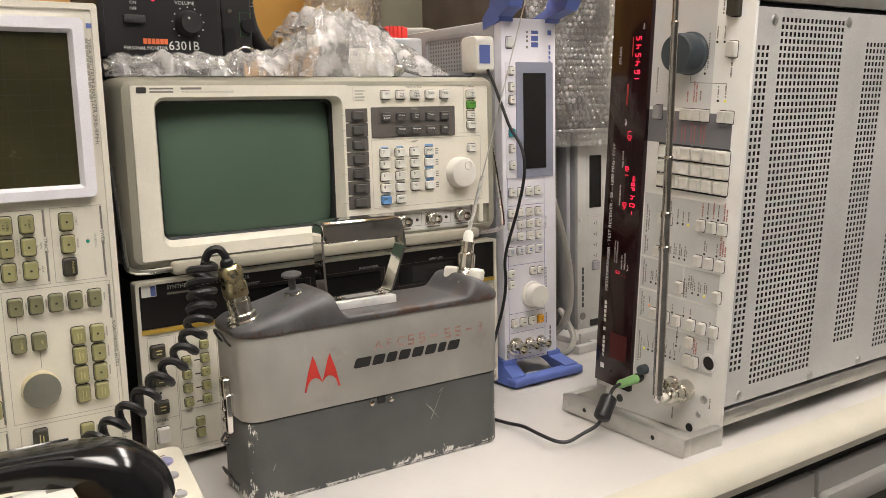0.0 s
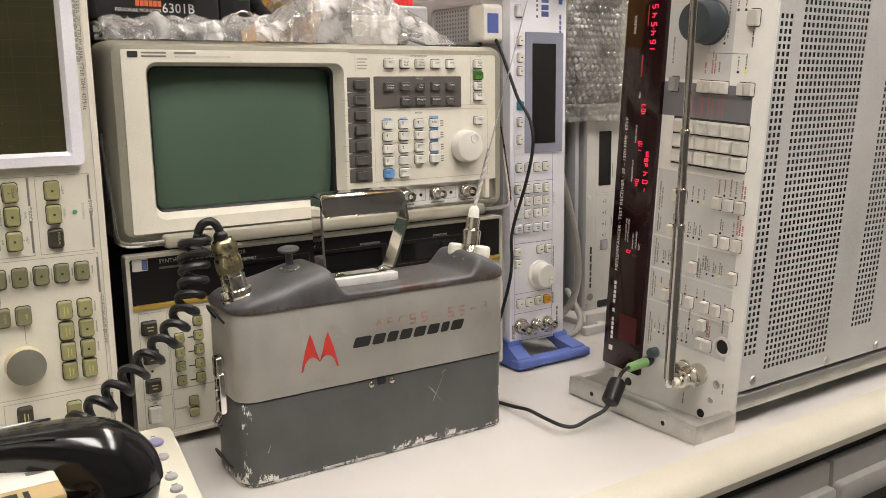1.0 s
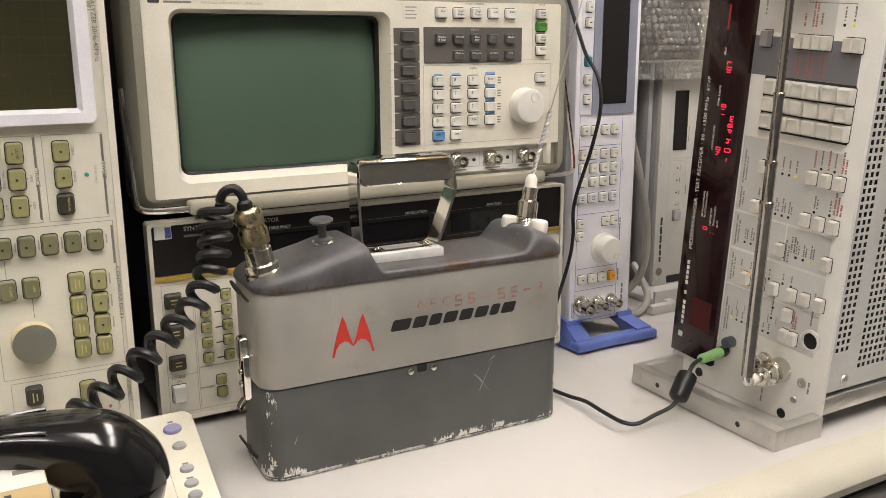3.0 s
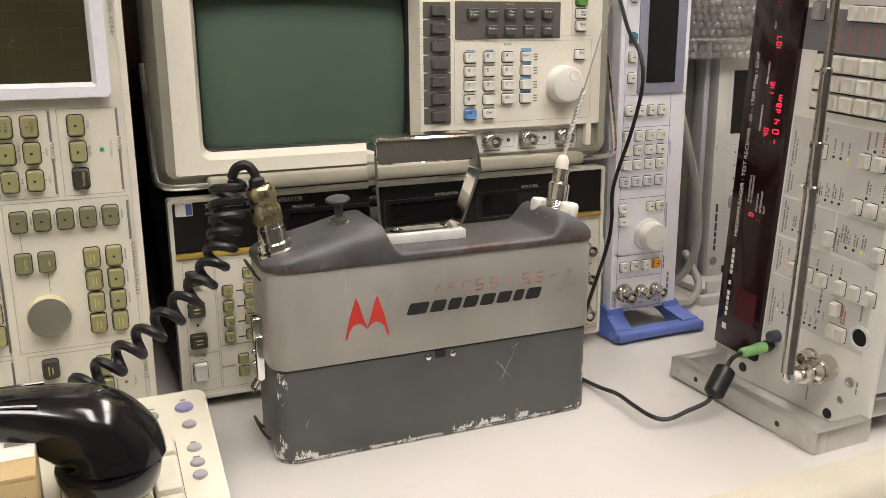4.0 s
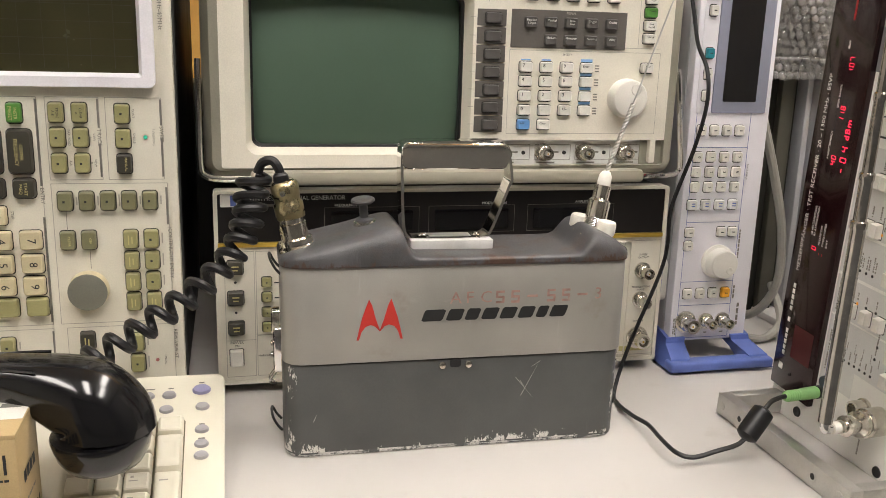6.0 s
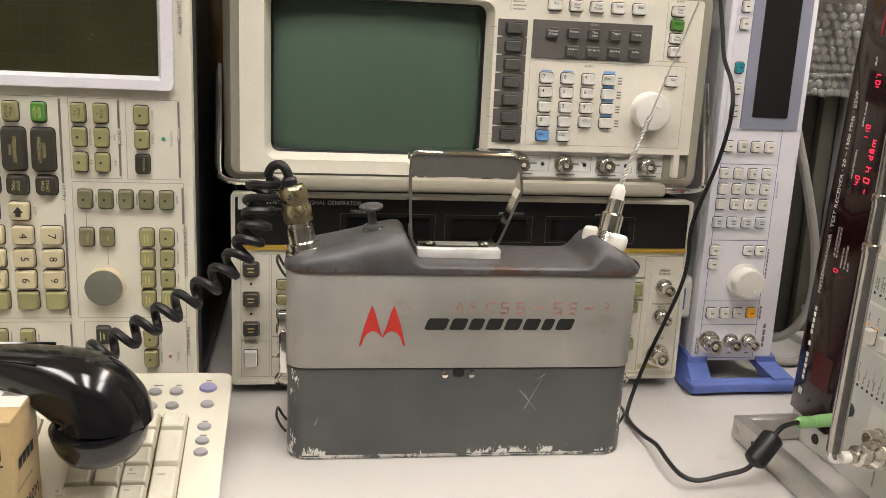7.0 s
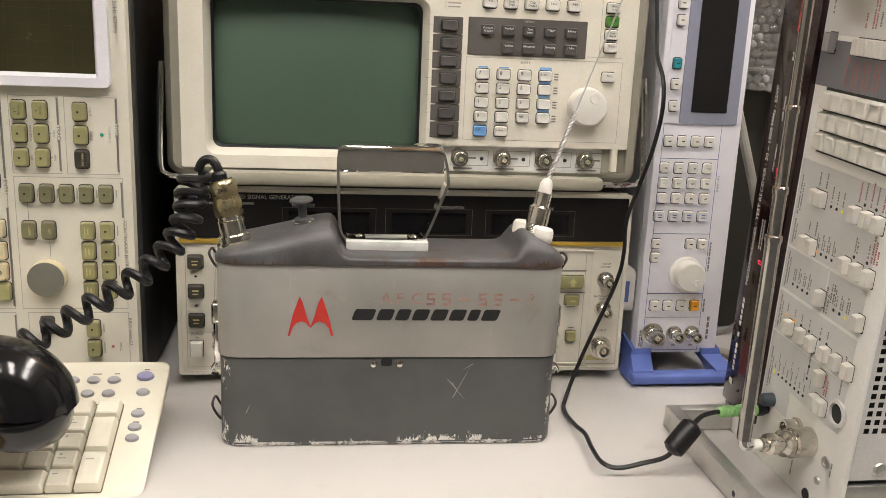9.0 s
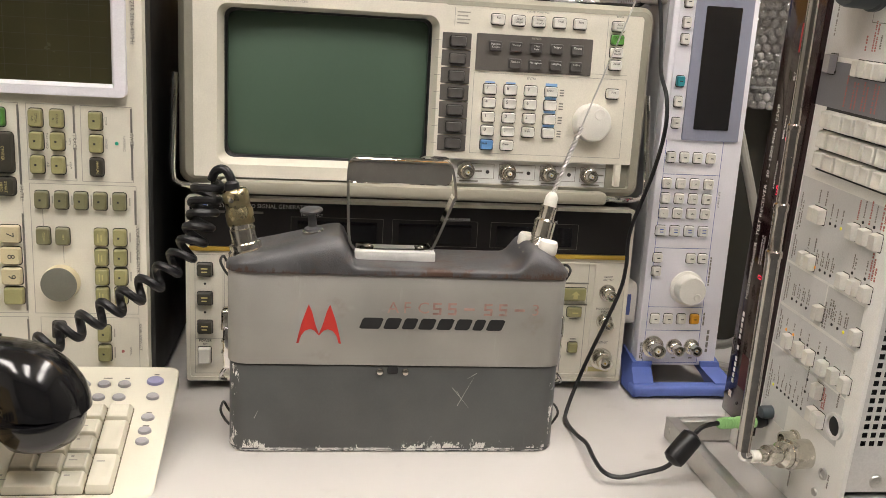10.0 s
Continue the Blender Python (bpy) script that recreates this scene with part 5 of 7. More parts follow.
    # blue end handles, one of them the stand
    for base, s in ((0.0235, -1), (0.4505, 1)):
        tip = base + s * (0.0205 if s < 0 else 0.033)
        zz = sorted((tip, tip - s * 0.010))
        hd = part("end_handle", box(x0 - 0.014, x1 + 0.014, y - 0.037, y - 0.019, zz[0], zz[1], b=0.003, seg=3), BLUE, t, "blue plastic end handle")
        for a, b in ((x0 - 0.004, x0 + 0.017), (x1 - 0.017, x1 + 0.004)):
            o = 0.010 * (1 if a > 0.7 else -1)
            bm2 = [[Vector((p + o * k, yy, z)) for p, yy, z in ((a, y + 0.03 + dy, base + s * h), (b, y + 0.03 + dy, base + s * h), (b, y + dy2, base + s * h2), (a, y + dy2, base + s * h2))]
                   for k, dy, h, dy2, h2 in ((0, 0.0, -0.012, -0.002, -0.004), (0.1, 0.0, 0.001, -0.003, 0.001), (0.7, -0.022, 0.0125, -0.028, 0.009), (1.0, -0.030, 0.0205 if s < 0 else 0.033, -0.036, 0.0205 if s < 0 else 0.026))]
            part("handle_arm", skin(bmesh.new(), bm2), BLUE, hd)
    # side vent and foot block
    S = plane_frame((x0 - 0.002, 0, 0), (0, -1, 0), (0, 0, 1))
    bm = bmesh.new()
    rim(bm, S, (-1.02, -0.91, 0.386, 0.438), (-1.016, -0.914, 0.390, 0.434), 0.0, 0.002, 0.008, 0.006)
    vt = part("side_vent", bm, CASE_GREY, t)
    bars(S, [(-0.918 - 0.006 * i, 0.394 + 0.005 * j, 0.0028, 0.0028) for i in range(16) for j in range(8)], INK_GREY, vt, "vent_hole", 0.0004)
    for zc in (0.408, 0.085):
        bm = bmesh.new()
        slab(bm, S, -0.905, -0.872, zc - 0.022, zc + 0.022, 0.0, 0.026 if zc > 0.2 else 0.016, 0.007, 0.004)
        fb = part("corner_foot", bm, KEY_WHITE, t, "white plastic corner foot")
        bars(plane_frame((0, 0.872, 0), (1, 0, 0), (0, 0, 1)), [(0.6425, zc, 0.016, 0.022)], INK_BLUE, fb, "blue_label", 0.0006)
    return t


test_transmitter()


# ---- test receiver standing on its side, leaning towards the front of the bench ----
def seg7(F, u, v, h, ch, lit, parent, turn):
    """One seven-segment figure about (u, v)."""
    on = {"0": "abcdef", "1": "bc", "2": "abged", "3": "abgcd", "4": "fgbc", "5": "afgcd", "6": "afgedc", "7": "abc", "8": "abcdefg", "9": "abcdfg", "-": "g"}[ch]
    w, k = h * 0.5, h * 0.11
    place = {"a": (0, h / 2, w, k), "g": (0, 0, w, k), "d": (0, -h / 2, w, k), "b": (w / 2, h / 4, k, h / 2.3), "c": (w / 2, -h / 4, k, h / 2.3), "e": (-w / 2, -h / 4, k, h / 2.3), "f": (-w / 2, h / 4, k, h / 2.3)}
    G = F @ pose(u, v, 0, 0, 0, turn)
    bars(G, [place[c] for c in on], lit, parent, "display_figure", 0.0004)


def test_receiver():
    t = thing("test_receiver", (0.700, 0.5635, 0.0), "tall test receiver stood on its side with perforated steel flank", "test instrument", turn=pose(0, 0, 0, 3.9, 0, 0))
    F = plane_frame((0, 0, 0), (0, -1, 0), (0, 0, 1))
    part("front_panel", box(0.0, 0.004, 0.0, 0.177, 0.0005, 0.483, b=0.0006), RECEIVER_WHITE, t, "off-white front panel")
    fp = t.children[0]
    for v in fp.data.vertices:
        if v.co.z < 0.1:
            v.co.z -= 0.066 * v.co.y

    def at(yy):
        return -yy
    # printed fields
    bars(F, [(at(0.083), 0.3945, 0.080, 0.120)], RECEIVER_GREY, fp, "grey_field", 0.0002)
    bars(F, [(at(0.069), 0.3145, 0.106, 0.033)], RECEIVER_SLATE, fp, "slate_field", 0.0002)
    bars(F, [(at(0.0675), 0.2095, 0.104, 0.068), (at(0.0905), 0.1570, 0.058, 0.033), (at(0.0378), 0.1570, 0.0446, 0.033), (at(0.0675), 0.1215, 0.104, 0.033), (at(0.0482), 0.0850, 0.0654, 0.037), (at(0.1002), 0.0740, 0.0384, 0.059)], RECEIVER_GREY, fp, "grey_field", 0.0002)
    # black display strip
    bm = bmesh.new()
    slab(bm, F, at(0.1755), at(0.1215), 0.0165, 0.482, 0.0, 0.005, 0.001, 0.0006)
    st = part("display_strip", bm, RED_GLASS, t, "glossy dark red display window")
    G = plane_frame((-0.005, 0, 0), (0, -1, 0), (0, 0, 1))
    for i, ch in enumerate("164545"):
        seg7(G, at(0.1370), 0.3605 + 0.0086 * i, 0.0068, ch, LED_RED, st, 90)
    bars(G, [(at(0.1370), 0.3562 + 0.0086 * 3, 0.001, 0.001)], LED_RED, st, n=0.0004)
    for i, ch in enumerate("-04"):
        seg7(G, at(0.1330), 0.2190 + 0.0085 * i, 0.0066, ch, LED_RED, st, 90)
    text(G, at(0.1330), 0.2430, "dBm", 0.0060, LED_RED, st, turn=90, space=1.15)
    for yy, z, ch in ((0.1425, 0.2960, "107"), (0.1435, 0.2580, "118"), (0.1442, 0.2230, "40"), (0.1485, 0.1500, "0")):
        for i, c in enumerate(ch):
            seg7(G, at(yy), z + 0.0045 * i, 0.0050, c, LED_RED, st, 90)
    bars(G, [(at(0.1490), 0.345, 0.0022, 0.022), (at(0.1450), 0.395, 0.0015, 0.02), (at(0.1415), 0.147, 0.001, 0.002), (at(0.1375), 0.147, 0.001, 0.002)], LED_DIM, st, "dim_figure", 0.0003)
    bars(G, [(at(0.1415), 0.0640, 0.026, 0.030)], mat("dark_red_tint", (0.06, 0.004, 0.006), 0.3), st, "red_window", 0.0002)
    text(G, at(0.1640), 0.125, "MESSEMPFÄNGER · TEST RECEIVER · 20 – 1300 MHz · ESVP", 0.0042, INK_WHITE, st, turn=90, wide=1.14)
    bars(G, [(at(0.1640), 0.0490 + 0.0052 * i, 0.0034, 0.0040) for i in range(13) if i not in (5, 7)], INK_WHITE, st, "maker_mark", 0.0003)
    bars(G, [(at(0.1645), 0.0362, 0.0058, 0.0058)], INK_WHITE, st, "maker_mark", 0.0003)
    text(G, at(0.1620), 0.376, "354.3000.", 0.0036, INK_WHITE, st, turn=90)
    for yy, z, s in ((0.1490, 0.312, "dBµV"), (0.1500, 0.266, "OPER. RANGE"), (0.1515, 0.225, "ARBEITSBEREICH"), (0.1540, 0.160, "dB HF-DÄMPFUNG"), (0.1505, 0.160, "RF ATTENUATION"), (0.1430, 0.154, "PREAMP ON"), (0.1385, 0.154, "OVERLOADED"), (0.1340, 0.154, "BUSY"), (0.131, 0.413, "MHz")):
        text(G, at(yy), z, s, 0.0022, INK_WHITE, st, turn=90)
    turned(G, at(0.151), 0.033, [(0.0016, 0), (0.0012, 0.001), (0, 0.0012)], DARK_METAL, st, "screw", seg=10)
    # tuning knob
    kn = turned(F, at(0.0715), 0.3880, [(0.0212, 0), (0.0212, 0.003), (0.0198, 0.0045), (0.0192, 0.021), (0.0180, 0.0235), (0, 0.0235)], KNOB_SLATE, fp, "tuning_knob", "slate blue tuning knob", 48)
    turned(F, at(0.0715), 0.3880, [(0.0130, 0.0234), (0.0148, 0.0237), (0, 0.0237)], KNOB_SLATE, kn, "knob_inlay", seg=32)
    # numeric keypad
    bars(F, [(at(0.0605), 0.2745, 0.0895, 0.0470)], INK, fp, "keypad_well", 0.0003)
    for i in range(6):
        for j in range(3):
            key(F, at(0.0950 - 0.01465 * i), 0.2893 - 0.0147 * j, 0.0134, 0.0133, 0.0075, KEY_WHITE, fp, r=0.0008, taper=0.72, dish=0.0008)
    key(F, at(0.0220), 0.3920, 0.0108, 0.0150, 0.006, KEY_WHITE, fp)
    key(F, at(0.0220), 0.4320, 0.0110, 0.0190, 0.009, KEY_BLACK, fp, "mains_switch", "black mains switch", r=0.0006)
    key(F, at(0.1080), 0.3290, 0.0090, 0.0140, 0.006, GREY_KEY, fp, r=0.0006)
    for yy in (0.0735, 0.0648, 0.0561, 0.0474, 0.0275, 0.0188):
        key(F, at(yy), 0.3285, 0.0076, 0.0115, 0.0055, KEY_WHITE, fp, r=0.0006)
    for z, row in ((0.2195, (0.0925, 0.0843, 0.0422, 0.0285, 0.0155)), (0.1830, (0.0958, 0.0858, 0.0428, 0.0288, 0.0150)), (0.1510, (0.0636, 0.0158)),
                   (0.1148, (0.0960, 0.0792, 0.0640, 0.0450, 0.0312, 0.0162)), (0.0958, (0.0458,)), (0.0765, (0.0463, 0.0373))):
        for yy in row:
            key(F, at(yy), z, 0.0076, 0.0115, 0.0062, KEY_WHITE, fp, r=0.0006)
    # indicators, lit and unlit, each with its line of print
    rng = random.Random(11)
    black, red = [], []

    def line(out, yy, z, w, h=0.0014):
        p = 0.0
        while p < w:
            k = rng.uniform(0.0007, 0.0018)
            out.append((at(yy), z + p + k / 2, h, k))
            p += k + (0.0004 if rng.random() < 0.8 else 0.0014)
    lamps = [(0.082, 0.1808, LED_ORANGE), (0.075, 0.1808, INK), (0.068, 0.1808, INK), (0.061, 0.1808, INK), (0.0366, 0.1912, INK), (0.0216, 0.1918, INK),
             (0.1040, 0.1475, INK), (0.0970, 0.1475, INK), (0.0900, 0.1475, INK), (0.0830, 0.1475, INK), (0.0477, 0.148, INK), (0.0402, 0.148, INK), (0.0327, 0.148, LED_YELLOW),
             (0.1040, 0.1216, LED_ORANGE), (0.0930, 0.1216, LED_ORANGE), (0.0830, 0.1216, INK), (0.0719, 0.1216, INK), (0.0569, 0.1216, INK), (0.0479, 0.1216, INK),
             (0.0634, 0.0969, INK), (0.0636, 0.0869, INK), (0.0734, 0.2170, INK), (0.0664, 0.2170, INK), (0.0594, 0.2170, LED_YELLOW), (0.0231, 0.2280, INK), (0.0360, 0.2280, INK)]
    lamps += [(0.1076 - 0.00615 * i, 0.0720, INK if i else LED_YELLOW) for i in range(8)]
    lamps += [(0.0265, 0.3435, LED_YELLOW), (0.0350, 0.3435, INK), (0.0530, 0.3690, INK), (0.0410, 0.3990, INK), (0.0325, 0.3990, INK), (0.1035, 0.3235, INK)]
    for yy, z, m in lamps:
        turned(F, at(yy), z, [(0.0013, 0), (0.0012, 0.0005), (0, 0.0009)], m, fp, "indicator", seg=8)
        line(black, yy, z + 0.0032, 0.006 if z < 0.08 or abs(z - 0.1216) < 0.001 else 0.0105)
        if z < 0.2 and z > 0.13 and yy > 0.03:
            line(black, yy - 0.0024, z + 0.0032, 0.008)
    for i in range(6):
        line(black, 0.1030 - 0.009 * i, 0.0815, 0.008, 0.0008)
    for z, w in ((0.201, 0.030), (0.1780, 0.018), (0.1425, 0.028), (0.1085, 0.026), (0.0560, 0.034)):
        line(black, 0.1150, z, w, 0.0017)
        line(black, 0.1120, z + 0.003, w * 0.7, 0.0015)
    for yy, z, w in ((0.0950, 0.1915, 0.008), (0.0860, 0.1915, 0.010), (0.0920, 0.2280, 0.010), (0.0830, 0.2280, 0.010), (0.0585, 0.142, 0.018), (0.0555, 0.142, 0.014), (0.0530, 0.1515, 0.014), (0.0500, 0.1515, 0.014), (0.0225, 0.0940, 0.030),
                     (0.0500, 0.374, 0.034), (0.0220, 0.366, 0.016), (0.0360, 0.4250, 0.012), (0.1130, 0.349, 0.025), (0.0560, 0.343, 0.010), (0.0620, 0.0060, 0.012), (0.0150, 0.0330, 0.010)):
        line(black, yy, z, w, 0.0017)
    for yy, z, w in ((0.0720, 0.341, 0.010), (0.0640, 0.341, 0.020), (0.0610, 0.341, 0.018), (0.0850, 0.3005, 0.022), (0.0760, 0.3005, 0.018), (0.0720, 0.3005, 0.018), (0.0640, 0.3005, 0.020), (0.0600, 0.3005, 0.018), (0.0520, 0.3005, 0.020), (0.0480, 0.3005, 0.018),
                     (0.0175, 0.1930, 0.017), (0.0145, 0.1930, 0.015), (0.0115, 0.1930, 0.010), (0.0425, 0.2280, 0.014), (0.0290, 0.2280, 0.016), (0.0160, 0.2280, 0.016), (0.0130, 0.2280, 0.012), (0.0400, 0.0850, 0.016), (0.0375, 0.0850, 0.012)):
        line(red, yy, z, w, 0.0017)
    bars(F, black, INK_GREY, fp, "small_printing", 0.0004)
    bars(F, red, INK_RED, fp, "small_printing", 0.0004)
    bars(F, [(at(0.0700), 0.364, 0.0005, 0.008), (at(0.048), 0.3600, 0.044, 0.0005), (at(0.0260), 0.355, 0.0005, 0.010)], INK_GREY, fp, "panel_line", 0.0004)
    # sockets at the foot of the panel
    turned(F, at(0.0200), 0.0808, [(0.0100, 0), (0.0100, 0.0020), (0.0076, 0.0024), (0.0073, -0.001), (0, -0.001)], BRIGHT_ALU, fp, "round_socket", "dark round multipole socket", 24)
    turned(F, at(0.0200), 0.0808, [(0.0071, -0.0008), (0.0071, 0.0006), (0, 0.0006)], BLACK_RUBBER, fp, "socket_insert", seg=20)
    turned(F, at(0.0223), 0.0406, [(0.0046, 0), (0.0044, 0.0012), (0.0026, 0.0012), (0.0024, 0.0002), (0, 0.0002)], STEEL, fp, "earphone_socket", seg=14)
    turned(F, at(0.0281), 0.0221, [(0.0034, 0), (0.0028, 0.0012), (0, 0.0014)], STEEL, fp, "earth_screw", seg=12)
    turned(F, at(0.0635), 0.0455, [(0.0080, 0), (0.0080, 0.002), (0.0068, 0.0025), (0.0068, 0.012), (0.0050, 0.012), (0.0048, 0.006), (0, 0.006)], NICKEL, fp, "panel_socket", "nickel panel socket", 22)
    turned(F, at(0.1035), 0.0490, [(0.0056, 0), (0.0054, 0.008), (0.0046, 0.0095), (0, 0.0095)], KNOB_SLATE, fp, "small_knob", "small slate knob", 20)
    turned(F, at(0.1387), 0.0030, [(0.0046, 0), (0.0042, 0.0012), (0.0028, 0.0012), (0, 0.0002)], DARK_METAL, fp, "slotted_hole", seg=16)
    turned(F, at(0.0386), 0.0040, [(0.0046, 0), (0.0042, 0.0008), (0, 0.0008)], BLACK_RUBBER, fp, "slotted_hole", seg=16)
    # aluminium rack handle lying on the bench
    bm = bmesh.new()
    bx(bm, -0.0585, -0.0475, -0.004, 0.171, 0.0, 0.0195, b=0.0008)
    bx(bm, -0.0480, -0.0002, -0.004, 0.007, 0.0, 0.0195, b=0.0008)
    bx(bm, -0.0480, -0.0002, 0.160, 0.171, 0.0, 0.0195, b=0.0008)
    for v in bm.verts:
        v.co.z -= 0.055 * v.co.y
    rl = part("rack_handle", bm, STEEL, t, "bare aluminium rack handle")
    H = plane_frame((-0.0585, 0, 0), (0, -1, 0), (0, 0, 1))
    for yy, m in ((0.006, STEEL), (0.036, BLACK_RUBBER), (0.135, BLACK_RUBBER), (0.163, STEEL)):
        turned(H, at(yy), 0.0098 - 0.055 * yy, [(0.0042, 0), (0.0040, 0.0004), (0.0026, 0.0005)] + ([(0, 0.0009)] if m is STEEL else [(0.0025, 0.0003), (0, 0.0003)]), STEEL, rl, "screw" if m is STEEL else "bore", seg=14)
        if m is not STEEL:
            turned(H, at(yy), 0.0098 - 0.055 * yy, [(0.0025, 0.0002), (0.0025, 0.0006), (0, 0.0006)], m, rl, "bore_shadow", seg=12)
    # body behind the panel
    part("chassis", box(0.006, 0.46, 0.022, 0.172, 0.030, 0.440), BLACK_RUBBER, t, "dark chassis")
    for z0, z1 in ((0.018, 0.034), (0.436, 0.452)):
        part("side_rail", box(0.0045, 0.47, 0.0005, 0.012, z0, z1, b=0.0008), STEEL, t, "aluminium frame rail")
    part("top_cover", box(0.0045, 0.47, 0.012, 0.172, 0.440, 0.446, b=0.001), ALU_SHEET, t)
    part("back_cover", box(0.0045, 0.47, 0.1725, 0.1755, 0.020, 0.452, b=0.0006), ALU_SHEET, t)
    for yy in (0.03, 0.15):
        part("foot", box(0.42, 0.44, yy - 0.01, yy + 0.01, 0.0 - 0.055 * yy, 0.031, b=0.002), BLACK_RUBBER, t)
    # perforated flank
    P, K = 0.0066, 0.0021
    xs = [(0.0070, 0.0270, 0.070, 0.398), (0.0405, 0.1465, 0.054, 0.425), (0.1880, 0.2280, 0.070, 0.410), (0.2700, 0.3758, 0.054, 0.425), (0.40, 0.44, 0.070, 0.41)]
    bm = bmesh.new()
    yo, yi = 0.0012, 0.0017
    ux = [0.0045]
    cols = []
    for a, b, za, zb in xs:
        n = int((b - a) / P)
        cols.append((a, n, za, zb))
    nz = int((0.425 - 0.054) / P)
    zs0 = 0.054

    def quad(x0, x1, z0, z1):
        v = [bm.verts.new((x, yo, z)) for x, z in ((x0, z0), (x1, z0), (x1, z1), (x0, z1))]
        bm.faces.new(v)
    edge = 0.0045
    for a, n, za, zb in cols:
        quad(edge, a, 0.0385, 0.4310)
        b = a + n * P
        j0, j1 = math.ceil((za - zs0) / P), int((zb - zs0) / P)
        quad(a, b, 0.0385, zs0 + j0 * P)
        quad(a, b, zs0 + j1 * P, 0.4310)
        for i in range(n):
            for j in range(j0, j1):
                cx, cz = a + (i + 0.5) * P, zs0 + (j + 0.5) * P
                h = P / 2
                o = [bm.verts.new((cx + p * h, yo, cz + q * h)) for p, q in ((-1, -1), (1, -1), (1, 1), (-1, 1))]
                w = [bm.verts.new((cx + p * K, yo, cz + q * K)) for p, q in ((-1, -1), (1, -1), (1, 1), (-1, 1))]
                d = [bm.verts.new((cx + p * K, yi, cz + q * K)) for p, q in ((-1, -1), (1, -1), (1, 1), (-1, 1))]
                for k in range(4):
                    m_ = (k + 1) % 4
                    bm.faces.new((o[k], o[m_], w[m_], w[k]))
                    bm.faces.new((w[k], w[m_], d[m_], d[k]))
        edge = b
    quad(edge, 0.47, 0.0385, 0.4310)
    pf = part("perforated_flank", bm, ALU_SHEET, t, "perforated grey steel side cover", smooth=False)
    Q = plane_frame((0, yo, 0), (1, 0, 0), (0, 0, 1))
    for u, v in ((0.0265, 0.047), (0.150, 0.044), (0.030, 0.420), (0.152, 0.4215), (0.245, 0.044), (0.245, 0.4215)):
        turned(Q, u, v, [(0.0052, 0), (0.0048, 0.0003), (0.0044, 0.0014), (0.0012, 0.0020), (0, 0.0014)], STEEL, pf, "cover_screw", seg=16)
    return t


test_receiver()

# telescopic antenna on a nickel adapter in front of the receiver
t = thing("telescopic_antenna", (0.652, 0.594, 0.052), "chrome telescopic rod antenna on a nickel coaxial adapter", "antenna")
bm = lathe(bmesh.new(), along((0.699, 0.606, 0.047), (0.640, 0.592, 0.052)), [(0.0112, 0.0), (0.0112, 0.018), (0.0095, 0.019), (0.0100, 0.021), (0.0100, 0.025), (0.0060, 0.027), (0.0055, 0.032), (0.0078, 0.033), (0.0078, 0.039), (0.0050, 0.040), (0.0050, 0.046)], 26)
ad = part("adapter", bm, NICKEL, t, "nickel coaxial adapter")
part("insulator", lathe(bmesh.new(), along((0.6535, 0.595, 0.0509), (0.640, 0.592, 0.052)), [(0.0045, 0), (0.0045, 0.007), (0.003, 0.008)], 16), WHITE_PLASTIC, ad, "white plastic insulator")
part("elbow", tube(bmesh.new(), smooth_path([(0.6475, 0.5937, 0.0514), (0.6415, 0.592, 0.0515), (0.6395, 0.5915, 0.054), (0.6395, 0.5915, 0.060)]), 0.0036, 12), CHROME, t)
zz = (0.058, 0.209, 0.242, 0.295, 0.418, 0.60)
rr = (0.0051, 0.0045, 0.0039, 0.0033, 0.0027)
for i in range(5):
    a = Vector((0.6392 - 0.010 * (zz[i] - 0.058), 0.5912 - 0.048 * (zz[i] - 0.058), zz[i]))
    b = Vector((0.6392 - 0.010 * (zz[i + 1] - 0.058), 0.5912 - 0.048 * (zz[i + 1] - 0.058), zz[i + 1]))
    L = (b - a).length
    part("section", lathe(bmesh.new(), along(a, b), [(rr[i], 0), (rr[i], L - 0.006), (rr[i] * 1.12, L - 0.005), (rr[i] * 1.12, L - 0.001), (rr[i] * 0.9, L)], 18), ROD, t)

# ---- audio lead with ferrite and lime plug ----
t = thing("audio_cable", (0.60, 0.66, 0.0), "thin black audio lead with ferrite and lime green plug", "cable")
pts = smooth_path([(0.6485, 0.905, 0.42), (0.6480, 0.872, 0.388), (0.6420, 0.842, 0.352), (0.6345, 0.815, 0.322), (0.6345, 0.795, 0.300), (0.6335, 0.788, 0.272), (0.6290, 0.794, 0.232), (0.6165, 0.803, 0.176), (0.6160, 0.803, 0.142), (0.6105, 0.803, 0.112), (0.5830, 0.798, 0.045), (0.5660, 0.786, 0.0065), (0.5600, 0.765, 0.003), (0.5591, 0.7310, 0.0060), (0.5607, 0.7064, 0.0090), (0.5578, 0.6779, 0.0100), (0.5584, 0.6531, 0.0100), (0.5690, 0.6453, 0.0090), (0.5892, 0.6455, 0.0125), (0.604, 0.640, 0.020), (0.6125, 0.6395, 0.030)], 8)
part("lead", tube(bmesh.new(), pts, 0.0019, 8), BLACK_RUBBER, t)
m = along((0.6085, 0.6385, 0.027), (0.6255, 0.6440, 0.0445))
part("ferrite", lathe(bmesh.new(), m, [(0.003, -0.003), (0.0055, -0.002), (0.0083, 0.0), (0.0087, 0.003), (0.0087, 0.021), (0.0083, 0.024), (0.0055, 0.026), (0.003, 0.027)], 24), BLACK_RUBBER, t, "black ferrite bead")
part("lead", tube(bmesh.new(), smooth_path([(0.6255, 0.6440, 0.0445), (0.633, 0.647, 0.0500), (0.643, 0.651, 0.0510), (0.655, 0.656, 0.0500)]), 0.0019, 8), BLACK_RUBBER, t)
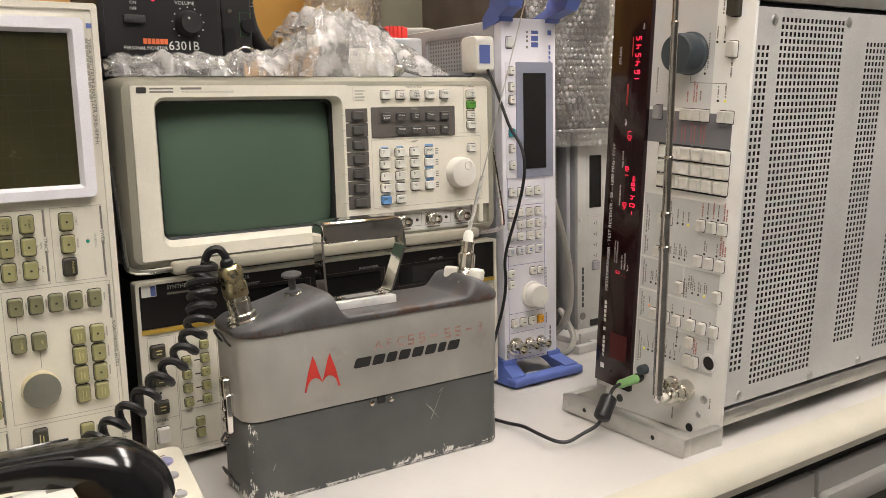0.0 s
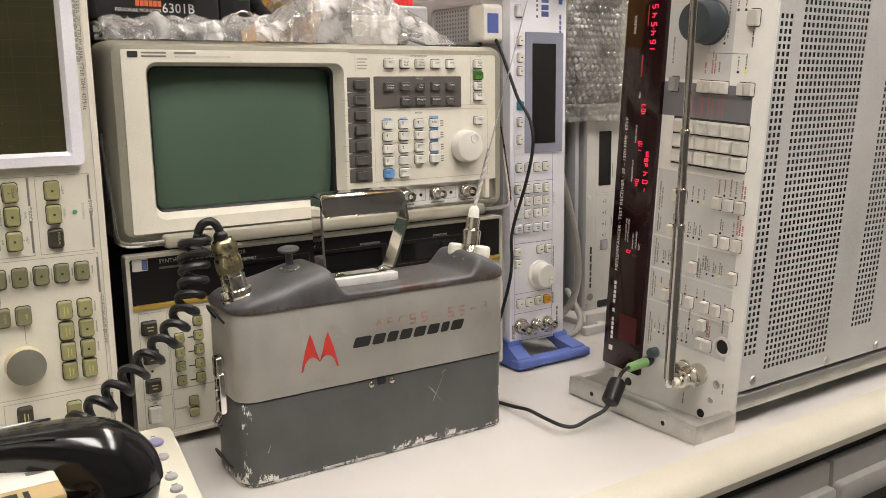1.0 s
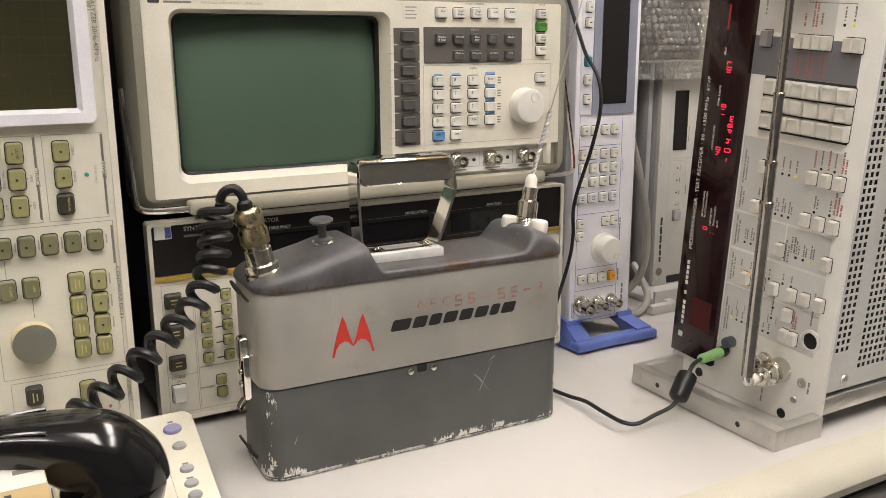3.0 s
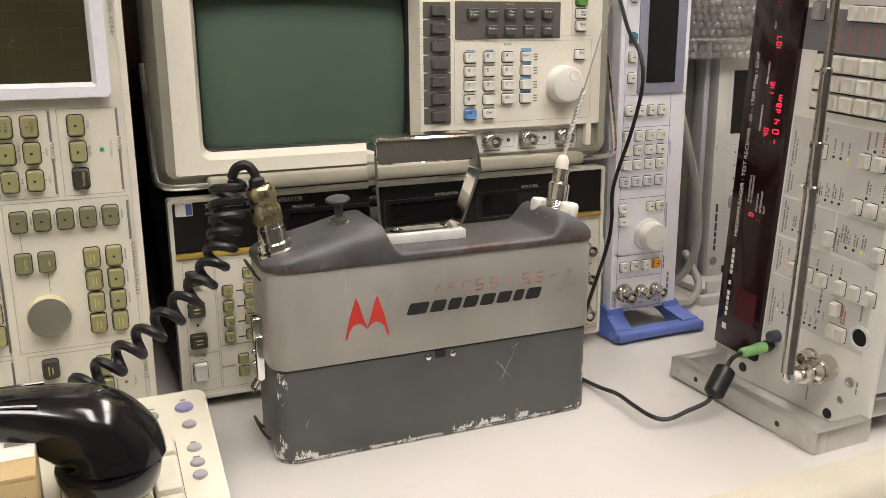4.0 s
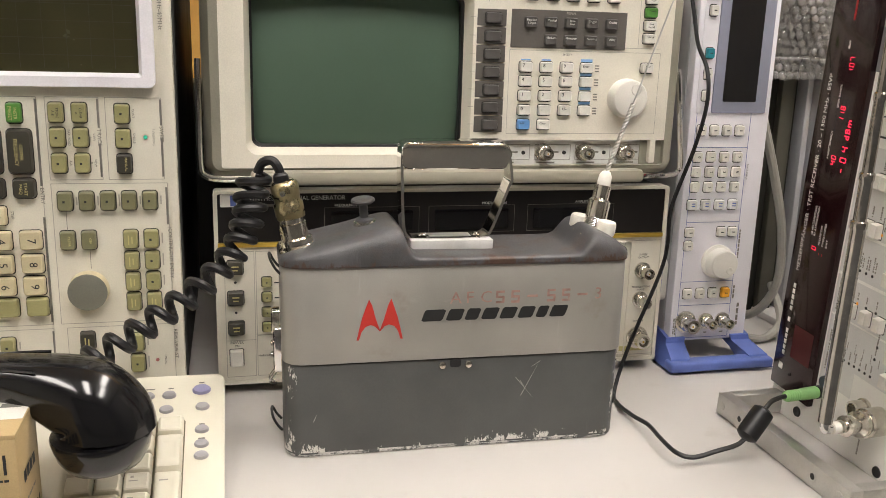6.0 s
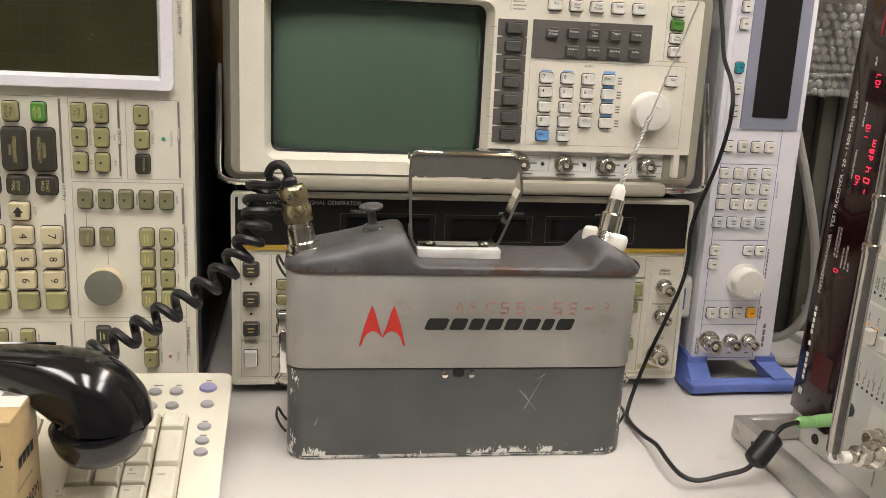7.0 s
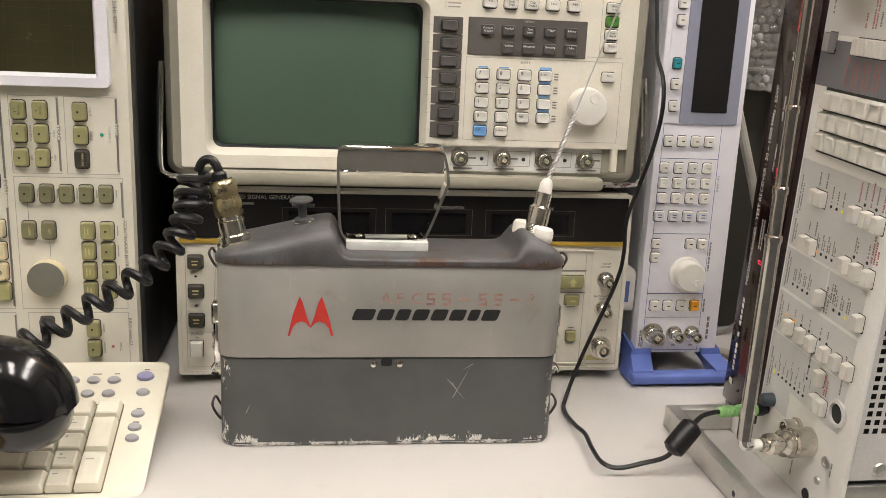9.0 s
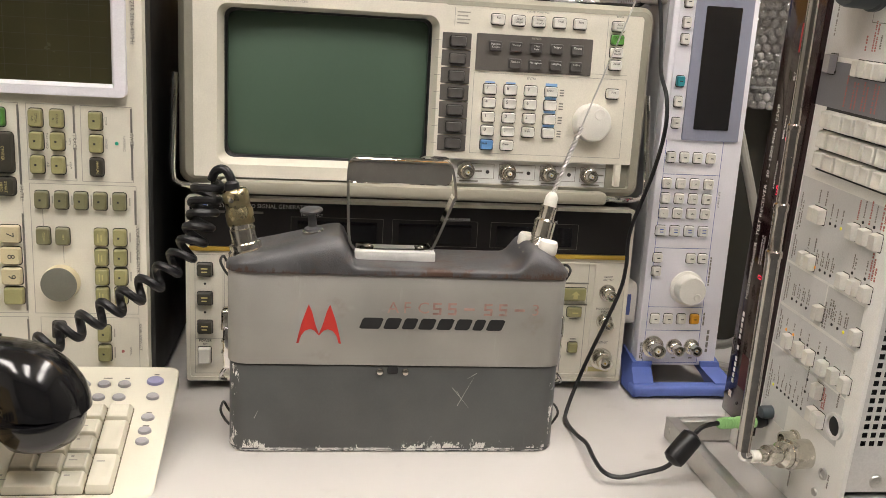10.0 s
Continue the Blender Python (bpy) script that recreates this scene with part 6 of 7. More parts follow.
m = along((0.650, 0.6545, 0.0500), (0.6985, 0.6690, 0.0455))
pl = part("plug", lathe(bmesh.new(), m, [(0.0026, 0), (0.0040, 0.0015), (0.0042, 0.019), (0.0050, 0.021), (0.0052, 0.038), (0.0046, 0.0385)], 18), GREEN_PLUG, t, "lime green jack plug")
for i in range(5):
    part("relief_ring", lathe(bmesh.new(), m, [(0.0042, 0.003 + i * 0.0028), (0.0047, 0.0036 + i * 0.0028), (0.0047, 0.0046 + i * 0.0028), (0.0042, 0.0052 + i * 0.0028)], 16), GREEN_PLUG, pl)
part("jack", lathe(bmesh.new(), m, [(0.0055, 0.0385), (0.0055, 0.0465), (0.0045, 0.048), (0.0045, 0.0505)], 16), BLACK_RUBBER, pl, "black jack collar")


# ---- keyboard ----
def keyboard():
    t = thing("keyboard", (0.2145, 0.690, 0.0215), "ivory office keyboard propped at a steep angle", "keyboard", turn=pose(0, 0, 0, 23, 0, -0.5))
    F = Matrix.Identity(4)
    bm = bmesh.new()
    def lp(ins, n, under=False):
        return [Vector((u, v, -(0.0012 + 0.014 * (v + 0.054) / 0.138) if under else n)) for u, v in rr_loop(-0.46 + ins, -ins, -0.054 + ins, 0.084 - ins, 0.008, 5)]
    skin(bm, [lp(0.001, 0, True), lp(0, -0.0010), lp(0.0008, -0.0003), lp(0.002, 0.0)])
    bd = part("body", bm, KEYBOARD, t)
    # Dark tan wells carry the shade between the keycaps in their colour.
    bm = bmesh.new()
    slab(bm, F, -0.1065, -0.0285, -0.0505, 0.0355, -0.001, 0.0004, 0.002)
    part("key_well", bm, mat("key_well_shade", (0.16, 0.14, 0.09), 0.6), bd, "key well in tan that paints in the shade between keys")
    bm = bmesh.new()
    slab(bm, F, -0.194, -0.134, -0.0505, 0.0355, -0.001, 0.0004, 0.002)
    part("key_well", bm, bpy.data.materials["key_well_shade"], bd)

    def cap(u, v, w, h):
        k = key(F, u, v, w - 0.0008, h - 0.0008, 0.0085, KEYBOARD, t, "key", r=0.0012, taper=0.74, dish=0.0008)
        return k
    cx = (-0.0965, -0.0775, -0.0585, -0.0385)
    rows = (-0.0418, -0.0248, -0.0078, 0.0092, 0.0262)
    for i, u in enumerate(cx):
        for j, v in enumerate(rows):
            if i == 3:
                continue
            if j == 0 and i == 1:
                continue
            if j == 0 and i == 0:
                cap(-0.087, v, 0.038, 0.017)
                continue
            cap(u, v, 0.019, 0.017)
    cap(cx[3], -0.0333, 0.019, 0.034)
    cap(cx[3], 0.0007, 0.019, 0.034)
    cap(cx[3], 0.0262, 0.019, 0.017)
    for u in (-0.183, -0.164, -0.145):
        for v in (-0.0418, 0.0092, 0.0262):
            cap(u, v, 0.019, 0.017)
    cap(-0.164, -0.0248, 0.019, 0.017)
    bars(F, [(cx[3] - 0.002, -0.0265, 0.006, 0.0011), (cx[2] - 0.003, -0.0395, 0.004, 0.0011), (cx[2] - 0.003, -0.0218, 0.0022, 0.0018), (cx[2] - 0.002, -0.0252, 0.006, 0.0009), (cx[2] - 0.003, -0.0048, 0.0022, 0.0018), (cx[2] - 0.003, 0.0120, 0.0022, 0.0018), (cx[2] - 0.002, 0.0088, 0.006, 0.0009), (-0.107, -0.039, 0.0022, 0.0018), (-0.105, -0.0428, 0.005, 0.0009)], LINE_GREY, t, "key_printing", 0.0088)
    def pill(u, v, w, h, m, lab):
        bm = bmesh.new()
        lp = lambda s, n: [Vector((u + w / 2 * s * math.cos(2 * math.pi * k / 20), v + h / 2 * s * math.sin(2 * math.pi * k / 20), n)) for k in range(20)]
        skin(bm, [lp(1, 0), lp(1, 0.0012), lp(0.85, 0.0026), lp(0.45, 0.0032)])
        part("media_key", bm, m, t, lab)
    pill(-0.0175, 0.0655, 0.0140, 0.0098, LAVENDER, "lavender oval key")
    for u, v in ((-0.0165, 0.0475), (-0.0165, 0.0245), (-0.0165, 0.0105), (-0.0165, -0.0005), (-0.0415, 0.0615), (-0.0575, 0.0615), (-0.0735, 0.0615), (-0.0430, 0.0465), (-0.0590, 0.0465)):
        pill(u, v, 0.0105, 0.0072, GREY_KEY, "small grey oval key")
    bars(F, [(-0.0165, 0.0300, 0.004, 0.0014), (-0.0165, 0.0160, 0.005, 0.0014), (-0.0175, 0.0735, 0.004, 0.0014), (-0.0405, 0.0690, 0.004, 0.0012), (-0.0560, 0.0690, 0.007, 0.0012)], INK_GREY, t, "key_printing", 0.0003)
    for u in (-0.04, -0.42):
        part("flip_foot", box(u - 0.012, u + 0.012, 0.060, 0.066, -0.0475, -0.010, b=0.002), KEYBOARD, t)
    return t


keyboard()

# ---- telephone handset and coiled cord ----
t = thing("telephone_handset", (0.137, 0.646, 0.03), "glossy black bakelite telephone handset lying on the keyboard", "handset")
m = Matrix.Translation((0.1425, 0.6435, 0.0060)) @ pose(0, 0, 0, 2, -3, 0)
part("earpiece_cap", lathe(bmesh.new(), m, [(0.013, 0.0385), (0.0190, 0.0390), (0.0240, 0.0420), (0.0285, 0.0495), (0.0308, 0.0580), (0.0315, 0.0625), (0.0310, 0.0640)], 44), BAKELITE, t, "screwed earpiece cap")
bm = bmesh.new()
spine = [(-0.060, 0.6700, 0.0930, 0.0150, 0.0105), (-0.030, 0.6650, 0.1010, 0.0160, 0.0112), (0.010, 0.6600, 0.1045, 0.0165, 0.0115), (0.055, 0.6545, 0.1058, 0.0168, 0.0117), (0.085, 0.6515, 0.1048, 0.0190, 0.0135),
         (0.106, 0.6490, 0.0995, 0.0232, 0.0195), (0.1230, 0.6465, 0.0930, 0.0268, 0.0252), (0.1345, 0.6445, 0.0870, 0.0294, 0.0275), (0.1405, 0.6437, 0.0780, 0.0305, 0.0302), (0.1425, 0.6435, 0.0705, 0.0308, 0.0308)]
mid = smooth_path([p[:3] for p in spine], 7)
sizes = smooth_path([(p[3], p[4], 0) for p in spine], 7)
loops = []
for i, c in enumerate(mid):
    d = (mid[min(i + 1, len(mid) - 1)] - mid[max(i - 1, 0)]).normalized()
    if i == len(mid) - 1:
        d = Vector((0, 0, -1))
    side = Vector((-0.10, -0.995, 0.0))
    side = (side - d * side.dot(d)).normalized()
    up = side.cross(d)
    if up.z < -0.2 or (abs(up.z) <= 0.2 and up.x < 0):
        up = -up
    w, h = sizes[i].x, sizes[i].y
    k = min(1.0, max(0.0, (i / (len(mid) - 1) - 0.45) / 0.35))
    lp = []
    for q in range(32):
        a = 2 * math.pi * q / 32
        ca, sa = math.cos(a), math.sin(a)
        e = 0.72 + 0.28 * k
        lp.append(c + side * (w * math.copysign(abs(ca) ** e, ca)) + up * (h * math.copysign(abs(sa) ** e, sa)))
    loops.append(lp)
skin(bm, loops)
part("body", bm, BAKELITE, t)
for s in (-1, 1):
    edge = [c + Vector((0.10, 0.995, 0)) * (s * sizes[i].x * 0.80) + Vector((0, 0, sizes[i].y * 0.80)) for i, c in enumerate(mid[6:36], 6)]
    part("moulding_ridge", tube(bmesh.new(), edge, 0.0011, 6), BAKELITE, t)
bm = lathe(bmesh.new(), Matrix.Translation((-0.062, 0.672, 0.0)), [(0.022, 0.030), (0.032, 0.034), (0.034, 0.050), (0.033, 0.075), (0.026, 0.095), (0.012, 0.104)], 32)
part("mouthpiece", bm, BAKELITE, t)

t = thing("coiled_cord", (0.20, 0.72, 0.0), "black coiled telephone cord from radio connector to handset", "cord")
lead = smooth_path([(0.2615, 0.7415, 0.210), (0.2595, 0.742, 0.222), (0.2545, 0.744, 0.2285), (0.2475, 0.747, 0.2265), (0.2440, 0.749, 0.219)], 6)
part("strain_relief", lathe(bmesh.new(), along(lead[0], lead[5]), [(0.0062, 0.0), (0.0058, 0.008), (0.0042, 0.010)], 16), BLACK_RUBBER, t)
part("lead", tube(bmesh.new(), lead, 0.0036, 10), BLACK_RUBBER, t)
axis = smooth_path([(0.2420, 0.749, 0.218), (0.2390, 0.747, 0.203), (0.2365, 0.742, 0.187), (0.2290, 0.734, 0.1685), (0.2160, 0.724, 0.1530), (0.1990, 0.714, 0.1400), (0.1800, 0.705, 0.1285), (0.1600, 0.697, 0.1170), (0.1400, 0.690, 0.1060), (0.1240, 0.685, 0.0985)], 10)
seglen = [0.0]
for a, b in zip(axis, axis[1:]):
    seglen.append(seglen[-1] + (b - a).length)
pts, ang = [], 0.0
n = 620
up = Vector((0, 1, 0))
for i in range(n + 1):
    s = seglen[-1] * i / n
    k = max(0, min(len(axis) - 2, int(np.searchsorted(seglen, s)) - 1))
    f = (s - seglen[k]) / max(1e-9, seglen[k + 1] - seglen[k])
    c = axis[k].lerp(axis[k + 1], f)
    d = (axis[min(k + 2, len(axis) - 1)] - axis[max(k - 1, 0)]).normalized()
    up = (up - d * up.dot(d)).normalized()
    sd = d.cross(up)
    q = s / seglen[-1]
    pitch = 0.0110 + 0.0058 * min(1, max(0, (q - 0.15) / 0.3))
    ang += 2 * math.pi * (seglen[-1] / n) / pitch
    R = 0.0104 - 0.0026 * min(1, max(0, (q - 0.1) / 0.3))
    pts.append(c + R * (math.cos(ang) * up + math.sin(ang) * sd))
part("coil", tube(bmesh.new(), pts, 0.0033, 8), BLACK_RUBBER, t, "sprung coil of rubber cord")

# ---- tape carton in front of the keyboard ----
t = thing("tape_carton", (0.06, 0.61, 0.0), "small tan and white tape carton standing on the bench", "carton")
cb = part("box", box(0.020, 0.101, 0.588, 0.6400, 0.0, 0.0935, b=0.0008), CARTON, t)
part("lid_flap", box(0.0198, 0.1012, 0.5878, 0.6402, 0.0910, 0.0942, b=0.0008), CARTON, t, "tan lid flap")
Fl = plane_frame((0, 0, 0.0942), (1, 0, 0), (0, 1, 0))
bars(Fl, [(0.0605, 0.6245, 0.0800, 0.0290)], CARTON_PALE, cb, "pale_strip", 0.0003)
bars(Fl, [(0.052, 0.633, 0.026, 0.010), (0.0905, 0.630, 0.012, 0.006)], INK_GREY, cb, "carton_printing", 0.0006)
Fc = front(0.5878)
for u, w in ((0.0520, 0.006), (0.0610, 0.0085), (0.0715, 0.0085), (0.0805, 0.0035)):
    bars(Fl, [(u, 0.5985, w, 0.0115)], INK, cb, "maker_mark", 0.0003)
bars(Fc, [(0.0800 + 0.0036 * i, 0.0760, 0.0017, 0.0125) for i in range(5)], INK, cb, "bar_print", 0.0004)
bars(Fc, words(0.056, 0.0800, 0.02, 0.0019, RNG) + words(0.056, 0.0765, 0.018, 0.0015, RNG) + words(0.056, 0.0730, 0.019, 0.0015, RNG) + words(0.056, 0.0660, 0.040, 0.0015, RNG), INK, cb, "carton_printing", 0.0004)
bars(Fc, [(0.0480, 0.0765, 0.0090, 0.0110), (0.0600, 0.0480, 0.0300, 0.0090)], INK, cb, "maker_mark", 0.0004)
Fs = plane_frame((0.1012, 0, 0), (0, 1, 0), (0, 0, 1))
for i in range(4):
    bars(Fs, [(0.6010 + 0.0076 * i, 0.062, 0.0062, 0.0075)], INK, cb, "maker_mark", 0.0004)
text(Fs, 0.594, 0.030, "DG90M", 0.0085, INK, cb)
bars(Fs, words(0.594, 0.046, 0.03, 0.002, RNG), INK_GREY, cb)


# ---- on top of the stack ----
def crumple(p, f, a, seed):
    v = Vector(p) * f + Vector((seed, seed * 0.7, 0))
    return a * (1.0 - 2.0 * abs(noise.noise(v))) + a * 0.5 * (1.0 - 2.0 * abs(noise.noise(v * 2.3)))


def film_sheet(name, fn, nu, nv, material, parent, label=""):
    bm = bmesh.new()
    g = [[bm.verts.new(fn(i / nu, j / nv)) for j in range(nv + 1)] for i in range(nu + 1)]
    for i in range(nu):
        for j in range(nv):
            bm.faces.new((g[i][j], g[i + 1][j], g[i + 1][j + 1], g[i][j + 1]))
    bm.transform(BASE[parent])
    me = bpy.data.meshes.new(name)
    bm.to_mesh(me)
    bm.free()
    me.materials.append(material)
    me.polygons.foreach_set("use_smooth", [True] * len(me.polygons))
    ob = new(name, me)
    ob.parent = parent
    BASE[ob] = BASE[parent]
    return tagged(ob, label)


# Hidden support added here, black to fill the dark gap under the loudspeaker.
t = thing("speaker_pad", (0.265, 0.94, 0.380), "black pad added under the loudspeaker as a hidden support", "pad")
part("foam", box(0.207, 0.345, 0.884, 1.0, 0.3802, 0.3985, b=0.003), BLACK_RUBBER, t)

SPK = mat("black_vinyl_cabinet", (0.020, 0.019, 0.020), 0.5, var=0.15, bump=0.4)
t = thing("monitor_speaker", (0.265, 0.94, 0.3985), "black powered monitor loudspeaker with volume knob", "loudspeaker")
part("cabinet", box(0.2045, 0.3235, 0.884, 1.0, 0.3985, 0.585, b=0.005, seg=3), SPK, t)
F = front(0.884)
bm = bmesh.new()
slab(bm, F, 0.2095, 0.3185, 0.4035, 0.580, -0.002, 0.0006, 0.003)
bp = part("front_panel", bm, mat("satin_black_panel", (0.016, 0.015, 0.016), 0.38), t)
P = front(0.8834)
bm = bmesh.new()
slab(bm, P, 0.2265, 0.2465, 0.4310, 0.4385, 0.0, 0.004, 0.001, 0.0008)
part("power_button", bm, SPK, bp, "black push switch")
text(P, 0.2365, 0.4500, "ON", 0.0028, INK_WHITE, bp, align="CENTER")
text(P, 0.2365, 0.4445, "OFF", 0.0028, INK_WHITE, bp, align="CENTER")
text(P, 0.2860, 0.4515, "VOLUME", 0.0036, INK_WHITE, bp, align="CENTER")
turned(P, 0.2885, 0.4325, [(0.0125, 0), (0.0122, 0.004), (0.0105, 0.010), (0.0098, 0.0115), (0, 0.0115)], SPK, bp, "volume_knob", "black volume knob with white dot", 30)
turned(P, 0.2860, 0.4365, [(0.0012, 0.0115), (0.0010, 0.0119), (0, 0.0119)], INK_WHITE, bp, "pointer_dot", seg=10)
for k in range(11):
    a = radians(230 - 28 * k)
    bars(P, [(0.2885 + 0.0155 * math.cos(a), 0.4325 + 0.0155 * math.sin(a), 0.0012, 0.0012)], INK_WHITE, bp, "scale_dot")
turned(P, 0.2555, 0.4535, [(0.0016, 0), (0.0014, 0.001), (0, 0.0014)], LED_RED, bp, "power_light", "lit red power light", seg=10)
bars(P, [(0.2455 + 0.0040 * i, 0.4145, 0.0034, 0.0052) for i in range(6)], mat("orange_print", (0.72, 0.16, 0.06), 0.5), bp, "maker_mark", 0.0004)
text(P, 0.2255, 0.4080, "PERSONAL MONITOR", 0.0034, INK_WHITE, bp, wide=0.90)
text(P, 0.2675, 0.4105, "6301B", 0.0090, INK_WHITE, bp, wide=0.97)
t = thing("microphone_bracket", (0.34, 0.92, 0.3985), "black plastic unit clipped beside the loudspeaker", "accessory")
part("body", box(0.3245, 0.3585, 0.892, 0.95, 0.3985, 0.56, b=0.004, seg=3), SPK, t)
F = front(0.892)
bm = bmesh.new()
slab(bm, F, 0.327, 0.3385, 0.4015, 0.4300, 0.0, 0.003, 0.001)
part("slider", bm, BLACK_RUBBER, t)
turned(F, 0.334, 0.4470, [(0.0028, 0), (0.0024, 0.002), (0, 0.002)], NICKEL, t, "socket", seg=12)
turned(F, 0.3525, 0.4330, [(0.0075, 0), (0.007, 0.005), (0, 0.005)], BLACK_RUBBER, t, "knob", seg=18)
bars(F, outline(0.345, 0.356, 0.422, 0.446, 0.0004), mat("green_print", (0.05, 0.16, 0.04), 0.5), t)
part("ring", tube(bmesh.new(), smooth_path([(0.336, 0.893, 0.404), (0.346, 0.886, 0.411), (0.356, 0.886, 0.407), (0.362, 0.894, 0.402)]), 0.0015), NICKEL, t)

t = thing("spiral_lead", (0.37, 0.92, 0.392), "black spiral lead hanging beside the loudspeaker", "cable")
ax_ = smooth_path([(0.3655, 0.925, 0.56), (0.3655, 0.925, 0.47), (0.3680, 0.92, 0.435), (0.3790, 0.915, 0.412), (0.3960, 0.912, 0.4035)], 14)
pts = []
for i in range(len(ax_) * 12):
    q = i / (len(ax_) * 12 - 1) * (len(ax_) - 1)
    k = min(int(q), len(ax_) - 2)
    c = ax_[k].lerp(ax_[k + 1], q - k)
    d = (ax_[k + 1] - ax_[k]).normalized()
    s1_ = d.cross(Vector((0, 1, 0))).normalized()
    s2_ = d.cross(s1_)
    a = i * 0.42
    pts.append(c + 0.0062 * (math.cos(a) * s1_ + math.sin(a) * s2_))
part("coil", tube(bmesh.new(), pts, 0.0021, 6), BLACK_RUBBER, t)

t = thing("polythene_bag", (0.42, 0.93, 0.380), "crumpled clear polythene bag of connectors", "plastic bag")


def bag(u, v):
    x = 0.203 + 0.375 * u
    y = 0.850 + 0.125 * v
    h = float(np.interp(x, (0.203, 0.22, 0.365, 0.385, 0.41, 0.44, 0.47, 0.50, 0.53, 0.56, 0.578), (0.004, 0.009, 0.010, 0.026, 0.050, 0.060, 0.056, 0.044, 0.030, 0.013, 0.002)))
    if x < 0.40:
        y = 0.842 + 0.046 * v
    prof = math.sin(math.pi * min(1, v * 1.05)) ** 0.6 if 0 < v < 0.95 else 0.0
    q = Vector((x, y, 0))
    z = 0.3812 + h * prof + max(0, crumple(q, 26, 0.013, 3.1)) * prof * (0.5 + 9 * h) + crumple(q, 58, 0.0042, 9.2) * prof + crumple(q, 120, 0.0016, 4.7) * prof
    if v < 0.12 and x < 0.46:
        z -= 0.010 * (0.12 - v) / 0.12 * (0.5 + noise.noise(q * 50))
    return Vector((x + crumple(q, 30, 0.004, 5.5), min(y + crumple(q, 34, 0.007, 1.7), 0.884 if x < 0.362 else 1.2), max(z, 0.3806)))


film_sheet("film", bag, 120, 44, POLYBAG, t, "crinkled clear film")
film_sheet("inner_film", lambda u, v: bag(0.12 + u * 0.84, 0.1 + v * 0.75) - Vector((0, -0.006, 0.006)) + Vector((0, 0, crumple((u * 3, v * 3, 0), 4, 0.005, 2))), 60, 24, POLYBAG, t)
part("label_card", box(0.478, 0.533, 0.905, 0.907, 0.3825, 0.4145, b=0.0003), CARTON_PALE, t, "white label card")
bars(front(0.905), [(0.519, 0.394, 0.016, 0.0045)], INK_GREY, t, "label_print", 0.0004)
part("connector", lathe(bmesh.new(), along((0.405, 0.915, 0.418), (0.448, 0.915, 0.424)), [(0.007, 0), (0.007, 0.006), (0.005, 0.008), (0.006, 0.024), (0.004, 0.030), (0.006, 0.032), (0.006, 0.042)], 16), WHITE_PLASTIC, t, "white plastic connector")
part("connector", lathe(bmesh.new(), along((0.400, 0.915, 0.417), (0.405, 0.915, 0.418)), [(0.008, 0), (0.008, 0.005)], 16), NICKEL, t)
part("connector", lathe(bmesh.new(), along((0.540, 0.925, 0.388), (0.558, 0.920, 0.393)), [(0.007, 0), (0.007, 0.012), (0.005, 0.018)], 14), NICKEL, t)

t = thing("grey_adapter_box", (0.575, 1.02, 0.380), "flat grey plastic box on the stack", "box")
part("body", box(0.535, 0.622, 0.975, 1.10, 0.3802, 0.4345, b=0.004, seg=3), CASE_GREY, t)
part("seam", box(0.534, 0.623, 0.974, 1.101, 0.408, 0.4088), DARK_METAL, t)
t = thing("red_plug", (0.60, 1.01, 0.4345), "red ribbed plastic plug on a black lead", "plug")
bm = box(0.584, 0.616, 1.000, 1.016, 0.4347, 0.4500, b=0.002)
pl = part("body", bm, RED_PLASTIC, t)
for i in range(4):
    part("rib", box(0.588 + 0.006 * i, 0.591 + 0.006 * i, 0.9985, 1.0175, 0.4350, 0.4512, b=0.0008), RED_PLASTIC, pl)
part("lead", tube(bmesh.new(), smooth_path([(0.585, 1.008, 0.443), (0.568, 1.012, 0.447), (0.545, 1.02, 0.442), (0.520, 1.03, 0.430), (0.505, 1.04, 0.39)]), 0.0055, 10), BLACK_RUBBER, t)
t = thing("grey_hose", (0.62, 1.1, 0.44), "grey cable lying over the instruments", "cable")
part("sleeve", tube(bmesh.new(), smooth_path([(0.612, 1.07, 0.4385), (0.635, 1.08, 0.452), (0.680, 1.10, 0.4565), (0.74, 1.12, 0.4555), (0.80, 1.13, 0.42), (0.83, 1.14, 0.36)]), 0.0045, 10), GREY_CABLE, t)
t = thing("black_lead", (0.58, 0.93, 0.38), "thin black lead lying on the stack", "cable")
part("sleeve", tube(bmesh.new(), smooth_path([(0.545, 1.0, 0.405), (0.560, 0.962, 0.400), (0.590, 0.93, 0.386), (0.612, 0.90, 0.3835), (0.632, 0.884, 0.3835), (0.6475, 0.905, 0.395)]), 0.0021, 8), BLACK_RUBBER, t)

# ---- behind the stack ----
# Made-up black box that gives the gap between the instruments its shade.
t = thing("rear_case", (0.2, 1.33, 0.0), "black box added behind the gap to stand for its shade", "equipment")
part("body", box(0.05, 0.36, 1.30, 1.40, 0.0, 0.255, b=0.004), DARK_CASE, t)

t = thing("brown_carton", (0.69, 1.26, 0.0), "tall brown cardboard carton standing at the back", "carton")
part("box", box(0.60, 0.765, 1.315, 1.375, 0.0, 0.474, b=0.002), mat("brown_cardboard", (0.26, 0.15, 0.055), 0.75, var=0.1), t)


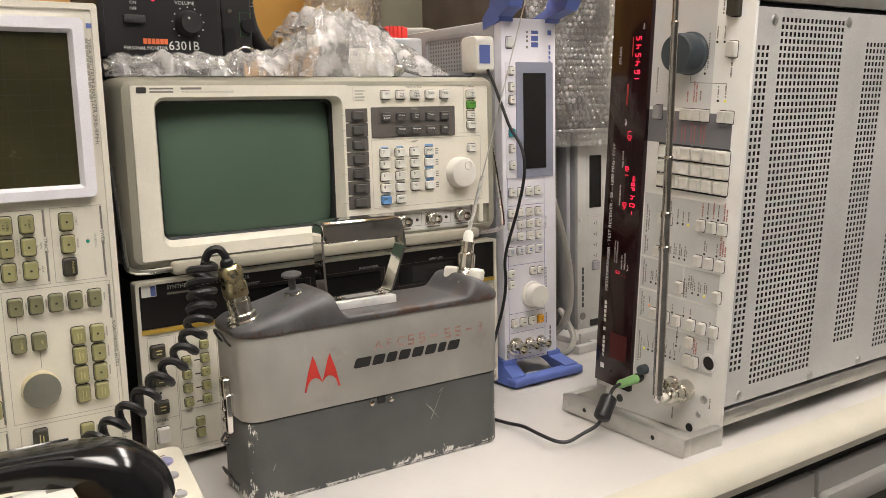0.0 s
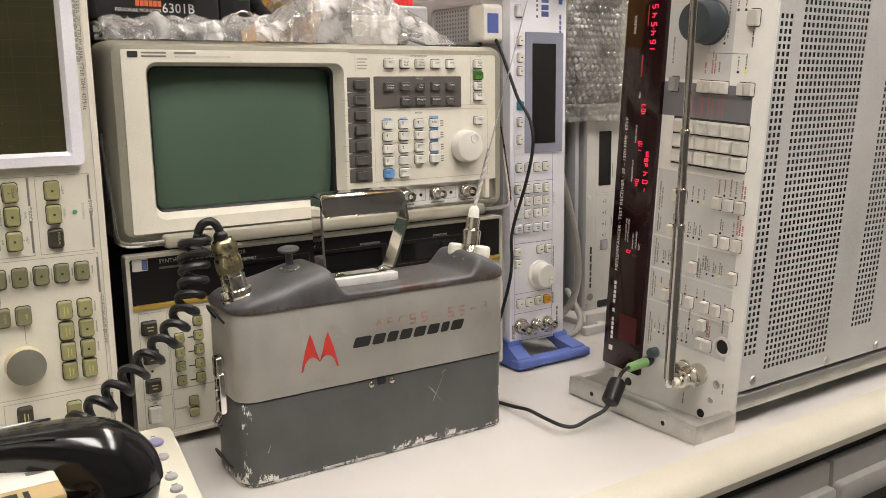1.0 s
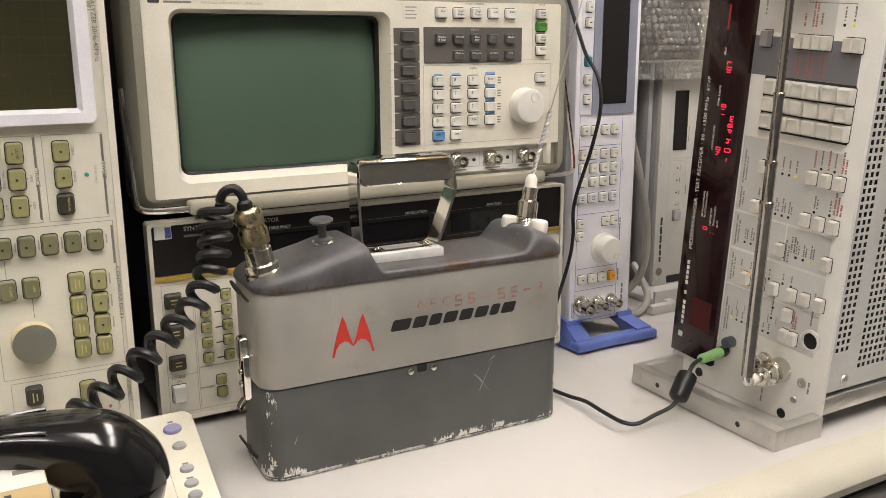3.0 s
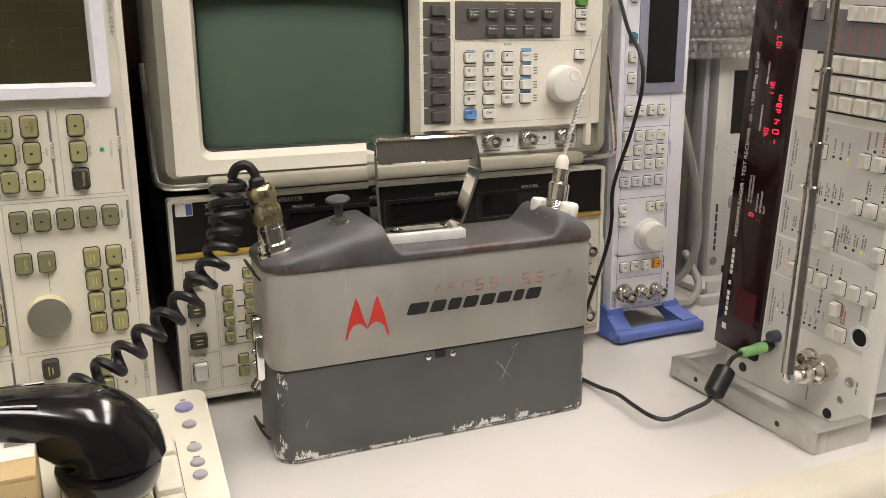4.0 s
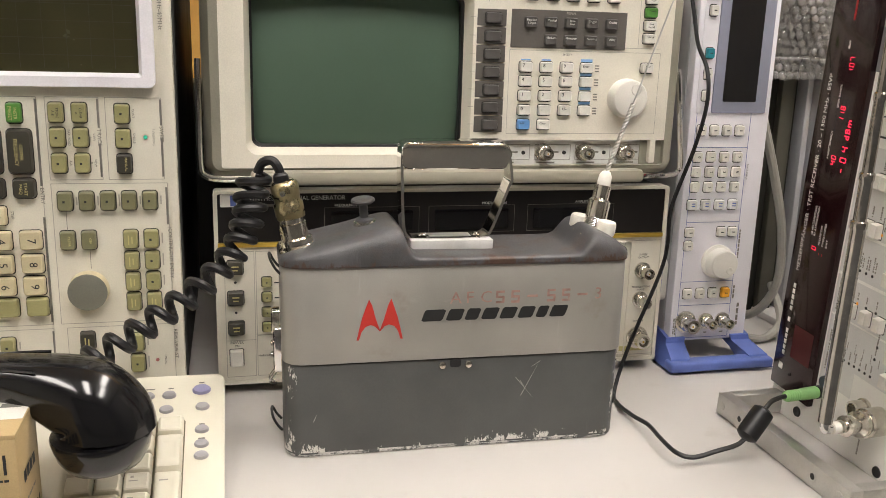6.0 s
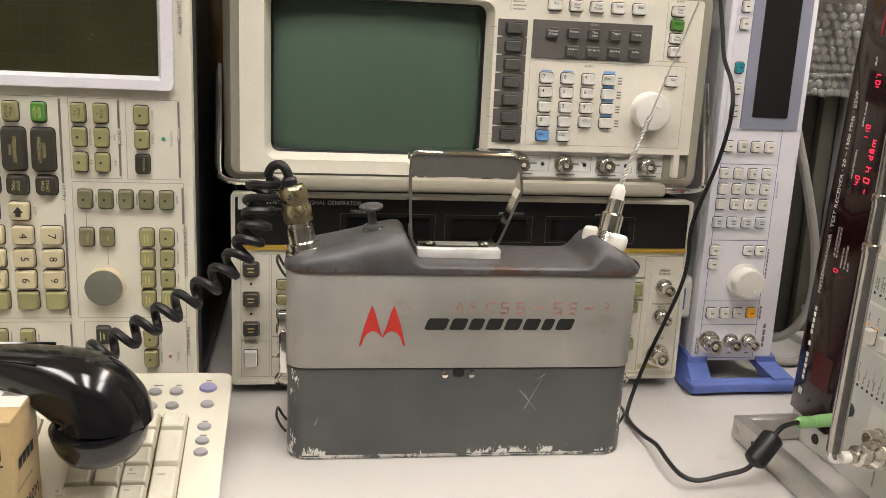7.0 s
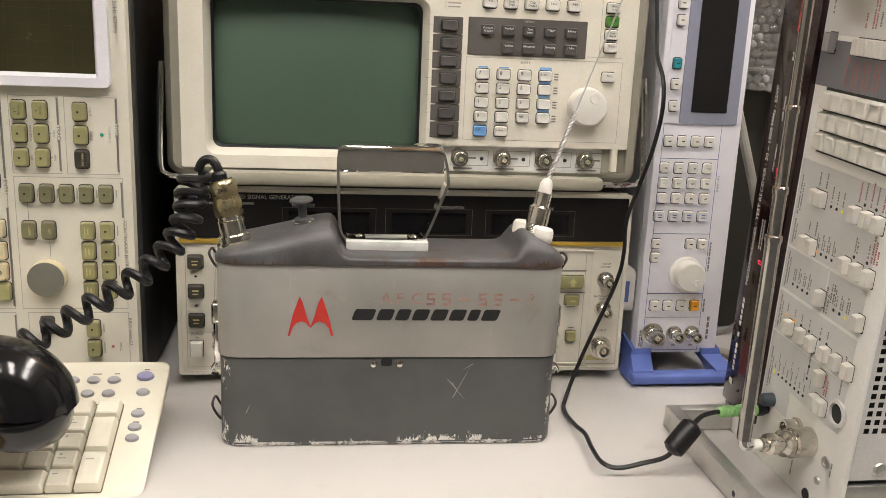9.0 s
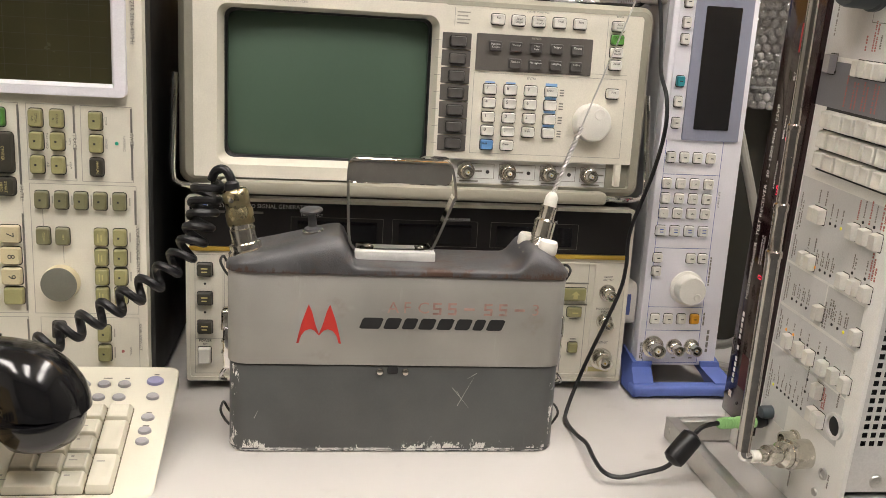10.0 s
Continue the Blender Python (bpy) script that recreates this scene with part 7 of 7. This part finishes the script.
def bubbles(name, fn, W, H, pitch, parent, label):
    """Film with rows of round bubbles pressed out of it; fn maps metres on the film to a place and a normal."""
    bm = bmesh.new()
    rows = int(H / (pitch * 0.87))
    for j in range(rows):
        for i in range(int(W / pitch)):
            a, b = (i + 0.5 + 0.5 * (j % 2)) * pitch, (j + 0.5) * pitch * 0.87
            c, n = fn(a, b)
            n = (n.normalized() + 0.15 * noise.noise_vector(c * 60)).normalized()
            c = c + 0.0007 * noise.noise_vector(c * 200)
            s = n.orthogonal().normalized()
            w = n.cross(s)
            loops = []
            for r, h in ((0.48, 0.0), (0.45, 0.16), (0.36, 0.27), (0.18, 0.33)):
                loops.append([c + pitch * (r * (math.cos(k * math.pi / 5) * s + math.sin(k * math.pi / 5) * w) + h * n) for k in range(10)])
            skin(bm, loops, cap0=False)
    ob = part(name, bm, BUBBLE, parent, label)
    return tagged(ob, kind="stuff")


def hang(a, b):
    x, z = 0.772 + a, 0.287 + b
    w = noise.noise(Vector((x * 9, z * 7, 0.3))) * 0.014 + noise.noise(Vector((x * 24, z * 18, 2.3))) * 0.007
    e = 0.0008
    gx = (noise.noise(Vector(((x + e) * 9, z * 7, 0.3))) * 0.010 - noise.noise(Vector((x * 9, z * 7, 0.3))) * 0.010) / e
    gz = (noise.noise(Vector((x * 9, (z + e) * 7, 0.3))) * 0.010 - noise.noise(Vector((x * 9, z * 7, 0.3))) * 0.010) / e
    return Vector((x + 0.008 * noise.noise(Vector((z * 20, 0, 0))), 0.945 + w, z)), Vector((gx, -1, gz))


t = thing("bubble_wrap_sheet", (0.87, 0.95, 0.287), "clear bubble wrap sheet draped over an upright instrument", "bubble wrap")
film_sheet("film", lambda u, v: hang(0.20 * u, 0.40 * v)[0] + Vector((0, 0.0006, -0.004 * (1 - v) * noise.noise(Vector((u * 14, 0, 0))))), 40, 60, BUBBLE_FLAT, t)
bubbles("bubble", hang, 0.195, 0.39, 0.0100, t, "rows of round air bubbles")


def bundle(a, b):
    th = a / 0.055
    r = 0.055 + 0.008 * noise.noise(Vector((a * 30, b * 22, 0)))
    n = Vector((math.cos(th), -math.sin(th), 0.0))
    return Vector((0.70, 1.335, 0.484)) + Vector((n.x * r * 1.15, n.y * r * 0.55, b + 0.012 * noise.noise(Vector((a * 18, 0, 1))))), n


t = thing("wrapped_bundle", (0.70, 1.335, 0.474), "bundle rolled in bubble wrap on a carton", "bundle")
part("core", lathe(bmesh.new(), Matrix.Translation((0.70, 1.335, 0.474)) @ Matrix.Diagonal((1.1, 0.5, 1, 1)), [(0.044, 0.0), (0.050, 0.004), (0.050, 0.20), (0.03, 0.21)], 24), mat("pale_wrapped_card", (0.55, 0.44, 0.28), 0.7), t)
bubbles("bubble", bundle, 0.172, 0.19, 0.0095, t, "bubble wrap")


def upright_instrument():
    t = thing("upright_instrument", (0.93, 1.1, 0.0), "pale grey instrument stood upright behind the receiver", "test instrument")
    x0, x1, y = 0.883, 0.992, 0.968
    part("case", box(x0 + 0.002, x1 - 0.002, y + 0.004, 1.28, 0.012, 0.308, b=0.003), CASE_GREY, t)
    F = front(y)
    bm = bmesh.new()
    slab(bm, F, x0, x1, 0.010, 0.310, -0.006, 0.0, 0.002, 0.0008)
    # Grey is darkened to hold the shade cast by the neighbouring units.
    fp = part("front_panel", bm, mat("shaded_panel_paint", (0.50, 0.49, 0.46), 0.5, var=0.06), t, "front panel in grey darkened for the shade on it")
    bm = bmesh.new()
    slab(bm, F, 0.9065, 0.9300, 0.194, 0.272, 0.0, 0.001, 0.0008)
    part("display_window", bm, BLACK_WINDOW, fp, "black display window")
    bars(F, outline(0.9000, 0.985, 0.183, 0.300, 0.0005) + outline(0.9020, 0.932, 0.098, 0.180, 0.0005), LINE_GREY, fp, "panel_line")
    for i in range(4):
        turned(F, 0.9170, 0.170 - 0.0165 * i, [(0.0011, 0), (0.0010, 0.0008), (0, 0.0011)], INK, fp, "indicator", seg=8)
    bars(F, [(0.9215, 0.170 - 0.0165 * i, 0.0012, 0.006) for i in range(4)] + [(0.9340, 0.215, 0.0012, 0.020), (0.9335, 0.140, 0.0014, 0.012)], INK_GREY, fp, "key_label", 0.0004)
    bars(F, words(0.8935, 0.105, 0.062, 0.0036, RNG, True), INK, fp, "maker_mark", 0.0004)
    turned(F, 0.8935, 0.030, [(0.0055, 0), (0.0055, 0.0004), (0.0043, 0.0005), (0.0042, 0.0002), (0, 0.0002)], INK_GREY, fp, "round_mark", seg=20)
    key(F, 0.9190, 0.106, 0.013, 0.013, 0.004, GREY_KEY, fp, "switch")
    for u, v in ((0.8885, 0.178), (0.8885, 0.022), (0.8885, 0.29)):
        turned(F, u, v, [(0.0034, 0), (0.003, 0.0012), (0, 0.0015)], STEEL, fp, "screw", seg=12)
    bm = bmesh.new()
    slab(bm, F, 0.908, 0.945, 0.0125, 0.0225, 0.0, 0.0012, 0.002)
    part("slot_frame", bm, BLACK_RUBBER, fp, "dark recessed slot")
    part("stand", box(0.845, 1.00, 0.925, 1.2, 0.0, 0.0095, b=0.002), ALU_SHEET, t)
    part("stand_lip", box(0.845, 1.00, 0.921, 0.926, 0.0, 0.020, b=0.0015), ALU_SHEET, t)
    part("stand_rail", box(0.815, 1.00, 0.893, 0.903, 0.0, 0.012, b=0.0015), ALU_SHEET, t)
    for xx in (0.86, 0.97):
        part("stand_web", box(xx, xx + 0.012, 0.902, 0.922, 0.0, 0.008, b=0.001), ALU_SHEET, t)
    return t


upright_instrument()
t = thing("wrapped_unit", (0.88, 1.08, 0.31), "dark equipment unit under the bubble wrap", "equipment")
part("body", box(0.800, 0.965, 0.985, 1.25, 0.3105, 0.66, b=0.004), mat("dark_brown_grey_case", (0.10, 0.088, 0.078), 0.5, var=0.3, scale=20), t)
t = thing("dark_rack_case", (0.80, 1.15, 0.0), "tall dark olive instrument case behind the transmitter", "test instrument")
part("body", box(0.766, 0.878, 1.0, 1.30, 0.004, 0.308, b=0.003), mat("dark_olive_case", (0.030, 0.029, 0.023), 0.5, var=0.15), t)
part("trim", box(0.764, 0.775, 0.994, 1.004, 0.004, 0.308, b=0.002), DARK_METAL, t)
part("trim", box(0.846, 0.864, 0.990, 1.001, 0.004, 0.308, b=0.002), mat("olive_grey_trim_paint", (0.075, 0.072, 0.056), 0.5, var=0.12), t, "olive grey corner trim")
part("side_strip", box(0.872, 0.8795, 0.980, 1.001, 0.004, 0.308, b=0.001), CASE_GREY, t)
t = thing("grey_mains_cable", (0.78, 0.90, 0.0), "thick grey cable sagging behind the transmitter", "cable")
part("sleeve", tube(bmesh.new(), smooth_path([(0.757, 0.93, 0.36), (0.757, 0.915, 0.30), (0.768, 0.905, 0.25), (0.786, 0.90, 0.19), (0.803, 0.90, 0.13), (0.810, 0.905, 0.075), (0.803, 0.915, 0.04), (0.785, 0.93, 0.022), (0.757, 0.97, 0.012), (0.757, 1.05, 0.008)]), 0.0048, 10), GREY_CABLE, t)
t = thing("floor_cable", (0.77, 0.95, 0.0), "dark cable lying on the bench behind the transmitter", "cable")
part("sleeve", tube(bmesh.new(), smooth_path([(0.70, 1.0, 0.008), (0.752, 0.93, 0.007), (0.775, 0.905, 0.0065), (0.80, 0.90, 0.0065), (0.83, 0.92, 0.02), (0.84, 0.96, 0.05)]), 0.0045, 8), GREY_CABLE, t)
